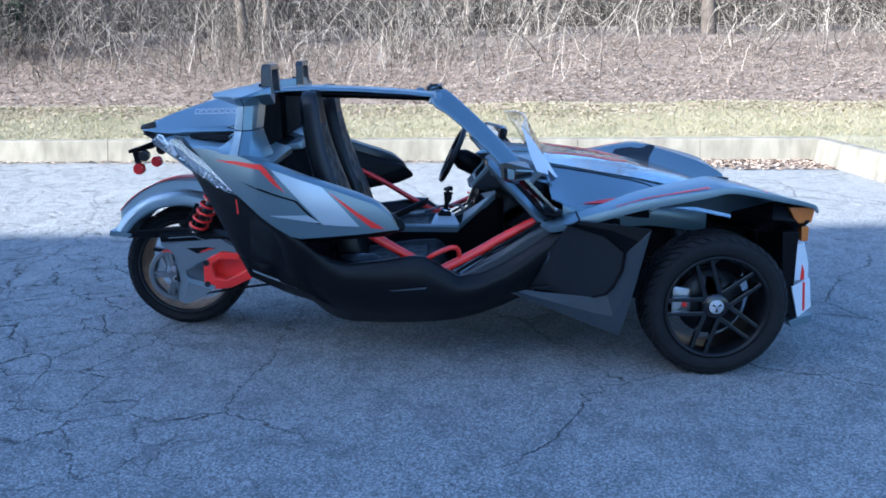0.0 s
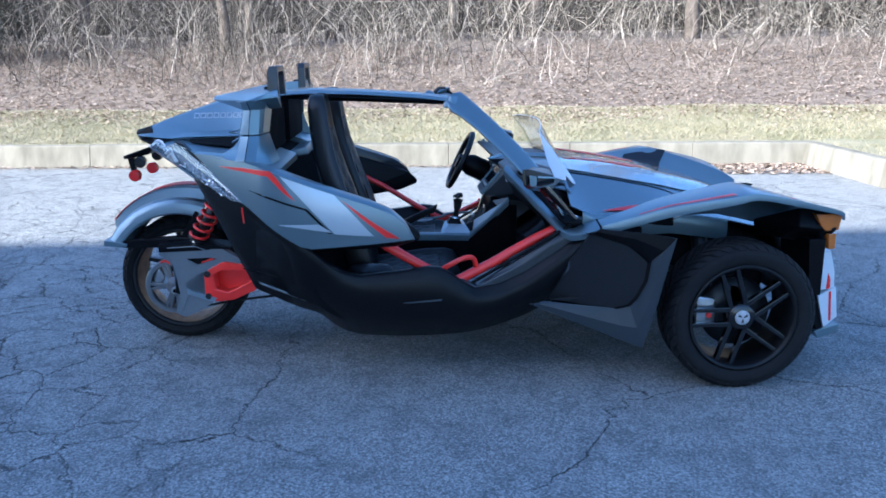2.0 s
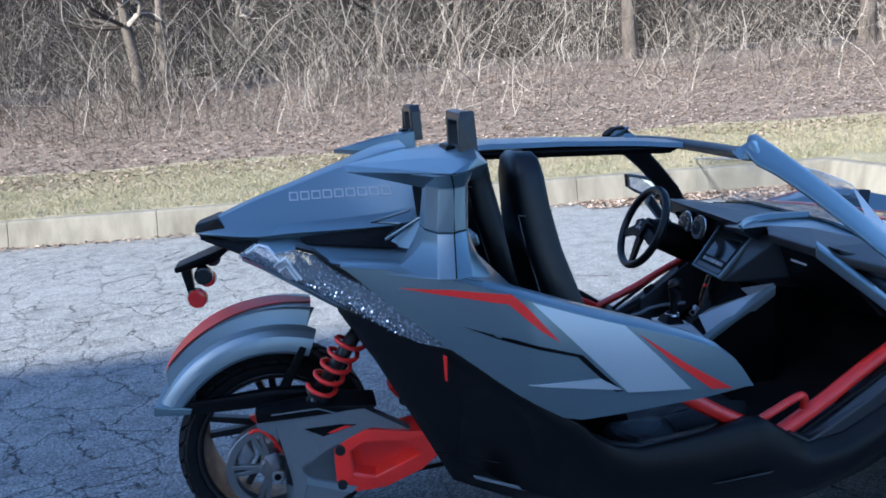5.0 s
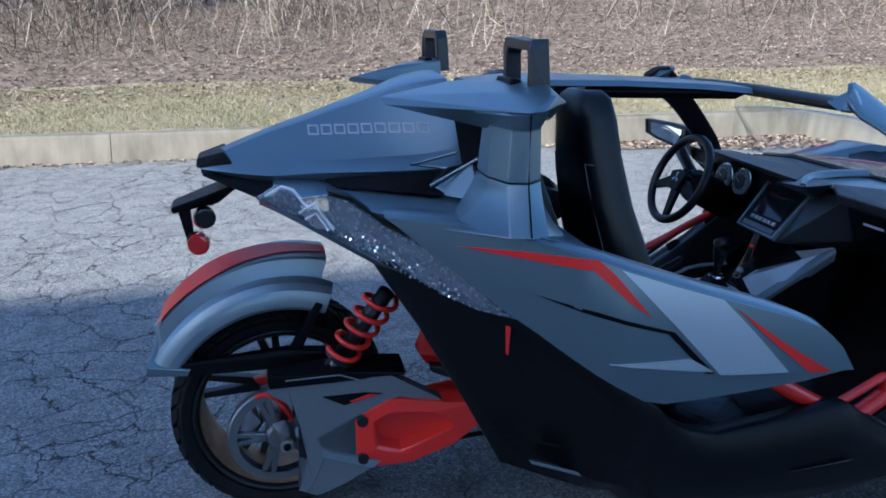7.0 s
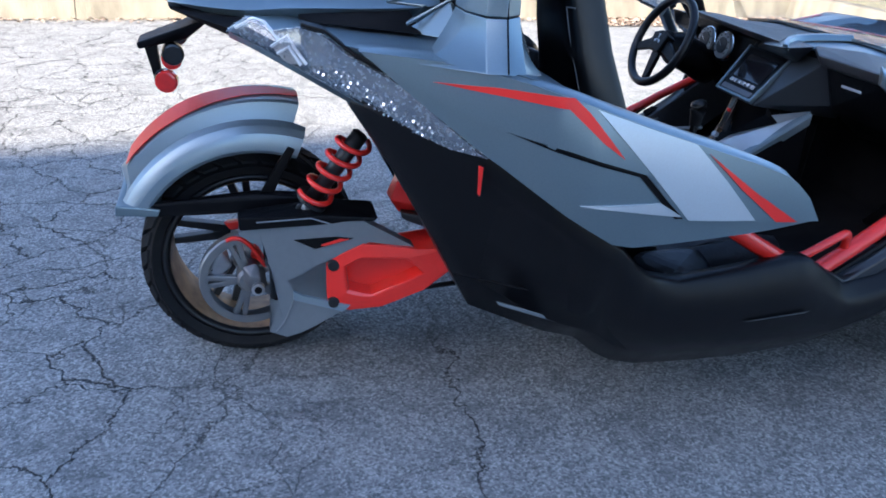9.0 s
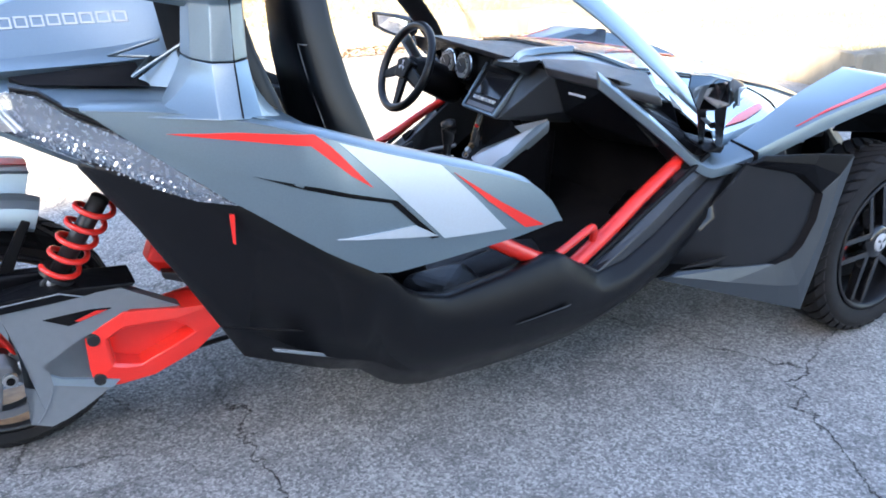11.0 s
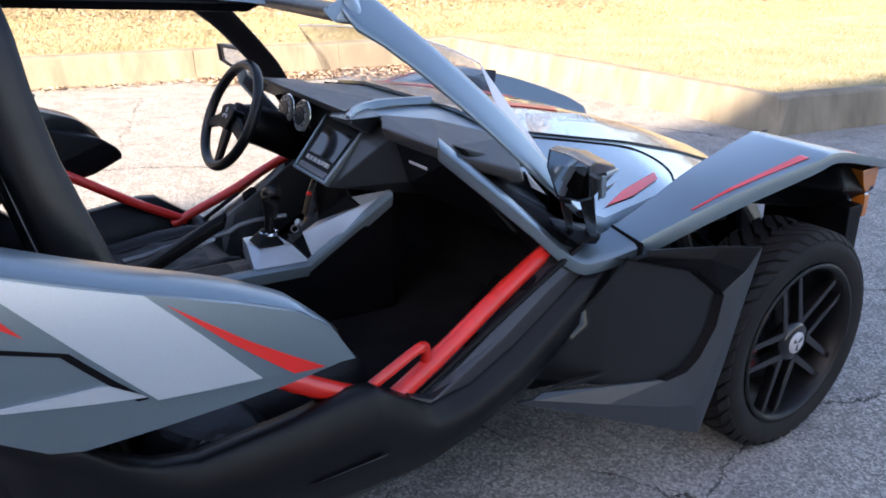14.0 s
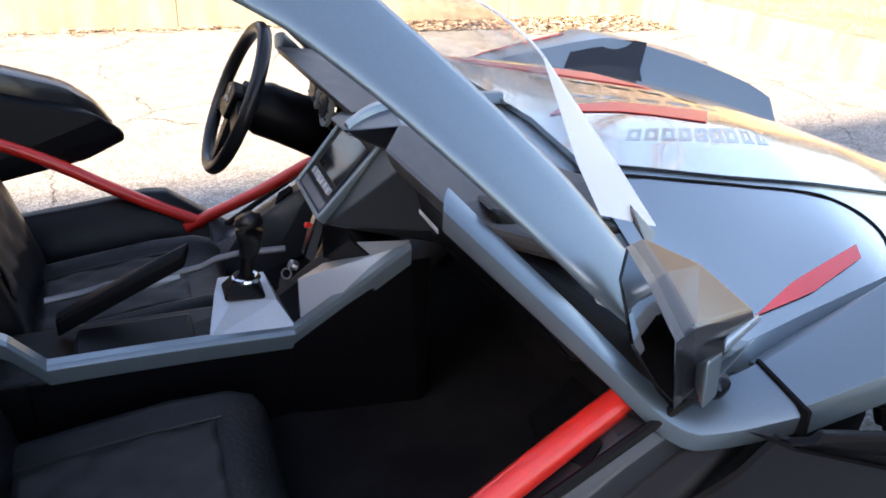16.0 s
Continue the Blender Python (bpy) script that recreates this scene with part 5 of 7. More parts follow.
# lamp stalk under the tail
stalk = part("lamp_bracket", hull([(-0.262, -0.06, 0.978), (-0.262, 0.06, 0.978), (-0.16, -0.07, 1.008), (-0.16, 0.07, 1.008), (-0.05, -0.09, 1.05), (-0.05, 0.09, 1.05), (-0.258, -0.06, 0.96), (-0.258, 0.06, 0.96), (-0.13, -0.06, 0.985), (-0.13, 0.06, 0.985)], 0.006), "black_plastic", car, "black plate bracket with signal lamps")
part("stem", hull([(-0.245, -0.05, 0.975), (-0.21, -0.05, 0.975), (-0.225, -0.05, 0.87), (-0.205, -0.05, 0.87), (-0.245, -0.02, 0.975), (-0.21, -0.02, 0.975), (-0.225, -0.02, 0.87), (-0.205, -0.02, 0.87)], 0.004), "black_plastic", stalk)
for y in (-0.09, 0.2):
    part("signal_lamp", disc(0.030, 0.035, (-0.19, y - 0.02, 0.885), (-0.15, -1, 0), 24, 0.008), "red_lens", stalk, "round red signal lamp")
    part("lamp_cup", disc(0.027, 0.03, (-0.197, y + 0.012, 0.885), (-0.15, -1, 0), 20, 0.008), "black_plastic", stalk)
    part("horn", disc(0.029, 0.05, (-0.17, y + 0.02, 0.95), (0.1, -1, 0), 24, 0.006), "black_gloss", stalk, "round black reflector housing")
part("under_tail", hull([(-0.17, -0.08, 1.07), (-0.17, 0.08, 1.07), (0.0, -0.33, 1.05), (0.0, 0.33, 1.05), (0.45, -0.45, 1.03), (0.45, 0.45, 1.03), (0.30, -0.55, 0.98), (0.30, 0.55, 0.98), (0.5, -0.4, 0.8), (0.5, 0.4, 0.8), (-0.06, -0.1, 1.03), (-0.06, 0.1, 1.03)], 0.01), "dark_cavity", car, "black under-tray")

# ---- lower body ----
BODY = [(0.235, (-0.60, 0.945), (-0.595, 0.935), (-0.59, 0.925), (-0.575, 0.92)), (0.32, (-0.67, 0.93), (-0.665, 0.88), (-0.66, 0.84), (-0.64, 0.79)), (0.42, (-0.745, 0.91), (-0.735, 0.82), (-0.715, 0.72), (-0.69, 0.605)),
        (0.50, (-0.80, 0.865), (-0.768, 0.75), (-0.735, 0.60), (-0.70, 0.445)), (0.60, (-0.868, 0.793), (-0.800, 0.675), (-0.755, 0.53), (-0.70, 0.395)), (0.645, (-0.895, 0.762), (-0.822, 0.645), (-0.768, 0.50), (-0.70, 0.373)), (0.705, (-0.912, 0.722), (-0.882, 0.615), (-0.832, 0.475), (-0.715, 0.352)), (0.745, (-0.918, 0.695), (-0.892, 0.59), (-0.842, 0.46), (-0.715, 0.340)),
        (0.79, (-0.915, 0.665), (-0.885, 0.56), (-0.825, 0.44), (-0.70, 0.318)), (0.85, (-0.89, 0.60), (-0.88, 0.51), (-0.83, 0.40), (-0.70, 0.265)), (0.905, (-0.868, 0.56), (-0.872, 0.48), (-0.835, 0.375), (-0.70, 0.232)), (0.98, (-0.858, 0.537), (-0.87, 0.465), (-0.84, 0.36), (-0.70, 0.212)),
        (1.15, (-0.86, 0.553), (-0.878, 0.465), (-0.845, 0.345), (-0.705, 0.204)), (1.28, (-0.862, 0.572), (-0.882, 0.465), (-0.85, 0.345), (-0.71, 0.206)), (1.335, (-0.86, 0.568), (-0.88, 0.46), (-0.85, 0.345), (-0.71, 0.208)), (1.42, (-0.842, 0.51), (-0.865, 0.43), (-0.845, 0.34), (-0.71, 0.212)),
        (1.49, (-0.822, 0.462), (-0.85, 0.41), (-0.84, 0.34), (-0.715, 0.222)), (1.60, (-0.815, 0.475), (-0.842, 0.425), (-0.835, 0.37), (-0.72, 0.252)), (1.72, (-0.81, 0.53), (-0.838, 0.48), (-0.83, 0.425), (-0.73, 0.298)), (1.83, (-0.808, 0.60), (-0.832, 0.56), (-0.826, 0.49), (-0.735, 0.355)), (1.95, (-0.805, 0.68), (-0.825, 0.645), (-0.82, 0.585), (-0.74, 0.44)), (2.03, (-0.80, 0.72), (-0.82, 0.70), (-0.815, 0.65), (-0.74, 0.52))]


def body_skin(lo, hi):
    """The black lower body, one smooth skin between two stations."""
    secs = []
    for x, *pts in BODY:
        if lo - 1e-6 <= x <= hi + 1e-6:
            (ty, tz), b = pts[0], pts[-1]
            deep = 0.05 if x > 0.8 else 0.02
            secs.append([(x, ty + deep, tz - 0.004), (x, ty + 0.010, tz)] + [(x, y, z) for y, z in [(ty, tz - 0.012)] + pts[1:]] + [(x, b[0] + 0.03, b[1] - 0.004), (x, -0.40, b[1]), (x, -0.40, b[1] + 0.04), (x, ty + 0.09, b[1] + 0.08)])
    bm = loft(secs, width=0.0)
    bmesh.ops.subdivide_edges(bm, edges=[e for e in bm.edges if not e.is_boundary], cuts=1, use_grid_fill=True, smooth=0.0)
    return bm


def strake():
    secs = []
    for x, zi in ((1.43, 0.445), (1.50, 0.478), (1.56, 0.515), (1.70, 0.60), (1.83, 0.69), (1.93, 0.735), (2.02, 0.74)):
        zo = bend([(r[0], r[1][1]) for r in BODY], x)
        yo = bend([(r[0], r[1][0]) for r in BODY], x) + 0.008
        zi2 = max(zo + 0.004, zi - 0.012)
        secs.append([(x, -0.70, zi), (x, yo + 0.025, zi2), (x, yo + 0.006, zi2 * 0.6 + zo * 0.4), (x, yo + 0.004, zo - 0.01), (x, yo + 0.05, zo - 0.10), (x, -0.66, zo - 0.10)])
    return loft(secs, width=0.005, angle=18)


for side in (0, 1):
    def s(bm):
        return flip(bm) if side else bm
    tab = part("red_tab", s(hull([(0.479, -0.805, 0.838), (0.488, -0.811, 0.838), (0.481, -0.795, 0.77), (0.487, -0.797, 0.765), (0.48, -0.795, 0.838), (0.486, -0.785, 0.77)], 0.001)), "red_paint", car, "red pull tab")
    sl = part("lower_body", s(body_skin(0.2, 2.1)), "body_plastic", car, "matt black lower body with a scooped sill", True)
    # light sliver painted for the reflection in the sill's recess
    part("sill_vane", s(hull([(1.16, -0.872, 0.415), (1.345, -0.886, 0.435), (1.34, -0.872, 0.420), (1.2, -0.862, 0.408)], 0.001)), "fin_light", sl)
    part("lower_vane", s(hull([(0.533, -0.81, 0.508), (0.718, -0.81, 0.433), (0.721, -0.81, 0.421), (0.541, -0.81, 0.496), (0.563, -0.74, 0.468), (0.748, -0.74, 0.393), (0.751, -0.74, 0.381), (0.571, -0.74, 0.456)], 0.002)), "fin_light", sl, "grey lower vane")
    part("tub_joint", s(pipe([(0.455, -0.722, 0.545), (0.56, -0.775, 0.532), (0.66, -0.815, 0.515)], 0.003, 6, 1)), "dark_cavity", sl)
    st = part("sill_strake", s(strake()), "hoop_black", car, "black rising strake with vents")
    for x in (1.60, 1.76, 1.84, 1.90):
        z = bend([(1.44, 0.455), (1.56, 0.515), (1.70, 0.60), (1.83, 0.69), (1.93, 0.735)], x)
        # dark chips on the surface stand for shade in the vents
        part("strake_vent", s(hull([(x, -0.715, z + 0.003), (x + 0.05, -0.715, z + 0.037), (x + 0.05, -0.765, z + 0.030), (x + 0.02, -0.78, z + 0.007), (x, -0.715, z - 0.01), (x + 0.05, -0.765, z + 0.01)], 0.001)), "dark_cavity", st, "dark patch for shade in a recessed vent")
    part("strake_lip", s(pipe([(1.46, -0.78, 0.462), (1.70, -0.785, 0.605), (1.92, -0.79, 0.735)], 0.008, 8, 1)), "black_plastic", st)
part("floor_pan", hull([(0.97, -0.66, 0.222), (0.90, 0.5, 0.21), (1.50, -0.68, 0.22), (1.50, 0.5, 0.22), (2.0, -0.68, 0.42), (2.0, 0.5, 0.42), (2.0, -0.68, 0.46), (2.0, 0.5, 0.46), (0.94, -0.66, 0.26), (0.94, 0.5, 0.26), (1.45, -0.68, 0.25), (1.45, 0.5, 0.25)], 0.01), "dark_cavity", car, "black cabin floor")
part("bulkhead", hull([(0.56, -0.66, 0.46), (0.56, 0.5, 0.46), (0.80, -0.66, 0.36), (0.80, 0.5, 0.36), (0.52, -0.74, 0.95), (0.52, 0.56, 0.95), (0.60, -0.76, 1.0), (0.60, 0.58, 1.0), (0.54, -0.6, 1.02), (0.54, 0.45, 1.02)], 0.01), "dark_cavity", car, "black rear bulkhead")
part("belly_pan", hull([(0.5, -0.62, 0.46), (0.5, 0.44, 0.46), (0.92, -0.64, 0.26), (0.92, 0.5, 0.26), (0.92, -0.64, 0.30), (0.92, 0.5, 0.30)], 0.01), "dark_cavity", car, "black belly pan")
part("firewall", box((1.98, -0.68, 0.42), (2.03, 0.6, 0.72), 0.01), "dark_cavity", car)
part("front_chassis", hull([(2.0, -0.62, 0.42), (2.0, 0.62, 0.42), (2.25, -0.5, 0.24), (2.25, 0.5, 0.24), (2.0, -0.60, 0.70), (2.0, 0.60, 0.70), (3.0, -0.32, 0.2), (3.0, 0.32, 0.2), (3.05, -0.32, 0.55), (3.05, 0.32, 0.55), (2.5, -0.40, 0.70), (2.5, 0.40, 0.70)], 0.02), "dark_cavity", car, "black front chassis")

# ---- front wings, hood ----
FEND = [(2.04, (-0.74, 0.735), (-0.775, 0.752), (-0.862, 0.742), (-0.866, 0.700)), (2.18, (-0.70, 0.738), (-0.757, 0.795), (-0.882, 0.785), (-0.886, 0.742)), (2.33, (-0.66, 0.74), (-0.74, 0.844), (-0.905, 0.828), (-0.908, 0.785)), (2.60, (-0.60, 0.74), (-0.70, 0.894), (-0.925, 0.872), (-0.928, 0.838)),
        (2.71, (-0.56, 0.72), (-0.67, 0.892), (-0.925, 0.884), (-0.928, 0.856)), (2.93, (-0.50, 0.66), (-0.61, 0.830), (-0.90, 0.838), (-0.90, 0.812)), (3.10, (-0.45, 0.60), (-0.56, 0.765), (-0.86, 0.792), (-0.86, 0.772)), (3.17, (-0.42, 0.57), (-0.52, 0.72), (-0.77, 0.745), (-0.77, 0.73))]


def wing():
    return soften(bevel(thicken(loft(flow([[(x, *p) for p in (a, b, c, d)] + [(x, d[0] + 0.03, d[1] - 0.002)] for x, a, b, c, d in FEND], 4), closed=False, caps=False), 0.006), 0.004, 2, 34), 30)


def wing_decal():
    secs = []
    for x, w in ((2.20, 0.0), (2.33, 0.010), (2.60, 0.024), (2.88, 0.034)):
        i = FEND
        yo, zo = bend([(r[0], r[3][0]) for r in i], x), bend([(r[0], r[3][1]) for r in i], x)
        yi, zi = bend([(r[0], r[2][0]) for r in i], x), bend([(r[0], r[2][1]) for r in i], x)
        f = 0.10
        a = (yo + (yi - yo) * f, zo + (zi - zo) * f + 0.004)
        g = f + max(0.004, w) / abs(yi - yo)
        b = (yo + (yi - yo) * g, zo + (zi - zo) * g + 0.004)
        secs.append([(x, *a), (x, *b)])
    return thicken(loft(secs, closed=False, caps=False), 0.0015)


def trim_strip():
    """The grey rim that runs from the dash round the door opening to the wing."""
    path = smooth_path([(1.637, -0.612, 0.950), (1.72, -0.682, 0.866), (1.81, -0.752, 0.775), (1.895, -0.808, 0.682), (1.955, -0.832, 0.690), (2.034, -0.860, 0.716)], 2)
    secs = []
    for k, p in enumerate(path):
        f = k / (len(path) - 1)
        wide = 0.035 + 0.055 * max(0.0, f - 0.35) / 0.65
        tall = 0.04
        top_in = p + Vector((0.02 * (1 - f), wide, 0.012 + 0.008 * f))
        secs.append([p + Vector((0, 0, -tall * 0.45)), p + Vector((0, -0.004, tall * 0.3)), p + Vector((0.004, 0.01, tall * 0.55)), top_in + Vector((0, 0, tall * 0.45)), top_in + Vector((0, 0, 0)), p + Vector((0.01, 0.02, -tall * 0.5))])
    return soften(loft(secs, width=0.004, angle=30), 30)


HOOD = [(1.70, (0.0, 0.968), (-0.26, 0.968), (-0.42, 0.962), (-0.60, 0.945)), (1.86, (0.0, 0.962), (-0.26, 0.962), (-0.44, 0.945), (-0.72, 0.84)), (2.03, (0.0, 0.948), (-0.26, 0.948), (-0.45, 0.918), (-0.745, 0.765)), (2.2, (0.0, 0.926), (-0.26, 0.926), (-0.45, 0.885), (-0.69, 0.758)),
        (2.42, (0.0, 0.887), (-0.25, 0.887), (-0.43, 0.842), (-0.63, 0.755)), (2.7, (0.0, 0.815), (-0.24, 0.815), (-0.38, 0.772), (-0.54, 0.70)), (3.0, (0.0, 0.715), (-0.22, 0.71), (-0.32, 0.68), (-0.44, 0.62)), (3.28, (0.0, 0.58), (-0.18, 0.57), (-0.25, 0.55), (-0.3, 0.5))]


def hood_z(x, y):
    ys = [bend([(r[0], r[k][0]) for r in HOOD], x) for k in (1, 2, 3, 4)]
    zs = [bend([(r[0], r[k][1]) for r in HOOD], x) for k in (1, 2, 3, 4)]
    return bend(list(zip([-a for a in ys], zs)), abs(y))


def hood_piece(k0, k1, sides=(1, -1), lift=0.0, x0=1.93, x1=3.28, n=24):
    secs = []
    for i in range(n + 1):
        x = x0 + (x1 - x0) * i / n
        row = []
        for sgn in sides:
            span = range(5) if sgn > 0 else range(5)
            ya, yb = bend([(r[0], r[k0][0]) for r in HOOD], x), bend([(r[0], r[k1][0]) for r in HOOD], x)
            for j in span:
                y = (ya + (yb - ya) * j / 4) * sgn
                row.append((x, y, hood_z(x, y) + lift))
        secs.append(row)
    return thicken(loft(secs, closed=False, caps=False), 0.006)


mid = []
for i in range(25):
    x = 1.93 + 1.35 * i / 24
    ye = bend([(r[0], r[3][0]) for r in HOOD], x)
    mid.append([(x, ye * (1 - j / 5), hood_z(x, ye * (1 - j / 5)) + 0.008) for j in range(11)])
hood = part("hood", soften(thicken(loft(mid, closed=False, caps=False), 0.010), 30), "gloss_paint", car, "glossy grey hood with red stripes")


def cowl_piece(y0, y1):
    rows = []
    for i in range(9):
        x = 1.69 + 0.245 * i / 8
        rows.append([(x, y0 + (y1 - y0) * j / 8, hood_z(x, y0 + (y1 - y0) * j / 8) - 0.006) for j in range(9)])
    return soften(thicken(loft(rows, closed=False, caps=False), 0.006), 30)


part("cowl_panel", cowl_piece(-0.60, -0.118), "grey_paint", hood, "satin grey cowl behind the hood")
part("cowl_panel", cowl_piece(-0.116, 0.46), "dash_grey", hood, "dark satin cowl behind the hood")


def hood_decal(pts, material, label, lift=0.0105, sgn=1):
    bm = bmesh.new()
    f = bm.faces.new([bm.verts.new((x, y * sgn, 0)) for x, y in pts])
    bmesh.ops.triangulate(bm, faces=[f])
    bmesh.ops.subdivide_edges(bm, edges=bm.edges, cuts=4, use_grid_fill=True)
    for v in bm.verts:
        v.co.z = hood_z(v.co.x, v.co.y) + lift
    return part("hood_stripe", thicken(bm, 0.0015), material, hood, label)


for sgn in (1, -1):
    hood_decal([(1.97, -0.255), (2.04, -0.180), (2.19, -0.125), (2.43, -0.105), (2.373, -0.172), (2.336, -0.222), (2.143, -0.205), (2.04, -0.225)], "red_gloss", "red hood stripe", sgn=sgn)


def on_hood(u, v):
    """A place on the lettering's strip: u along it in letters, v across it."""
    f = u / 9
    x, y = 2.065 + 0.37 * f + 0.035 * v, -0.350 + 0.05 * f + (0.045 + 0.022 * f) * v
    return (x, y, hood_z(x, y) + 0.0086)


for k in range(9):
    part("brand_mark", hollow_bar(on_hood, k + 0.1, k + 0.88, 0.0, 1.0, 0.24), "hood_print", hood, "faint dark hollow bar")
for sgn in (1, -1):
    hood_side = part("hood_side", soften(hood_piece(3, 4, (sgn,)), 30), "gloss_paint", car, "glossy grey hood side panel")
    skirt = []
    for i in range(13):
        x = 1.98 + 0.062 * i
        y, z = bend([(r[0], r[4][0]) for r in HOOD], x) * sgn, bend([(r[0], r[4][1]) for r in HOOD], x)
        skirt.append([(x, y, z + 0.002), (x, y - 0.010 * sgn, z - 0.012), (x, y - 0.014 * sgn, z - 0.05), (x, y - 0.004 * sgn, z - 0.10)])
    part("hood_lip", soften(thicken(loft(skirt, closed=False, caps=False), 0.004), 30), "grey_paint", hood_side, "turned-down edge of the hood")
    for j in range(5):
        x, y = 2.10 + 0.085 * j, (-0.098 + 0.010 * j) * sgn
        bm = hull([(x, y, hood_z(x, y) + 0.0075), (x + 0.066, y + 0.006 * sgn, hood_z(x + 0.066, y) + 0.0075), (x + 0.072, y + 0.032 * sgn, hood_z(x + 0.072, y) + 0.0095), (x + 0.012, y + 0.026 * sgn, hood_z(x + 0.012, y) + 0.0095), (x + 0.03, y + 0.015 * sgn, hood_z(x + 0.03, y) + 0.0105)], 0)
        part("hood_slot", bm, "black_gloss", hood)
    bm = bmesh.new()
    bm.faces.new([bm.verts.new((x, y * sgn, hood_z(x, y) + 0.0045)) for x, y in ((2.08, -0.705), (2.20, -0.645), (2.40, -0.570), (2.386, -0.598), (2.23, -0.661))])
    bmesh.ops.subdivide_edges(bm, edges=bm.edges, cuts=3, use_grid_fill=True)
    for v in bm.verts:
        v.co.z = hood_z(v.co.x, v.co.y) + 0.0045
    part("red_flash", thicken(bm, 0.0015), "red_gloss", hood_side, "red pointed stripe")
    seam = smooth_path([(1.90, -0.462, 0), (2.20, -0.462, 0), (2.38, -0.448, 0), (2.50, -0.46, 0), (2.53, -0.52, 0), (2.46, -0.60, 0)], 2)
    part("hood_seam", pipe([(v.x, v.y * sgn, hood_z(v.x, v.y) + 0.002) for v in seam], 0.0022, 6, 0), "dark_cavity", hood_side)

    def s(bm):
        return bm if sgn > 0 else flip(bm, 0.0)
    wg = part("front_wing", s(wing()), "grey_paint", car, "sharp-edged grey front wing")
    part("red_flash", s(wing_decal()), "red_gloss", wg, "red pointed stripe")
    secs = []
    for x in (2.50, 2.55, 2.60, 2.65, 2.70, 2.73):
        pa, pb, pc = [(bend([(r[0], r[k][0]) for r in FEND], x), bend([(r[0], r[k][1]) for r in FEND], x)) for k in (1, 2, 3)]
        edge = [(pb[0] * 0.97 + pa[0] * 0.03 + 0.006, pb[1] * 0.97 + pa[1] * 0.03 + 0.004), (pa[0] * 0.45 + pb[0] * 0.55 + 0.012, pa[1] * 0.45 + pb[1] * 0.55 + 0.006), (pa[0] * 0.92 + pb[0] * 0.08 + 0.010, pa[1] * 0.92 + pb[1] * 0.08 + 0.004)]
        secs.append([(x + 0.05 * (k == 0), y, z) for k, (y, z) in enumerate(edge)] + [(x + 0.05 * (k == 0), y, z - 0.004) for k, (y, z) in reversed(list(enumerate(edge)))])
    part("wing_intake", s(loft(secs)), "black_gloss", wg, "glossy black intake panel")
    part("door_rim", s(trim_strip()), "grey_paint", car, "grey rim round the door opening")
    part("rim_seam", s(hull([(2.034, -0.872, 0.698), (2.040, -0.872, 0.698), (2.034, -0.872, 0.74), (2.040, -0.872, 0.74), (2.034, -0.77, 0.757), (2.04, -0.77, 0.757), (2.034, -0.77, 0.73), (2.04, -0.85, 0.698)], 0)), "dark_cavity", wg)
    # head lamp and marker under the wing's tip
    hl = part("headlamp", s(hull([(2.94, -0.80, 0.80), (3.13, -0.80, 0.785), (2.93, -0.84, 0.72), (3.10, -0.84, 0.70), (2.80, -0.64, 0.72), (3.10, -0.58, 0.66), (2.90, -0.70, 0.64), (3.08, -0.74, 0.62), (2.85, -0.55, 0.62)], 0.01)), "black_plastic", car, "black headlamp housing under the wing")
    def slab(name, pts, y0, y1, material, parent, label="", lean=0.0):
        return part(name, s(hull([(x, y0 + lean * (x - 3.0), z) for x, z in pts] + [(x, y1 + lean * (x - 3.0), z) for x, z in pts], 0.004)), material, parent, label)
    slab("marker_lamp", [(2.995, 0.775), (3.125, 0.772), (3.112, 0.700), (3.050, 0.698), (3.025, 0.722)], -0.848, -0.80, "amber_lens", hl, "amber side marker", 0.15)
    slab("marker_lamp", [(3.068, 0.682), (3.106, 0.682), (3.107, 0.612), (3.074, 0.612)], -0.842, -0.80, "amber_lens", hl, "amber side marker", 0.15)
    bl = slab("bumper_blade", [(3.058, 0.594), (3.105, 0.600), (3.139, 0.496), (3.145, 0.416), (3.070, 0.416)], -0.835, -0.795, "pale_paint", car, "pale upright front bumper blade", 0.35)
    slab("red_flash", [(3.102, 0.50), (3.120, 0.46), (3.122, 0.418), (3.098, 0.418)], -0.837, -0.80, "red_decal", bl, "", 0.35)
    lb = slab("bumper_corner", [(3.050, 0.395), (3.148, 0.425), (3.169, 0.282), (3.098, 0.235)], -0.842, -0.795, "pale_paint", car, "pale front bumper corner", 0.3)
    slab("red_flash", [(3.108, 0.41), (3.122, 0.41), (3.135, 0.27), (3.122, 0.265)], -0.844, -0.80, "red_decal", lb, "", 0.3)
    slab("bumper_lip", [(3.05, 0.225), (3.185, 0.246), (3.176, 0.205), (3.07, 0.188)], -0.842, -0.60, "grey_paint", lb, "", 0.3)
    # black slab added to hide the pale blade from behind
    slab("bumper_back", [(2.98, 0.66), (3.056, 0.66), (3.056, 0.40), (3.0, 0.40)], -0.838, -0.55, "black_plastic", bl)
    # black slab stands for the shaded gap beside the bumper corner
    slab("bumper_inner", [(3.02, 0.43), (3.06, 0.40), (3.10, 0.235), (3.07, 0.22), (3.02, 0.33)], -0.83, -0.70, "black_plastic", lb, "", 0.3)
    # suspension behind the wheel
    part("wishbone", s(pipe([(2.38, -0.40, 0.44), (2.66, -0.74, 0.47), (2.90, -0.36, 0.44)], 0.016, 10, 1)), "black_metal", car)
    part("wishbone", s(pipe([(2.38, -0.36, 0.24), (2.66, -0.76, 0.22), (2.92, -0.34, 0.24)], 0.018, 10, 1)), "black_metal", car)
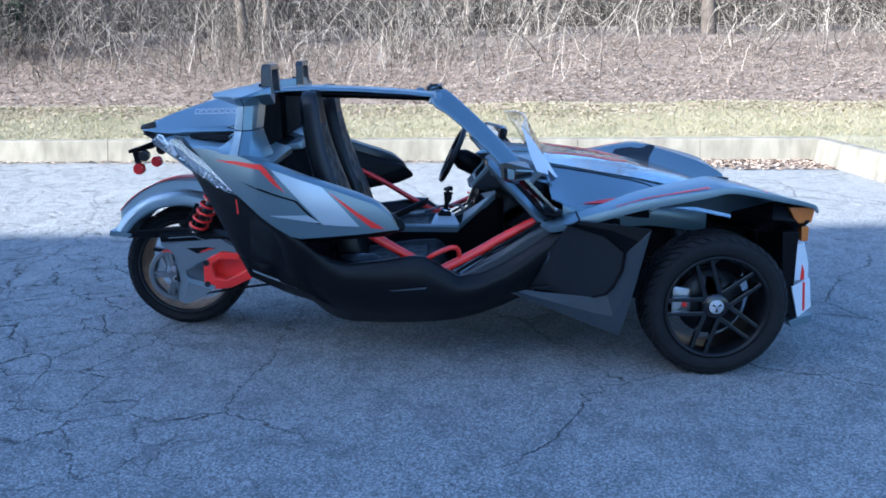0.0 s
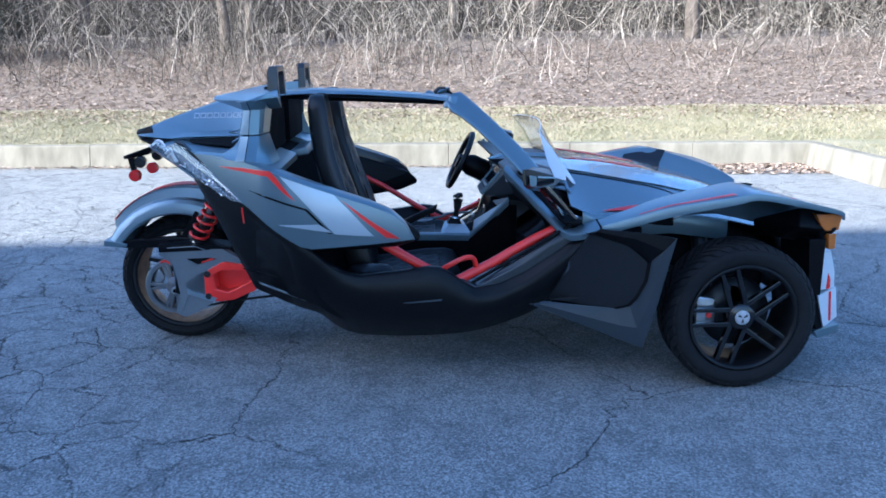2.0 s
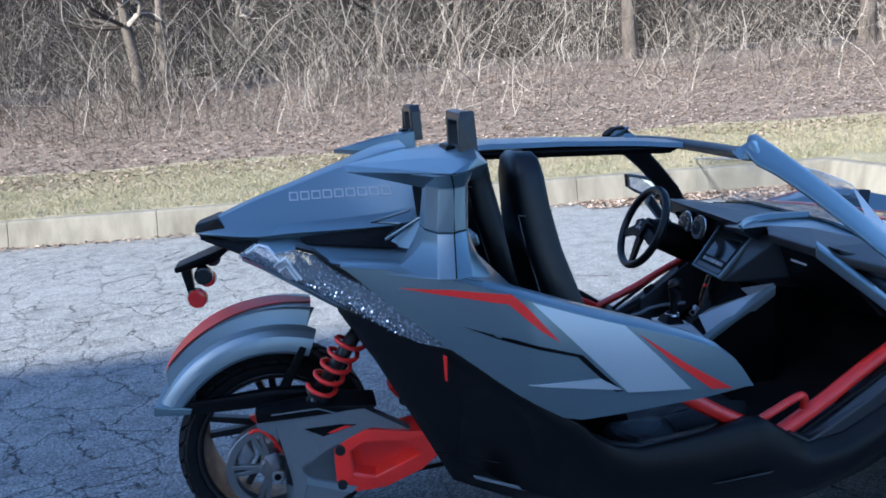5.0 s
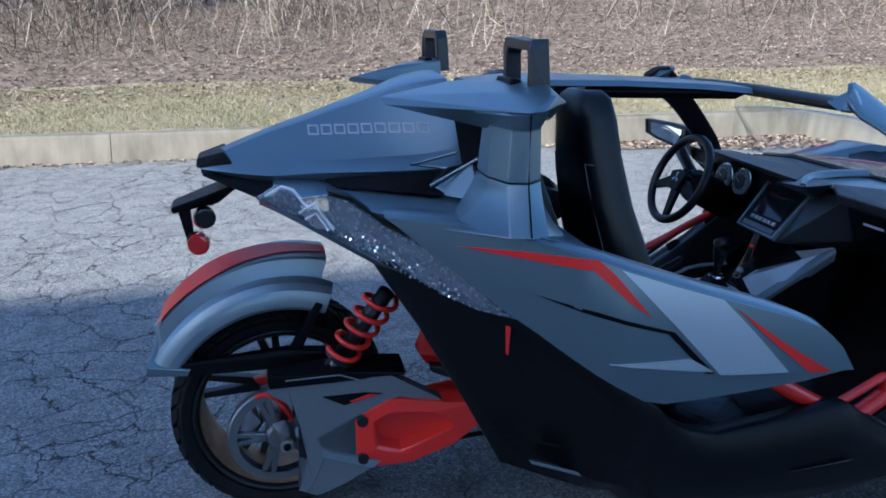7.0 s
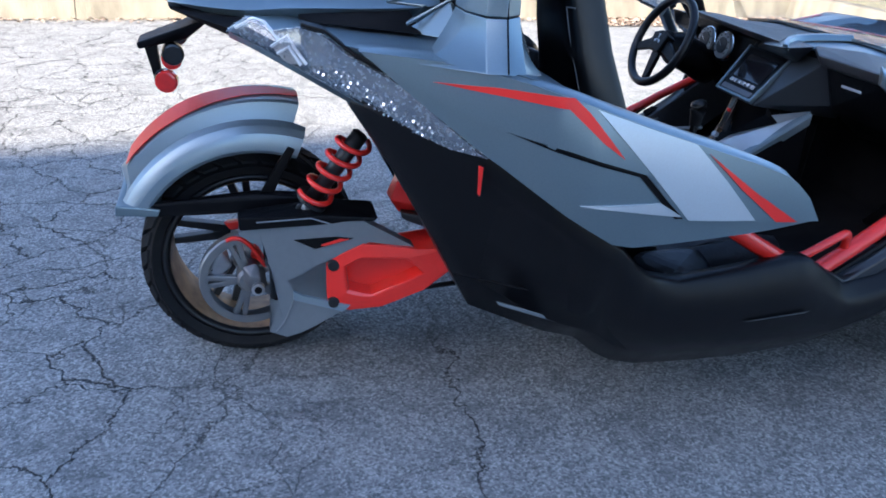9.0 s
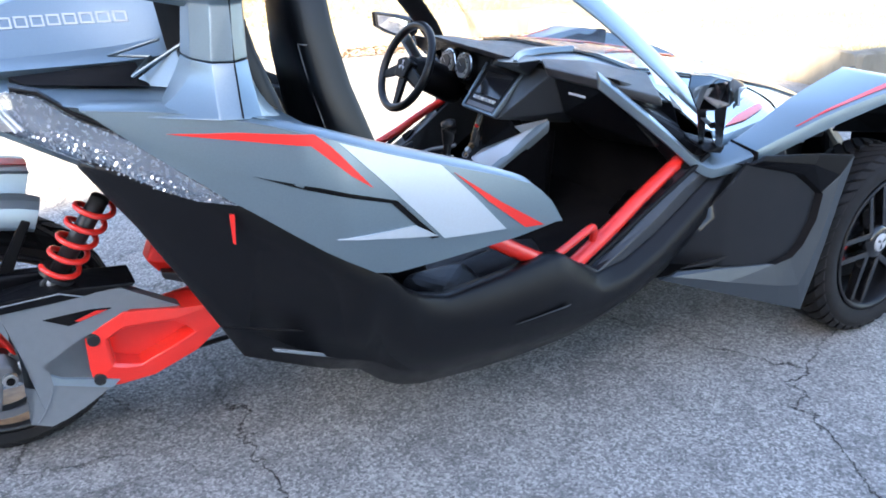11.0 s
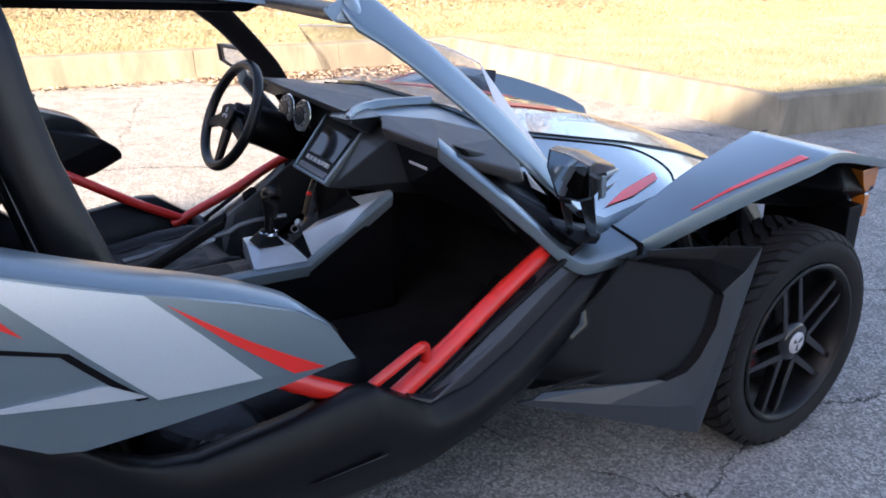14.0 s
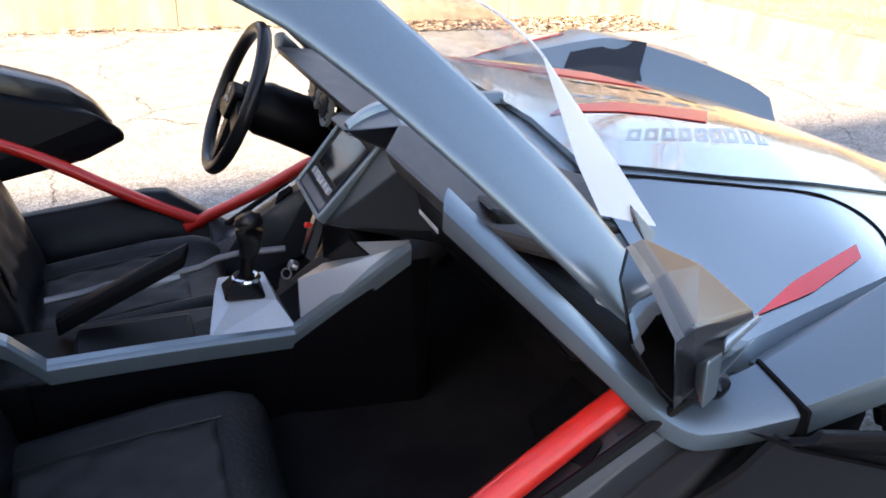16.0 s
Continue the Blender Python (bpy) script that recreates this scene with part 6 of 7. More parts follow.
    part("front_shock", s(pipe([(2.62, -0.62, 0.30), (2.60, -0.44, 0.72)], 0.03, 12, 0)), "black_metal", car)
    part("front_spring", s(pipe([(2.615, -0.58, 0.38), (2.605, -0.47, 0.65)], 0.038, 12, 0)), "black_metal", car, "dark front spring")
    part("wing_stay", s(hull([(2.20, -0.80, 0.745), (2.36, -0.84, 0.80), (2.33, -0.80, 0.82), (2.34, -0.86, 0.79), (2.36, -0.86, 0.735), (2.28, -0.82, 0.735)], 0.004)), "black_plastic", car)
    part("wing_stay", s(pipe([(2.3, -0.62, 0.70), (2.36, -0.80, 0.755), (2.44, -0.80, 0.80)], 0.012, 8, 1)), "aluminium", car)

    # side fin ahead of the door opening
    def fin_y(x, z):
        return bend([(1.70, -0.80), (1.86, -0.855), (2.05, -0.925), (2.20, -0.968), (2.34, -0.99)], x)
    outer = [(1.735, 0.378), (1.95, 0.306), (2.13, 0.244), (2.215, 0.215), (2.245, 0.32), (2.27, 0.42), (2.30, 0.56), (2.335, 0.712), (2.20, 0.732), (2.02, 0.742)]
    inner = [(1.80, 0.398), (1.95, 0.392), (2.10, 0.388), (2.155, 0.405), (2.185, 0.44), (2.222, 0.52), (2.228, 0.56), (2.232, 0.603), (2.15, 0.672), (1.99, 0.715)]
    rows = [[(x, fin_y(x, z), z), ((x + u) / 2, fin_y((x + u) / 2, z) - 0.006, (z + w) / 2), (u, fin_y(u, w) + 0.008, w)] for (x, z), (u, w) in zip(outer, inner)]
    fin = part("side_fin", s(bevel(thicken(loft(rows[:8], closed=False, caps=False), 0.014), 0.003, 2, 40)), "fin_grey", car, "dark grey angular side fin")
    # upper strip coloured black, painting in that it catches less light
    part("fin_top", s(bevel(thicken(loft(rows[7:], closed=False, caps=False), 0.014), 0.003, 2, 40)), "black_plastic", fin, "upper edge of the fin, blackened for its less lit facing")
    hole = [(1.99, 0.715), (2.15, 0.672), (2.232, 0.603), (2.222, 0.52), (2.185, 0.44), (2.155, 0.405), (2.10, 0.388)]
    part("fin_edge", s(loft([[(x, fin_y(x, z), z), (x - 0.022, fin_y(x, z) + 0.05, z - 0.004), (x - 0.025, fin_y(x, z) + 0.055, z - 0.004), (x, fin_y(x, z) + 0.012, z + 0.003)] for x, z in hole])), "dark_cavity", fin, "black inner edge")
    part("fin_panel", s(sheet([(1.79, 0.392), (1.95, 0.388), (2.10, 0.385), (2.157, 0.402), (2.188, 0.438), (2.224, 0.52), (2.232, 0.605), (2.15, 0.675), (1.99, 0.718), (1.92, 0.60), (1.84, 0.47)], lambda x, z: fin_y(x, z) + 0.020 + 0.05 * max(0.0, 2.05 - x) + 0.45 * max(0.0, 1.95 - x), 0.0, 0.01, 3)), "satin_black", fin, "black recessed panel")
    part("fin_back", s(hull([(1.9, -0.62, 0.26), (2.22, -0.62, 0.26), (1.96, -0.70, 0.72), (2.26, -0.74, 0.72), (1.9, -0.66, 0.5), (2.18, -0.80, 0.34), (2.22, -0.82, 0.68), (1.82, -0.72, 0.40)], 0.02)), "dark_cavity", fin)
    part("fin_vent", s(hull([(1.80, -0.828, 0.404), (1.90, -0.858, 0.404), (1.96, -0.878, 0.428), (1.92, -0.85, 0.42), (1.86, -0.83, 0.412), (1.9, -0.82, 0.402)], 0.001)), "satin_black", fin)
nose = part("front_nose", hull([(3.0, -0.42, 0.62), (3.0, 0.42, 0.62), (3.30, -0.30, 0.50), (3.30, 0.30, 0.50), (3.32, -0.25, 0.30), (3.32, 0.25, 0.30), (3.05, -0.45, 0.28), (3.05, 0.45, 0.28), (3.2, -0.5, 0.35), (3.2, 0.5, 0.35)], 0.02), "black_plastic", car, "black front grille nose")

# ---- windscreen frame and roof ----
def blade(far=False):
    """A flat, tapering windscreen pillar with a broad top and a pointed foot."""
    secs = []
    across = Vector((0.45, 0.62, 0.42)).normalized()
    thick = Vector((-0.3, -0.35, 0.85)).normalized() * 0.012
    for k in range(33):
        f = k / 32
        c = Vector((1.385 + 0.44 * f - (0.022 if far else 0.0), -0.655 - 0.215 * f, 1.275 - 0.43 * f + 0.018 * math.sin(math.pi * f)))
        hi = bend([(0.0, 0.06), (0.03, 0.092), (0.1, 0.096), (0.7, 0.092), (0.88, 0.075), (1.0, 0.012)], f)
        lo = bend([(0.0, -0.015), (0.05, -0.042), (0.10, -0.034), (0.15, -0.026), (0.3, -0.020), (0.8, -0.016), (1.0, 0.004)], f)
        if far:
            hi, lo = hi - 0.026, lo - 0.045 * max(0.0, 0.35 - f)
        sec = []
        for a in range(14):
            t = 2 * math.pi * a / 14
            u, h = math.cos(t), math.sin(t)
            sec.append(c + across * (0.5 * (hi + lo) + 0.5 * (hi - lo) * math.copysign(abs(u) ** 0.6, u)) + thick * math.copysign(abs(h) ** 0.8, h) * (1.0 if h > 0 else 0.7))
        secs.append(sec)
    return loft(secs)


def blade_cap():
    return hull([(1.36, -0.665, 1.245), (1.365, -0.60, 1.265), (1.395, -0.66, 1.30), (1.44, -0.62, 1.295), (1.44, -0.67, 1.235), (1.41, -0.68, 1.25)], 0.006)


# mirror line for the far pillar, shifted to fit the camera's view
PILLAR_MID = -0.17
for side in (0, 1):
    def s(bm):
        return flip(bm, PILLAR_MID) if side else bm
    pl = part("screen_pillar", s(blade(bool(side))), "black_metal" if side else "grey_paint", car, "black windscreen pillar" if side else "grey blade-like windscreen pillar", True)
    part("pillar_cap", s(blade_cap()), "grey_paint", pl)
    part("pillar_foot", s(hull([(1.752, -0.775, 0.93), (1.795, -0.80, 0.878), (1.765, -0.782, 0.895), (1.79, -0.755, 0.905), (1.77, -0.755, 0.925)], 0.002)), "silver_paint", pl, "pale pointed pillar bracket")

# a T-shaped roof spine that meets the header over the screen
spine = []
for x, z, yr, yl in ((0.58, 1.292, -0.24, 0.06), (0.75, 1.300, -0.24, 0.06), (1.0, 1.290, -0.23, 0.05), (1.25, 1.272, -0.22, 0.05), (1.42, 1.254, -0.24, 0.07)):
    spine.append([(x, yr, z - 0.006), (x, yr + 0.01, z + 0.010), (x, (yr + yl) / 2, z + 0.014), (x, yl - 0.01, z + 0.010), (x, yl, z - 0.006)])
roof = part("roof_spine", loft(spine, width=0.003), "grey_paint", car, "grey T-shaped roof spine over the seats")
part("spine_lining", hull([(0.60, -0.22, 1.284), (0.60, 0.04, 1.284), (1.40, -0.22, 1.248), (1.40, 0.05, 1.248), (0.62, -0.19, 1.264), (0.62, 0.01, 1.264), (1.38, -0.19, 1.230), (1.38, 0.02, 1.230), (1.0, -0.21, 1.284), (1.0, 0.03, 1.284), (1.0, -0.18, 1.262), (1.0, 0.0, 1.262)], 0.004), "black_plastic", roof, "black spine lining")
part("spine_knob", hull([(1.29, -0.02, 1.275), (1.35, -0.02, 1.27), (1.29, 0.02, 1.275), (1.35, 0.02, 1.27), (1.305, 0.0, 1.294), (1.33, 0.0, 1.290)], 0.005), "grey_paint", roof)
part("header_bar", pipe([(1.392, -0.625, 1.262), (1.405, -0.56, 1.258), (1.425, -0.40, 1.256), (1.435, -0.12, 1.256), (1.42, 0.15, 1.252), (1.375, 0.34, 1.240)], 0.026, 12, 2, 0.7), "black_metal", roof, "black header bar over the windscreen", True)

# low clear wind deflector with folded ends
gl = []
for k in range(17):
    f = k / 16
    y = -0.52 + 1.0 * f
    bow = 1 - (2 * f - 1) ** 2
    top_z = 1.124 + 0.022 * bow
    gl.append([(1.925 + 0.045 * bow, y * 1.06, 0.935 + 0.03 * bow), (1.875 + 0.05 * bow, y * 1.03, 0.5 * (0.95 + top_z)), (1.812 + 0.06 * bow, y, top_z)])
screen = part("wind_deflector", thicken(loft(gl, closed=False, caps=False), 0.004), "clear_acrylic", car, "low clear wind deflector", True)
screen.visible_shadow = False
part("deflector_edge", pipe([Vector(g[2]) for g in gl], 0.0022, 6, 0), "edge_acrylic", screen)
for sgn in (1, -1):
    mid_y = -0.02
    pts = [(1.810, -0.519, 1.126), (1.845, -0.575, 0.99), (1.875, -0.60, 0.92), (1.975, -0.590, 0.886), (1.925, -0.562, 0.965)]
    bm = hull([(x, y, z) for x, y, z in pts] + [(x + 0.004, y + 0.004, z) for x, y, z in pts], 0)
    end = part("deflector_end", bm if sgn > 0 else flip(bm, mid_y), "edge_acrylic" if sgn > 0 else "clear_acrylic", screen, "folded end of the deflector, whitened on the near side for glare")
    bm = hull([(1.93, -0.60, 0.90), (1.955, -0.565, 0.905), (1.97, -0.60, 0.88), (1.94, -0.63, 0.87), (1.93, -0.585, 0.925)], 0.002)
    part("deflector_clip", bm if sgn > 0 else flip(bm, mid_y), "black_gloss", screen, "black deflector clip")

# ---- mirrors ----
MIRROR_FACE = [(1.761, -0.847, 0.995), (1.716, -0.950, 1.012), (1.676, -1.044, 1.018), (1.682, -1.046, 0.960), (1.705, -0.995, 0.938), (1.750, -0.890, 0.912), (1.756, -0.848, 0.962)]
MIRROR_BACK = [(1.800, -0.850, 0.985), (1.792, -0.915, 1.003), (1.800, -0.985, 0.988), (1.806, -0.986, 0.975)]
for side in (0, 1):
    def s(bm):
        return turn(flip(bm, -0.03), Matrix.Translation((0.07, 0.07, -0.013))) if side else bm
    ahead = Vector((0.905, 0.40, 0.12)).normalized()
    mid_face = sum((Vector(p) for p in MIRROR_FACE), Vector()) / len(MIRROR_FACE)
    rim = [mid_face + (Vector(p) - mid_face) * 1.07 - ahead * 0.004 for p in MIRROR_FACE]
    body = hull(rim + [Vector(p) + ahead * 0.02 for p in rim] + MIRROR_BACK + [(1.79, -0.86, 0.935), (1.765, -0.945, 0.940), (1.812, -0.968, 0.957)], 0.005, 3)
    mi = part("wing_mirror", s(body), "satin_black", car, "black angular wing mirror")
    bm = bmesh.new()
    shrink = 0.8 if side else 1.0
    bm.faces.new([bm.verts.new(mid_face + (Vector(p) - mid_face) * shrink - ahead * 0.007) for p in MIRROR_FACE])
    part("mirror_glass", s(thicken(bm, 0.002)), "mirror_glass", mi, "mirror glass")
    part("mirror_rim", s(loft([[Vector(p) - ahead * 0.010, Vector(p) + ahead * 0.004, q + ahead * 0.004, q - ahead * 0.008] for p, q in list(zip(MIRROR_FACE, rim)) + [(MIRROR_FACE[0], rim[0])]], caps=False)), "black_gloss", mi)
    part("mirror_tip", s(hull([(1.690, -1.062, 1.002), (1.693, -1.062, 0.953), (1.725, -1.040, 0.992), (1.725, -1.042, 0.948), (1.70, -1.03, 0.975)], 0.004)), "grey_paint", mi, "grey outer mirror shell")
    part("mirror_strip", s(hull([(1.728, -1.036, 0.992), (1.814, -0.982, 0.979), (1.728, -1.037, 0.984), (1.815, -0.983, 0.972), (1.74, -1.02, 0.99), (1.81, -0.974, 0.975)], 0.002)), "fender_paint", mi, "pale strip round the shell")
    part("mirror_lip", s(hull([(1.715, -1.036, 0.946), (1.815, -0.982, 0.954), (1.715, -1.030, 0.938), (1.815, -0.976, 0.946), (1.74, -1.005, 0.945)], 0.002)), "fender_paint", mi, "pale lower lip")
    part("mirror_stalk", s(hull([(1.745, -0.880, 0.925), (1.790, -0.870, 0.925), (1.775, -0.895, 0.920), (1.872, -0.790, 0.775), (1.895, -0.780, 0.775), (1.885, -0.800, 0.770)], 0.003)), "black_gloss", mi, "black mirror bracket")
    part("mirror_stalk", s(hull([(1.735, -0.950, 0.940), (1.790, -0.940, 0.940), (1.765, -0.970, 0.942), (1.915, -0.815, 0.765), (1.95, -0.805, 0.765), (1.935, -0.825, 0.762)], 0.003)), "black_gloss", mi, "black mirror bracket")
    part("stalk_web", s(hull([(1.815, -0.862, 0.862), (1.850, -0.890, 0.858), (1.825, -0.870, 0.840), (1.860, -0.880, 0.840)], 0.002)), "black_plastic", mi)
    part("mirror_foot", s(hull([(1.85, -0.745, 0.805), (1.975, -0.755, 0.766), (1.97, -0.81, 0.757), (1.88, -0.815, 0.752), (1.845, -0.775, 0.79), (1.86, -0.745, 0.78), (1.96, -0.755, 0.74), (1.95, -0.81, 0.735)], 0.006)), "black_plastic", mi, "black mirror foot")
    part("foot_bolt", s(disc(0.012, 0.01, (1.935, -0.80, 0.772), (0.2, -0.2, 1), 8, 0.002)), "chrome", mi)

# ---- red frame tubes ----
for side in (0, 1):
    def s(bm):
        return flip(bm) if side else bm
    tb = part("frame_tube", s(pipe([(1.37, -0.792, 0.468), (1.43, -0.787, 0.498), (1.58, -0.765, 0.565), (1.70, -0.75, 0.632), (1.862, -0.730, 0.708)], 0.016 if side else 0.0215, 16, 2)), "red_paint", car, "glossy red frame tube", True)
    part("rear_tube", s(pipe([(0.92, -0.80, 0.76), (1.06, -0.81, 0.688), (1.25, -0.805, 0.565), (1.42, -0.79, 0.478)], 0.016 if side else 0.0215, 16, 2)), "red_paint", tb, "", True)
    if not side:
        part("tube_handle", s(pipe([(1.31, -0.80, 0.525), (1.38, -0.815, 0.57), (1.45, -0.812, 0.602), (1.49, -0.79, 0.595), (1.50, -0.775, 0.545)], 0.0115, 12, 2)), "red_paint", tb, "", True)

# ---- cabin ----
SEAT = [(1.055, 0.40, 0.205, 0.13), (1.035, 0.52, 0.215, 0.14), (0.992, 0.68, 0.205, 0.135), (0.945, 0.80, 0.190, 0.125), (0.908, 0.90, 0.176, 0.110), (0.866, 1.03, 0.146, 0.100), (0.840, 1.15, 0.120, 0.090), (0.828, 1.235, 0.107, 0.083), (0.812, 1.285, 0.088, 0.060), (0.795, 1.302, 0.05, 0.030)]


def seat_front(y, z):
    """How far forward the backrest's face stands at a height."""
    x, hw, th = (bend([(r[1], r[k]) for r in SEAT], z) for k in (0, 2, 3))
    c = min(0.999, (abs(y) / hw) ** (1 / 0.55))
    return x - th * 0.5 + th * 0.5 * (1 - c * c) ** 0.3 + 0.035 * c * c - 0.02 * (1 - c)


def seat(yc, name):
    """A bucket seat with side bolsters, a suede middle and stitched seams."""
    secs = []
    for x, z, hw, th in SEAT:
        sec = []
        for k in range(24):
            a = 2 * math.pi * k / 24
            c, sn = math.cos(a), math.sin(a)
            y = hw * math.copysign(abs(c) ** 0.55, c)
            d = th * 0.5 * math.copysign(abs(sn) ** 0.6, sn)
            if sn > 0:
                d += 0.035 * (abs(c) ** 2) - 0.02 * (1 - abs(c))
            sec.append((x - th * 0.5 + d, yc + y, z))
        secs.append(sec)
    st = part(name, loft(secs), "leather", car, "black leather bucket seat with grey stitching", True)
    panel = []
    for a in range(41):
        z = 0.56 + 0.58 * a / 40
        hw = bend([(0.56, 0.150), (0.80, 0.136), (1.02, 0.110), (1.14, 0.088)], z)
        row = []
        for b in range(21):
            y = hw * (b / 10 - 1)
            u, w = z / 0.062 + y / 0.045, z / 0.062 - y / 0.045
            puff = 0.011 * math.sqrt(abs(math.sin(math.pi * u / 2) * math.sin(math.pi * w / 2)))
            row.append((seat_front(y, z) + 0.001 + puff, yc + y, z))
        panel.append(row)
    part("back_panel", thicken(loft(panel, closed=False, caps=False), 0.004), "suede", st, "dark quilted middle", True)
    cs = []
    for x, z, hw in ((0.95, 0.40, 0.19), (1.0, 0.46, 0.21), (1.12, 0.475, 0.215), (1.28, 0.495, 0.215), (1.38, 0.50, 0.205), (1.42, 0.49, 0.195), (1.437, 0.465, 0.188), (1.445, 0.43, 0.18)):
        sec = []
        for y, dz in ((-1, -0.16), (-1.0, -0.05), (-0.98, -0.015), (-0.92, 0.012), (-0.8, 0.02), (-0.7, 0.012), (-0.6, -0.006), (0, -0.012), (0.6, -0.006), (0.7, 0.012), (0.8, 0.02), (0.92, 0.012), (0.98, -0.015), (1.0, -0.05), (1, -0.16)):
            sec.append((x, yc + hw * y, z + dz))
        cs.append(sec)
    part("cushion", loft(cs, closed=True, caps=True), "cushion_cloth", st, "", True)
    cp = []
    for a in range(25):
        x = 1.04 + 0.31 * a / 24
        row = []
        for b in range(19):
            y = 0.125 * (b / 9 - 1)
            u, w = x / 0.062 + y / 0.045, x / 0.062 - y / 0.045
            puff = 0.010 * math.sqrt(abs(math.sin(math.pi * u / 2) * math.sin(math.pi * w / 2)))
            row.append((x, yc + y, bend([(1.0, 0.453), (1.12, 0.466), (1.28, 0.486), (1.38, 0.491)], x) + 0.004 * abs(y) / 0.125 + puff))
        cp.append(row)
    part("cushion_panel", thicken(loft(cp, closed=False, caps=False), 0.006), "suede", st, "dark quilted middle", True)
    for sg in (-1, 1):
        part("seam", pipe([(seat_front(sg * w, z) + 0.001, yc + sg * w, z) for w, z in ((0.153, 0.62), (0.144, 0.76), (0.132, 0.90), (0.115, 1.02), (0.094, 1.12))], 0.002, 6, 1), "stitch", st)
        part("seam", pipe([(seat_front(sg * w, z) + 0.001, yc + sg * w, z) for w, z in ((0.094, 1.12), (0.102, 1.13), (0.110, 1.135), (0.116, 1.14))], 0.002, 6, 1), "stitch", st)
        part("cushion_seam", pipe([(1.0, yc + sg * 0.138, 0.462), (1.2, yc + sg * 0.138, 0.487), (1.36, yc + sg * 0.13, 0.503)], 0.002, 6, 1), "leather", st)
    def rear(z, deg):
        x, hw, th = (bend([(r[1], r[k]) for r in SEAT], z) for k in (0, 2, 3))
        c, sn = math.cos(radians(deg)), math.sin(radians(deg))
        return (x - th * 0.5 - th * 0.505 * abs(sn) ** 0.6, yc + 1.005 * hw * math.copysign(abs(c) ** 0.55, c), z)
    for base, step in ((180, 1), (360, -1)):
        part("seam", pipe([rear(z, base + step * 48) for z in (0.66, 0.80, 0.95, 1.08, 1.13)], 0.002, 6, 0), "stitch", st)
        part("seam", pipe([rear(1.13, base + step * d) for d in (20, 34, 48)], 0.002, 6, 0), "stitch", st)
    return st


seat(-0.44, "passenger_seat")
seat(0.27, "driver_seat")
part("bulkhead_trim", hull([(0.62, -0.25, 1.02), (0.62, 0.10, 1.02), (0.70, -0.25, 1.035), (0.70, 0.10, 1.035), (0.71, -0.25, 0.995), (0.71, 0.1, 0.995), (0.62, -0.25, 0.985), (0.62, 0.1, 0.985)], 0.012, 3), "fender_paint", car, "pale trim between the seats")

# dash
dash = part("dashboard", hull([(1.592, 0.295, 0.997), (1.640, -0.16, 0.966), (1.72, 0.32, 0.978), (1.80, -0.03, 0.966), (1.592, 0.295, 0.985), (1.650, -0.14, 0.945), (1.72, 0.32, 0.95), (1.80, 0.0, 0.945), (1.75, 0.20, 0.972)], 0.006), "dash_grey", car, "black dashboard with a hooded gauge pod")
part("dash_face", hull([(1.715, 0.31, 0.955), (1.715, -0.02, 0.955), (1.69, 0.37, 0.82), (1.69, 0.02, 0.82), (1.90, 0.32, 0.93), (1.90, 0.0, 0.93), (1.9, 0.40, 0.7), (1.9, 0.0, 0.7)], 0.01), "black_plastic", dash)
for y in (0.30, 0.185):
    gp = part("gauge", disc(0.052, 0.03, (1.69, y, 0.885), (-1, 0, 0.22), 32, 0.004), "chrome", dash, "round dial with a chrome ring")
    part("dial", disc(0.045, 0.01, (1.672, y, 0.889), (-1, 0, 0.22), 32, 0.001), "dial_face", gp, "pale dial face")
    part("dial_centre", disc(0.028, 0.004, (1.6655, y, 0.8905), (-1, 0, 0.22), 24, 0.001), "dark_print", gp)
    part("needle", hull([(1.662, y - 0.003, 0.89), (1.662, y + 0.003, 0.89), (1.664, y + 0.03, 0.915), (1.66, y, 0.893)], 0), "white_print", gp)
    for k in range(9):
        a = radians(-40 + 260 * k / 8)
        part("tick", disc(0.003, 0.003, (1.6655 + 0.008 * math.sin(a), y + 0.037 * math.cos(a), 0.8905 + 0.037 * math.sin(a)), (-1, 0, 0.22), 6, 0), "dark_print", gp)
HUB = Vector((1.496, 0.306, 0.888))
AX = Vector((-0.90, 0.0, 0.43)).normalized()
sw = part("steering_wheel", ring(0.160, 0.0155, HUB, AX, 56, 12), "leather", car, "black three-spoke steering wheel", True)
ux, uy = Vector((0, 1, 0)), AX.cross(Vector((0, 1, 0)))
uy = uy if uy.z > 0 else -uy
for a in (200, 340, 262):
    d = ux * math.cos(radians(a)) + uy * math.sin(radians(a))
    e = d.cross(AX)
    part("spoke", hull([HUB + d * r + e * w * sg + AX * h for r, w in ((0.03, 0.024), (0.155, 0.013)) for sg in (-1, 1) for h in (-0.012, 0.004)], 0.003), "black_plastic", sw)
part("horn_pad", hull([HUB + ux * a + uy * b + AX * h for a, b in ((-0.05, 0.02), (0.05, 0.02), (0.035, -0.045), (-0.035, -0.045), (0, 0.035)) for h in (-0.02, 0.016)], 0.006), "black_plastic", sw)
for k in range(3):
    a = radians(90 + 120 * k)
    d = ux * math.cos(a) + uy * math.sin(a)
    e = d.cross(AX)
    part("mark", hull([HUB + AX * 0.0175 + d * r + e * w * sg + AX * h for r, w in ((0.003, 0.002), (0.02, 0.006)) for sg in (-1, 1) for h in (-0.001, 0.0005)], 0), "grey_print", sw)
part("column", pipe([HUB - AX * 0.01, HUB - AX * 0.08, HUB - AX * 0.24], (0.045, 0.062, 0.066), 16, 1), "black_plastic", sw, "black column shroud", True)

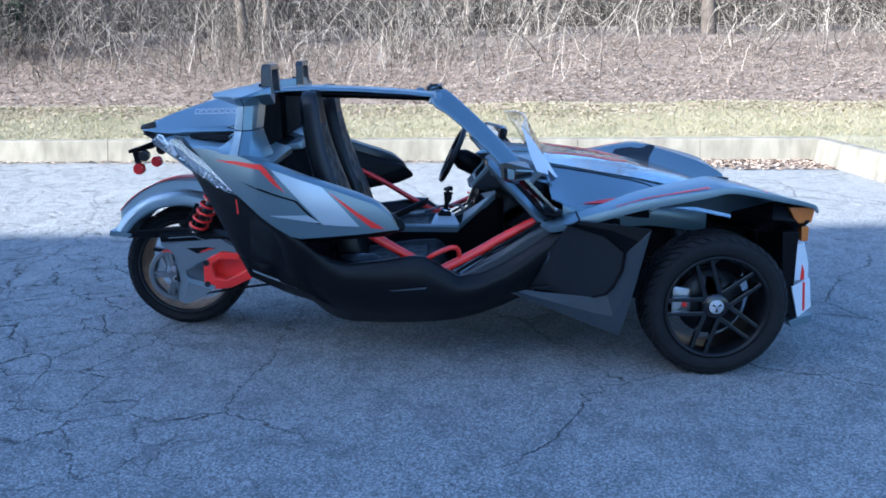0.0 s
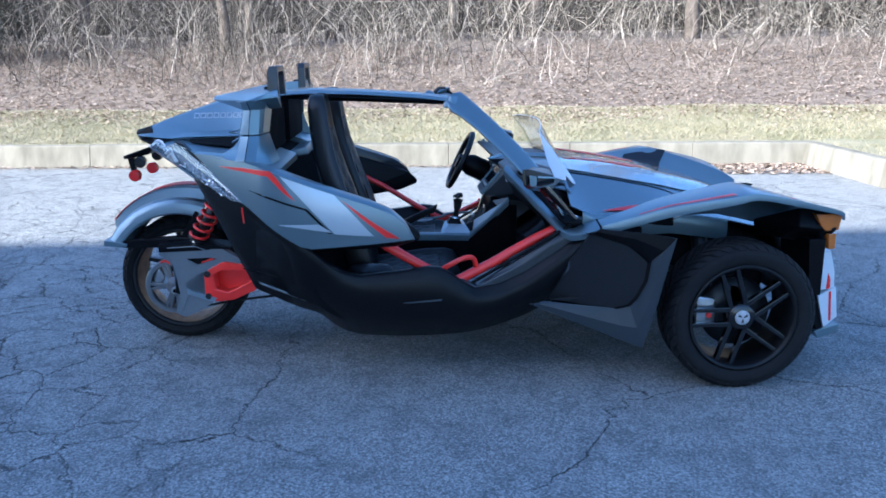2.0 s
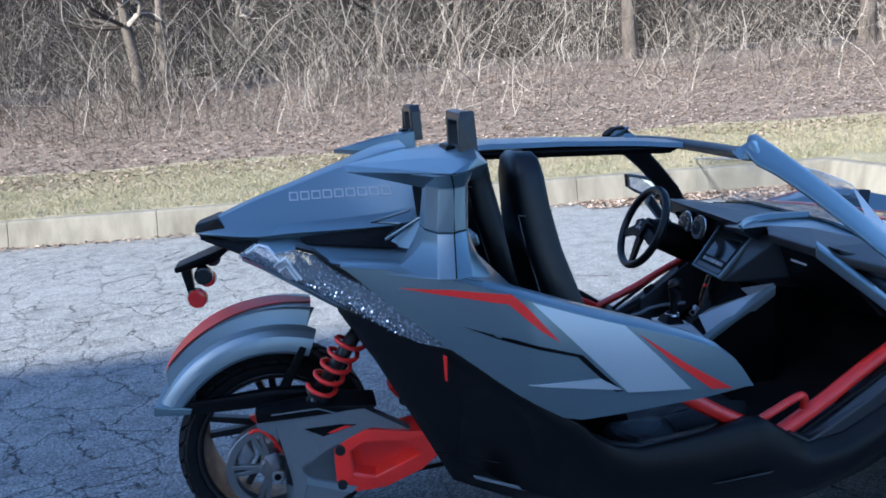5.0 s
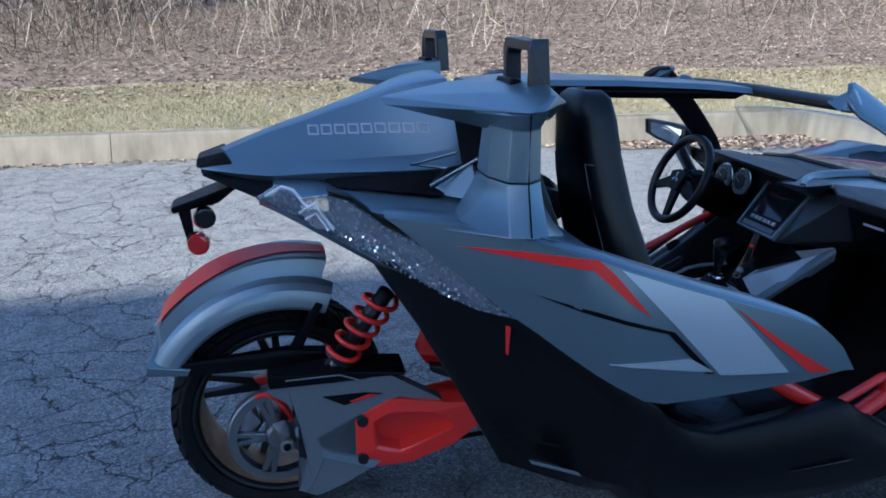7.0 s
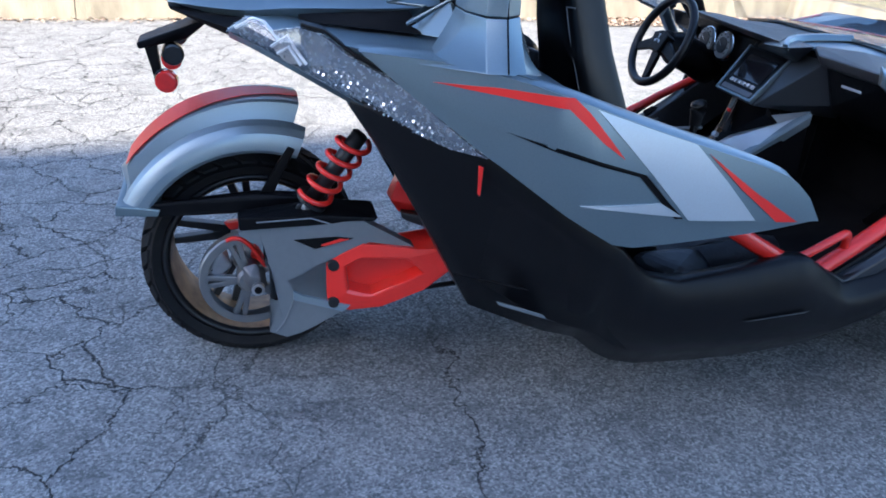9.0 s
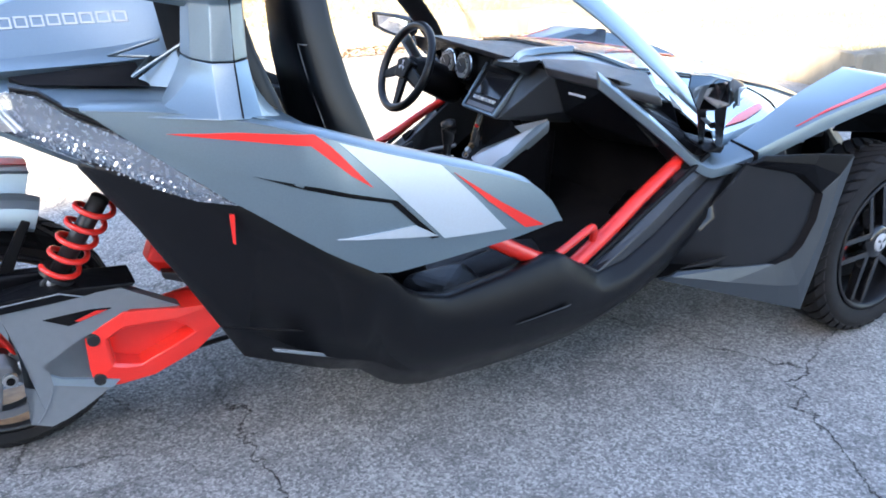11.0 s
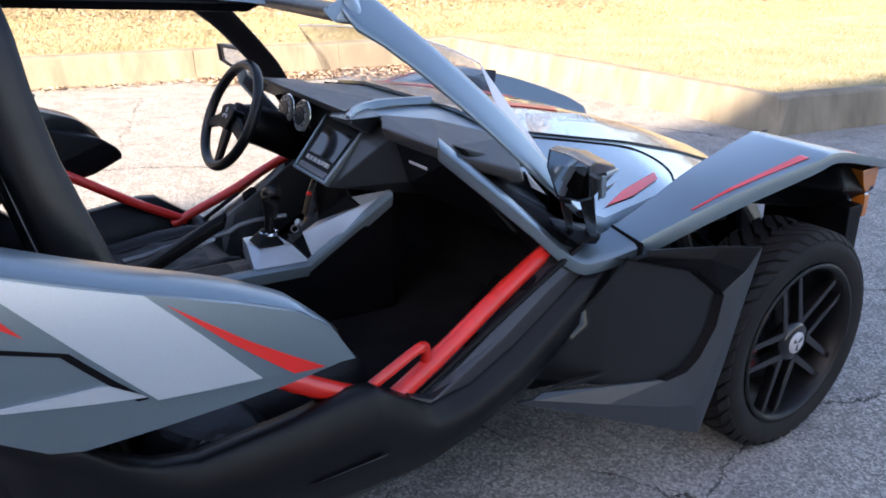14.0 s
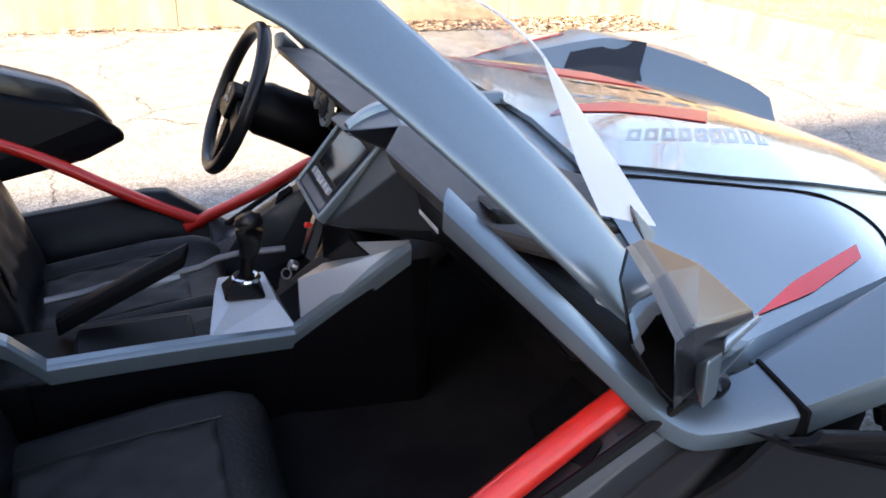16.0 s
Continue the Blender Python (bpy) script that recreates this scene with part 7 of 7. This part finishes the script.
# centre stack: screen in an angular frame
TL, TR, BL, BR = Vector((1.705, 0.055, 0.905)), Vector((1.705, -0.175, 0.90)), Vector((1.585, 0.035, 0.77)), Vector((1.585, -0.165, 0.765))
back = Vector((0.12, 0, -0.02))
stack = part("console_tower", hull([TL, TR, BL, BR, TL + back, TR + back, BL + back, BR + back, TL + Vector((0.02, 0, 0.04)), TR + Vector((0.02, 0.0, 0.04)), (1.725, -0.33, 0.955), (1.745, -0.33, 0.80), (1.80, -0.3, 0.75)], 0.008), "fin_grey", car, "dark centre tower with a touch screen")


def on_stack(u, v, lift):
    top, low = TL.lerp(TR, u), BL.lerp(BR, u)
    nrm = (TR - TL).cross(BL - TL).normalized()
    nrm = nrm if nrm.x < 0 else -nrm
    return top.lerp(low, v) + nrm * lift


def stack_plate(name, u0, u1, v0, v1, l0, l1, material, parent, label="", width=0.003):
    return part(name, hull([on_stack(u, v, l) for u in (u0, u1) for v in (v0, v1) for l in (l0, l1)], width), material, parent, label)


stack_plate("bezel", 0.03, 0.97, 0.04, 0.97, 0.0, 0.016, "black_plastic", stack, "black bezel")
stack_plate("display", 0.16, 0.86, 0.16, 0.66, 0.012, 0.0185, "screen", stack, "dark glass screen", 0.001)
stack_plate("lower_panel", 0.1, 0.9, 0.84, 0.95, 0.012, 0.02, "cast_grey", stack)
for k in range(6):
    stack_plate("switch", 0.2 + 0.11 * k, 0.26 + 0.11 * k, 0.71, 0.78, 0.014, 0.023, "grey_print", stack, "", 0.001)
for e in ((0.0, 0.05, 0.0, 1.0), (0.95, 1.0, 0.0, 1.0), (0.0, 1.0, 0.96, 1.01)):
    stack_plate("frame", *e, 0.004, 0.022, "grey_paint", stack)
part("stack_hood", hull([(1.602, -0.14, 0.955), (1.600, -0.255, 0.964), (1.72, -0.13, 0.970), (1.70, -0.26, 0.966), (1.70, 0.0, 0.945), (1.69, 0.02, 0.915), (1.69, -0.20, 0.905), (1.635, -0.215, 0.935), (1.635, -0.10, 0.935)], 0.006), "fin_grey", stack)
ridge = smooth_path([(1.610, -0.235, 0.962), (1.66, -0.172, 0.969), (1.72, -0.137, 0.972), (1.80, -0.124, 0.973), (1.94, -0.116, 0.964)], 2)
part("cowl_ridge", loft([[p + Vector((0, -0.020, -0.010)), p + Vector((0, -0.011, 0.009)), p + Vector((0, 0.011, 0.009)), p + Vector((0, 0.020, -0.010))] for p in ridge], width=0.003), "grey_paint", stack, "grey ridge running forward from the screen")

# passenger side dash lid and lower knee panel
LID = [(1.652, -0.590, 0.955), (1.638, -0.354, 0.960), (1.690, -0.262, 0.972), (1.785, -0.364, 0.970), (1.925, -0.508, 0.935), (1.835, -0.665, 0.893), (1.70, -0.625, 0.935)]
lid = part("dash_lid", hull(LID + [(x + 0.012, y, z - 0.030) for x, y, z in LID], 0.008), "dash_grey", car, "satin dark lid over the passenger footwell")
part("knee_panel", hull([(1.67, -0.35, 0.935), (1.675, -0.595, 0.93), (1.72, -0.35, 0.80), (1.74, -0.66, 0.83), (1.80, -0.70, 0.75), (1.85, -0.35, 0.70), (1.95, -0.35, 0.9), (1.9, -0.7, 0.80)], 0.01), "black_plastic", lid, "black knee panel")
bm = bmesh.new()
bm.faces.new([bm.verts.new(p) for p in ((1.690, -0.44, 0.893), (1.690, -0.52, 0.893), (1.690, -0.52, 0.886), (1.690, -0.44, 0.886))])
part("lid_mark", turn(thicken(bm, 0.001), Matrix.Translation((-0.024, 0, 0))), "grey_print", lid)
part("cowl", hull([(1.70, -0.62, 0.955), (1.70, 0.62, 0.955), (2.0, -0.55, 0.86), (2.0, 0.55, 0.86), (1.72, -0.62, 0.90), (1.72, 0.62, 0.90), (2.0, -0.6, 0.75), (2.0, 0.6, 0.75), (1.70, 0, 0.958), (1.9, 0, 0.93)], 0.01), "black_plastic", car, "black cowl under the deflector")
PILLAR_IN = [(1.67, -0.60, 0.93), (1.86, -0.735, 0.72), (1.88, -0.72, 0.66), (1.95, -0.76, 0.67), (1.98, -0.62, 0.72), (1.75, -0.60, 0.91), (1.98, -0.68, 0.60), (2.02, -0.78, 0.70)]
part("door_inner", hull(PILLAR_IN, 0.01), "black_plastic", car, "black inner door pillar")
part("door_inner", flip(hull(PILLAR_IN, 0.01)), "black_plastic", car, "black inner door pillar")

# centre console
con = part("centre_console", hull([(0.95, -0.15, 0.53), (0.95, 0.04, 0.53), (1.52, -0.14, 0.515), (1.52, 0.04, 0.53), (0.95, -0.15, 0.25), (0.95, 0.04, 0.25), (1.52, -0.14, 0.25), (1.52, 0.04, 0.25)], 0.008), "black_plastic", car, "black centre console with grey facets")
part("console_front", hull([(1.50, -0.12, 0.515), (1.50, 0.04, 0.53), (1.66, -0.20, 0.60), (1.66, 0.02, 0.66), (1.50, -0.14, 0.25), (1.50, 0.04, 0.25), (1.75, -0.24, 0.25), (1.75, 0.04, 0.25), (1.75, -0.24, 0.66), (1.75, 0.04, 0.70)], 0.008), "black_plastic", con, "black rising front of the console")
part("console_side", hull([(1.06, -0.172, 0.54), (1.51, -0.174, 0.532), (1.06, -0.14, 0.30), (1.51, -0.14, 0.28), (1.06, -0.12, 0.52), (1.51, -0.12, 0.515)], 0.004), "black_plastic", con, "black console flank")
part("console_side", hull([(1.505, -0.174, 0.532), (1.60, -0.222, 0.618), (1.70, -0.298, 0.74), (1.745, -0.285, 0.735), (1.505, -0.13, 0.515), (1.745, -0.24, 0.60), (1.505, -0.14, 0.28), (1.75, -0.23, 0.28)], 0.004), "black_plastic", con, "black console flank")
strip = [(1.00, -0.178, 0.665), (1.045, -0.175, 0.632), (1.095, -0.170, 0.572), (1.22, -0.170, 0.572), (1.36, -0.170, 0.570), (1.515, -0.172, 0.566), (1.60, -0.222, 0.652), (1.70, -0.300, 0.772)]
part("console_trim", loft([[(x, y, z), (x, y + 0.022, z + 0.001), (x, y + 0.022, z - 0.035), (x, y - 0.004, z - 0.038), (x, y - 0.008, z - 0.006)] for x, y, z in strip], width=0.002), "grey_paint", con, "grey faceted trim")
part("shift_plate", hull([(1.362, -0.162, 0.566), (1.522, -0.165, 0.563), (1.496, -0.107, 0.600), (1.414, -0.092, 0.602), (1.387, -0.047, 0.603), (1.40, 0.02, 0.60), (1.49, 0.02, 0.60), (1.37, -0.16, 0.54), (1.52, -0.16, 0.54), (1.4, 0.02, 0.55), (1.5, 0.02, 0.55)], 0.001), "silver_paint", con, "pale faceted shifter plate")
part("console_notch", hull([(1.524, -0.165, 0.566), (1.50, -0.10, 0.602), (1.515, -0.03, 0.606), (1.545, -0.07, 0.612), (1.53, -0.1, 0.56)], 0.001), "black_plastic", con)
part("console_facet", hull([(1.528, -0.172, 0.567), (1.695, -0.285, 0.762), (1.668, -0.205, 0.690), (1.545, -0.065, 0.615), (1.60, -0.05, 0.635), (1.68, -0.2, 0.66), (1.6, -0.16, 0.57)], 0.001), "silver_paint", con, "pale sloping facet")
part("console_point", hull([(1.70, -0.302, 0.779), (1.628, -0.206, 0.744), (1.668, -0.222, 0.702), (1.70, -0.24, 0.74), (1.69, -0.22, 0.70)], 0.001), "silver_paint", con, "pale pointed facet")
part("console_dark", hull([(1.622, -0.19, 0.742), (1.665, -0.212, 0.702), (1.60, -0.05, 0.645), (1.60, -0.05, 0.77), (1.70, -0.2, 0.70), (1.7, -0.1, 0.77), (1.62, -0.19, 0.765)], 0.002), "black_plastic", con)
for x0, x1, z in ((1.13, 1.34, 0.545),):
    part("cup_tray", hull([(x0, -0.14, z), (x1, -0.14, z), (x0, -0.02, z + 0.01), (x1, -0.02, z + 0.01), (x0, -0.14, z - 0.03), (x1, -0.02, z - 0.03)], 0.008), "black_plastic", con)
part("shift_boot", hull([(1.40, -0.10, 0.605), (1.48, -0.10, 0.60), (1.48, -0.02, 0.60), (1.40, -0.02, 0.605), (1.43, -0.07, 0.645), (1.455, -0.05, 0.645), (1.43, -0.05, 0.645)], 0.006), "black_plastic", con)
part("boot_ring", ring(0.022, 0.006, (1.447, -0.062, 0.632), (0, 0, 1), 24, 8), "chrome", con, "chrome boot ring")
shifter = part("gear_lever", pipe([(1.447, -0.062, 0.63), (1.452, -0.058, 0.665), (1.458, -0.055, 0.69)], 0.013, 12, 1), "black_plastic", con, "black gear lever", True)
part("knob", pipe([(1.455, -0.057, 0.675), (1.46, -0.055, 0.70), (1.462, -0.055, 0.735), (1.461, -0.055, 0.752), (1.459, -0.055, 0.758)], (0.018, 0.022, 0.027, 0.025, 0.014), 14, 1), "leather", con, "", True)
part("handbrake", hull([(1.10, -0.02, 0.575), (1.10, 0.02, 0.575), (1.34, -0.02, 0.68), (1.34, 0.012, 0.68), (1.36, 0.0, 0.70), (1.10, -0.02, 0.54), (1.10, 0.02, 0.54), (1.34, -0.02, 0.65), (1.34, 0.012, 0.65)], 0.006), "black_plastic", con, "black hand brake lever")
part("console_rail", pipe([(1.08, 0.05, 0.585), (1.16, 0.06, 0.588), (1.20, 0.06, 0.60), (1.36, 0.055, 0.605), (1.42, 0.05, 0.635), (1.54, 0.03, 0.64)], 0.007, 8, 1), "cast_grey", con)
part("console_tag", hull([(1.24, 0.04, 0.592), (1.33, 0.04, 0.60), (1.24, 0.055, 0.60), (1.33, 0.055, 0.608), (1.28, 0.045, 0.585)], 0), "grey_print", con)
part("switch_block", hull([(1.56, -0.06, 0.66), (1.56, -0.03, 0.66), (1.60, -0.06, 0.77), (1.60, -0.03, 0.77), (1.58, -0.06, 0.64), (1.62, -0.06, 0.76), (1.62, -0.03, 0.76)], 0.004), "black_gloss", con)
part("key", disc(0.010, 0.016, (1.54, -0.055, 0.642), (-0.8, -0.2, 0.5), 10, 0.003), "aluminium", con, "bright ignition key")
part("key_ring", ring(0.010, 0.002, (1.525, -0.06, 0.628), (-0.5, -0.7, 0.4), 16, 6), "cast_grey", con)
part("red_button", disc(0.006, 0.012, (1.572, -0.062, 0.725), (-0.9, -0.3, 0.3), 10, 0.002), "red_paint", con)
part("tan_lining", hull([(1.60, 0.06, 0.58), (1.72, 0.07, 0.78), (1.75, 0.07, 0.60), (1.60, 0.075, 0.58), (1.72, 0.085, 0.78), (1.75, 0.085, 0.60)], 0.004), "brown_rust", con, "tan lining beside the stack")

# belt and red stitching in the passenger footwell
bag = part("sill_bag", hull([(0.90, -0.80, 0.44), (1.15, -0.79, 0.47), (0.92, -0.70, 0.56), (1.12, -0.70, 0.56), (0.88, -0.70, 0.40), (1.2, -0.70, 0.40), (1.0, -0.80, 0.54)], 0.03, 4), "leather", car, "black padded side pocket")
part("red_cord", pipe([(1.02, -0.815, 0.53), (1.05, -0.82, 0.52), (1.09, -0.815, 0.515)], 0.006, 8, 1), "red_paint", bag)
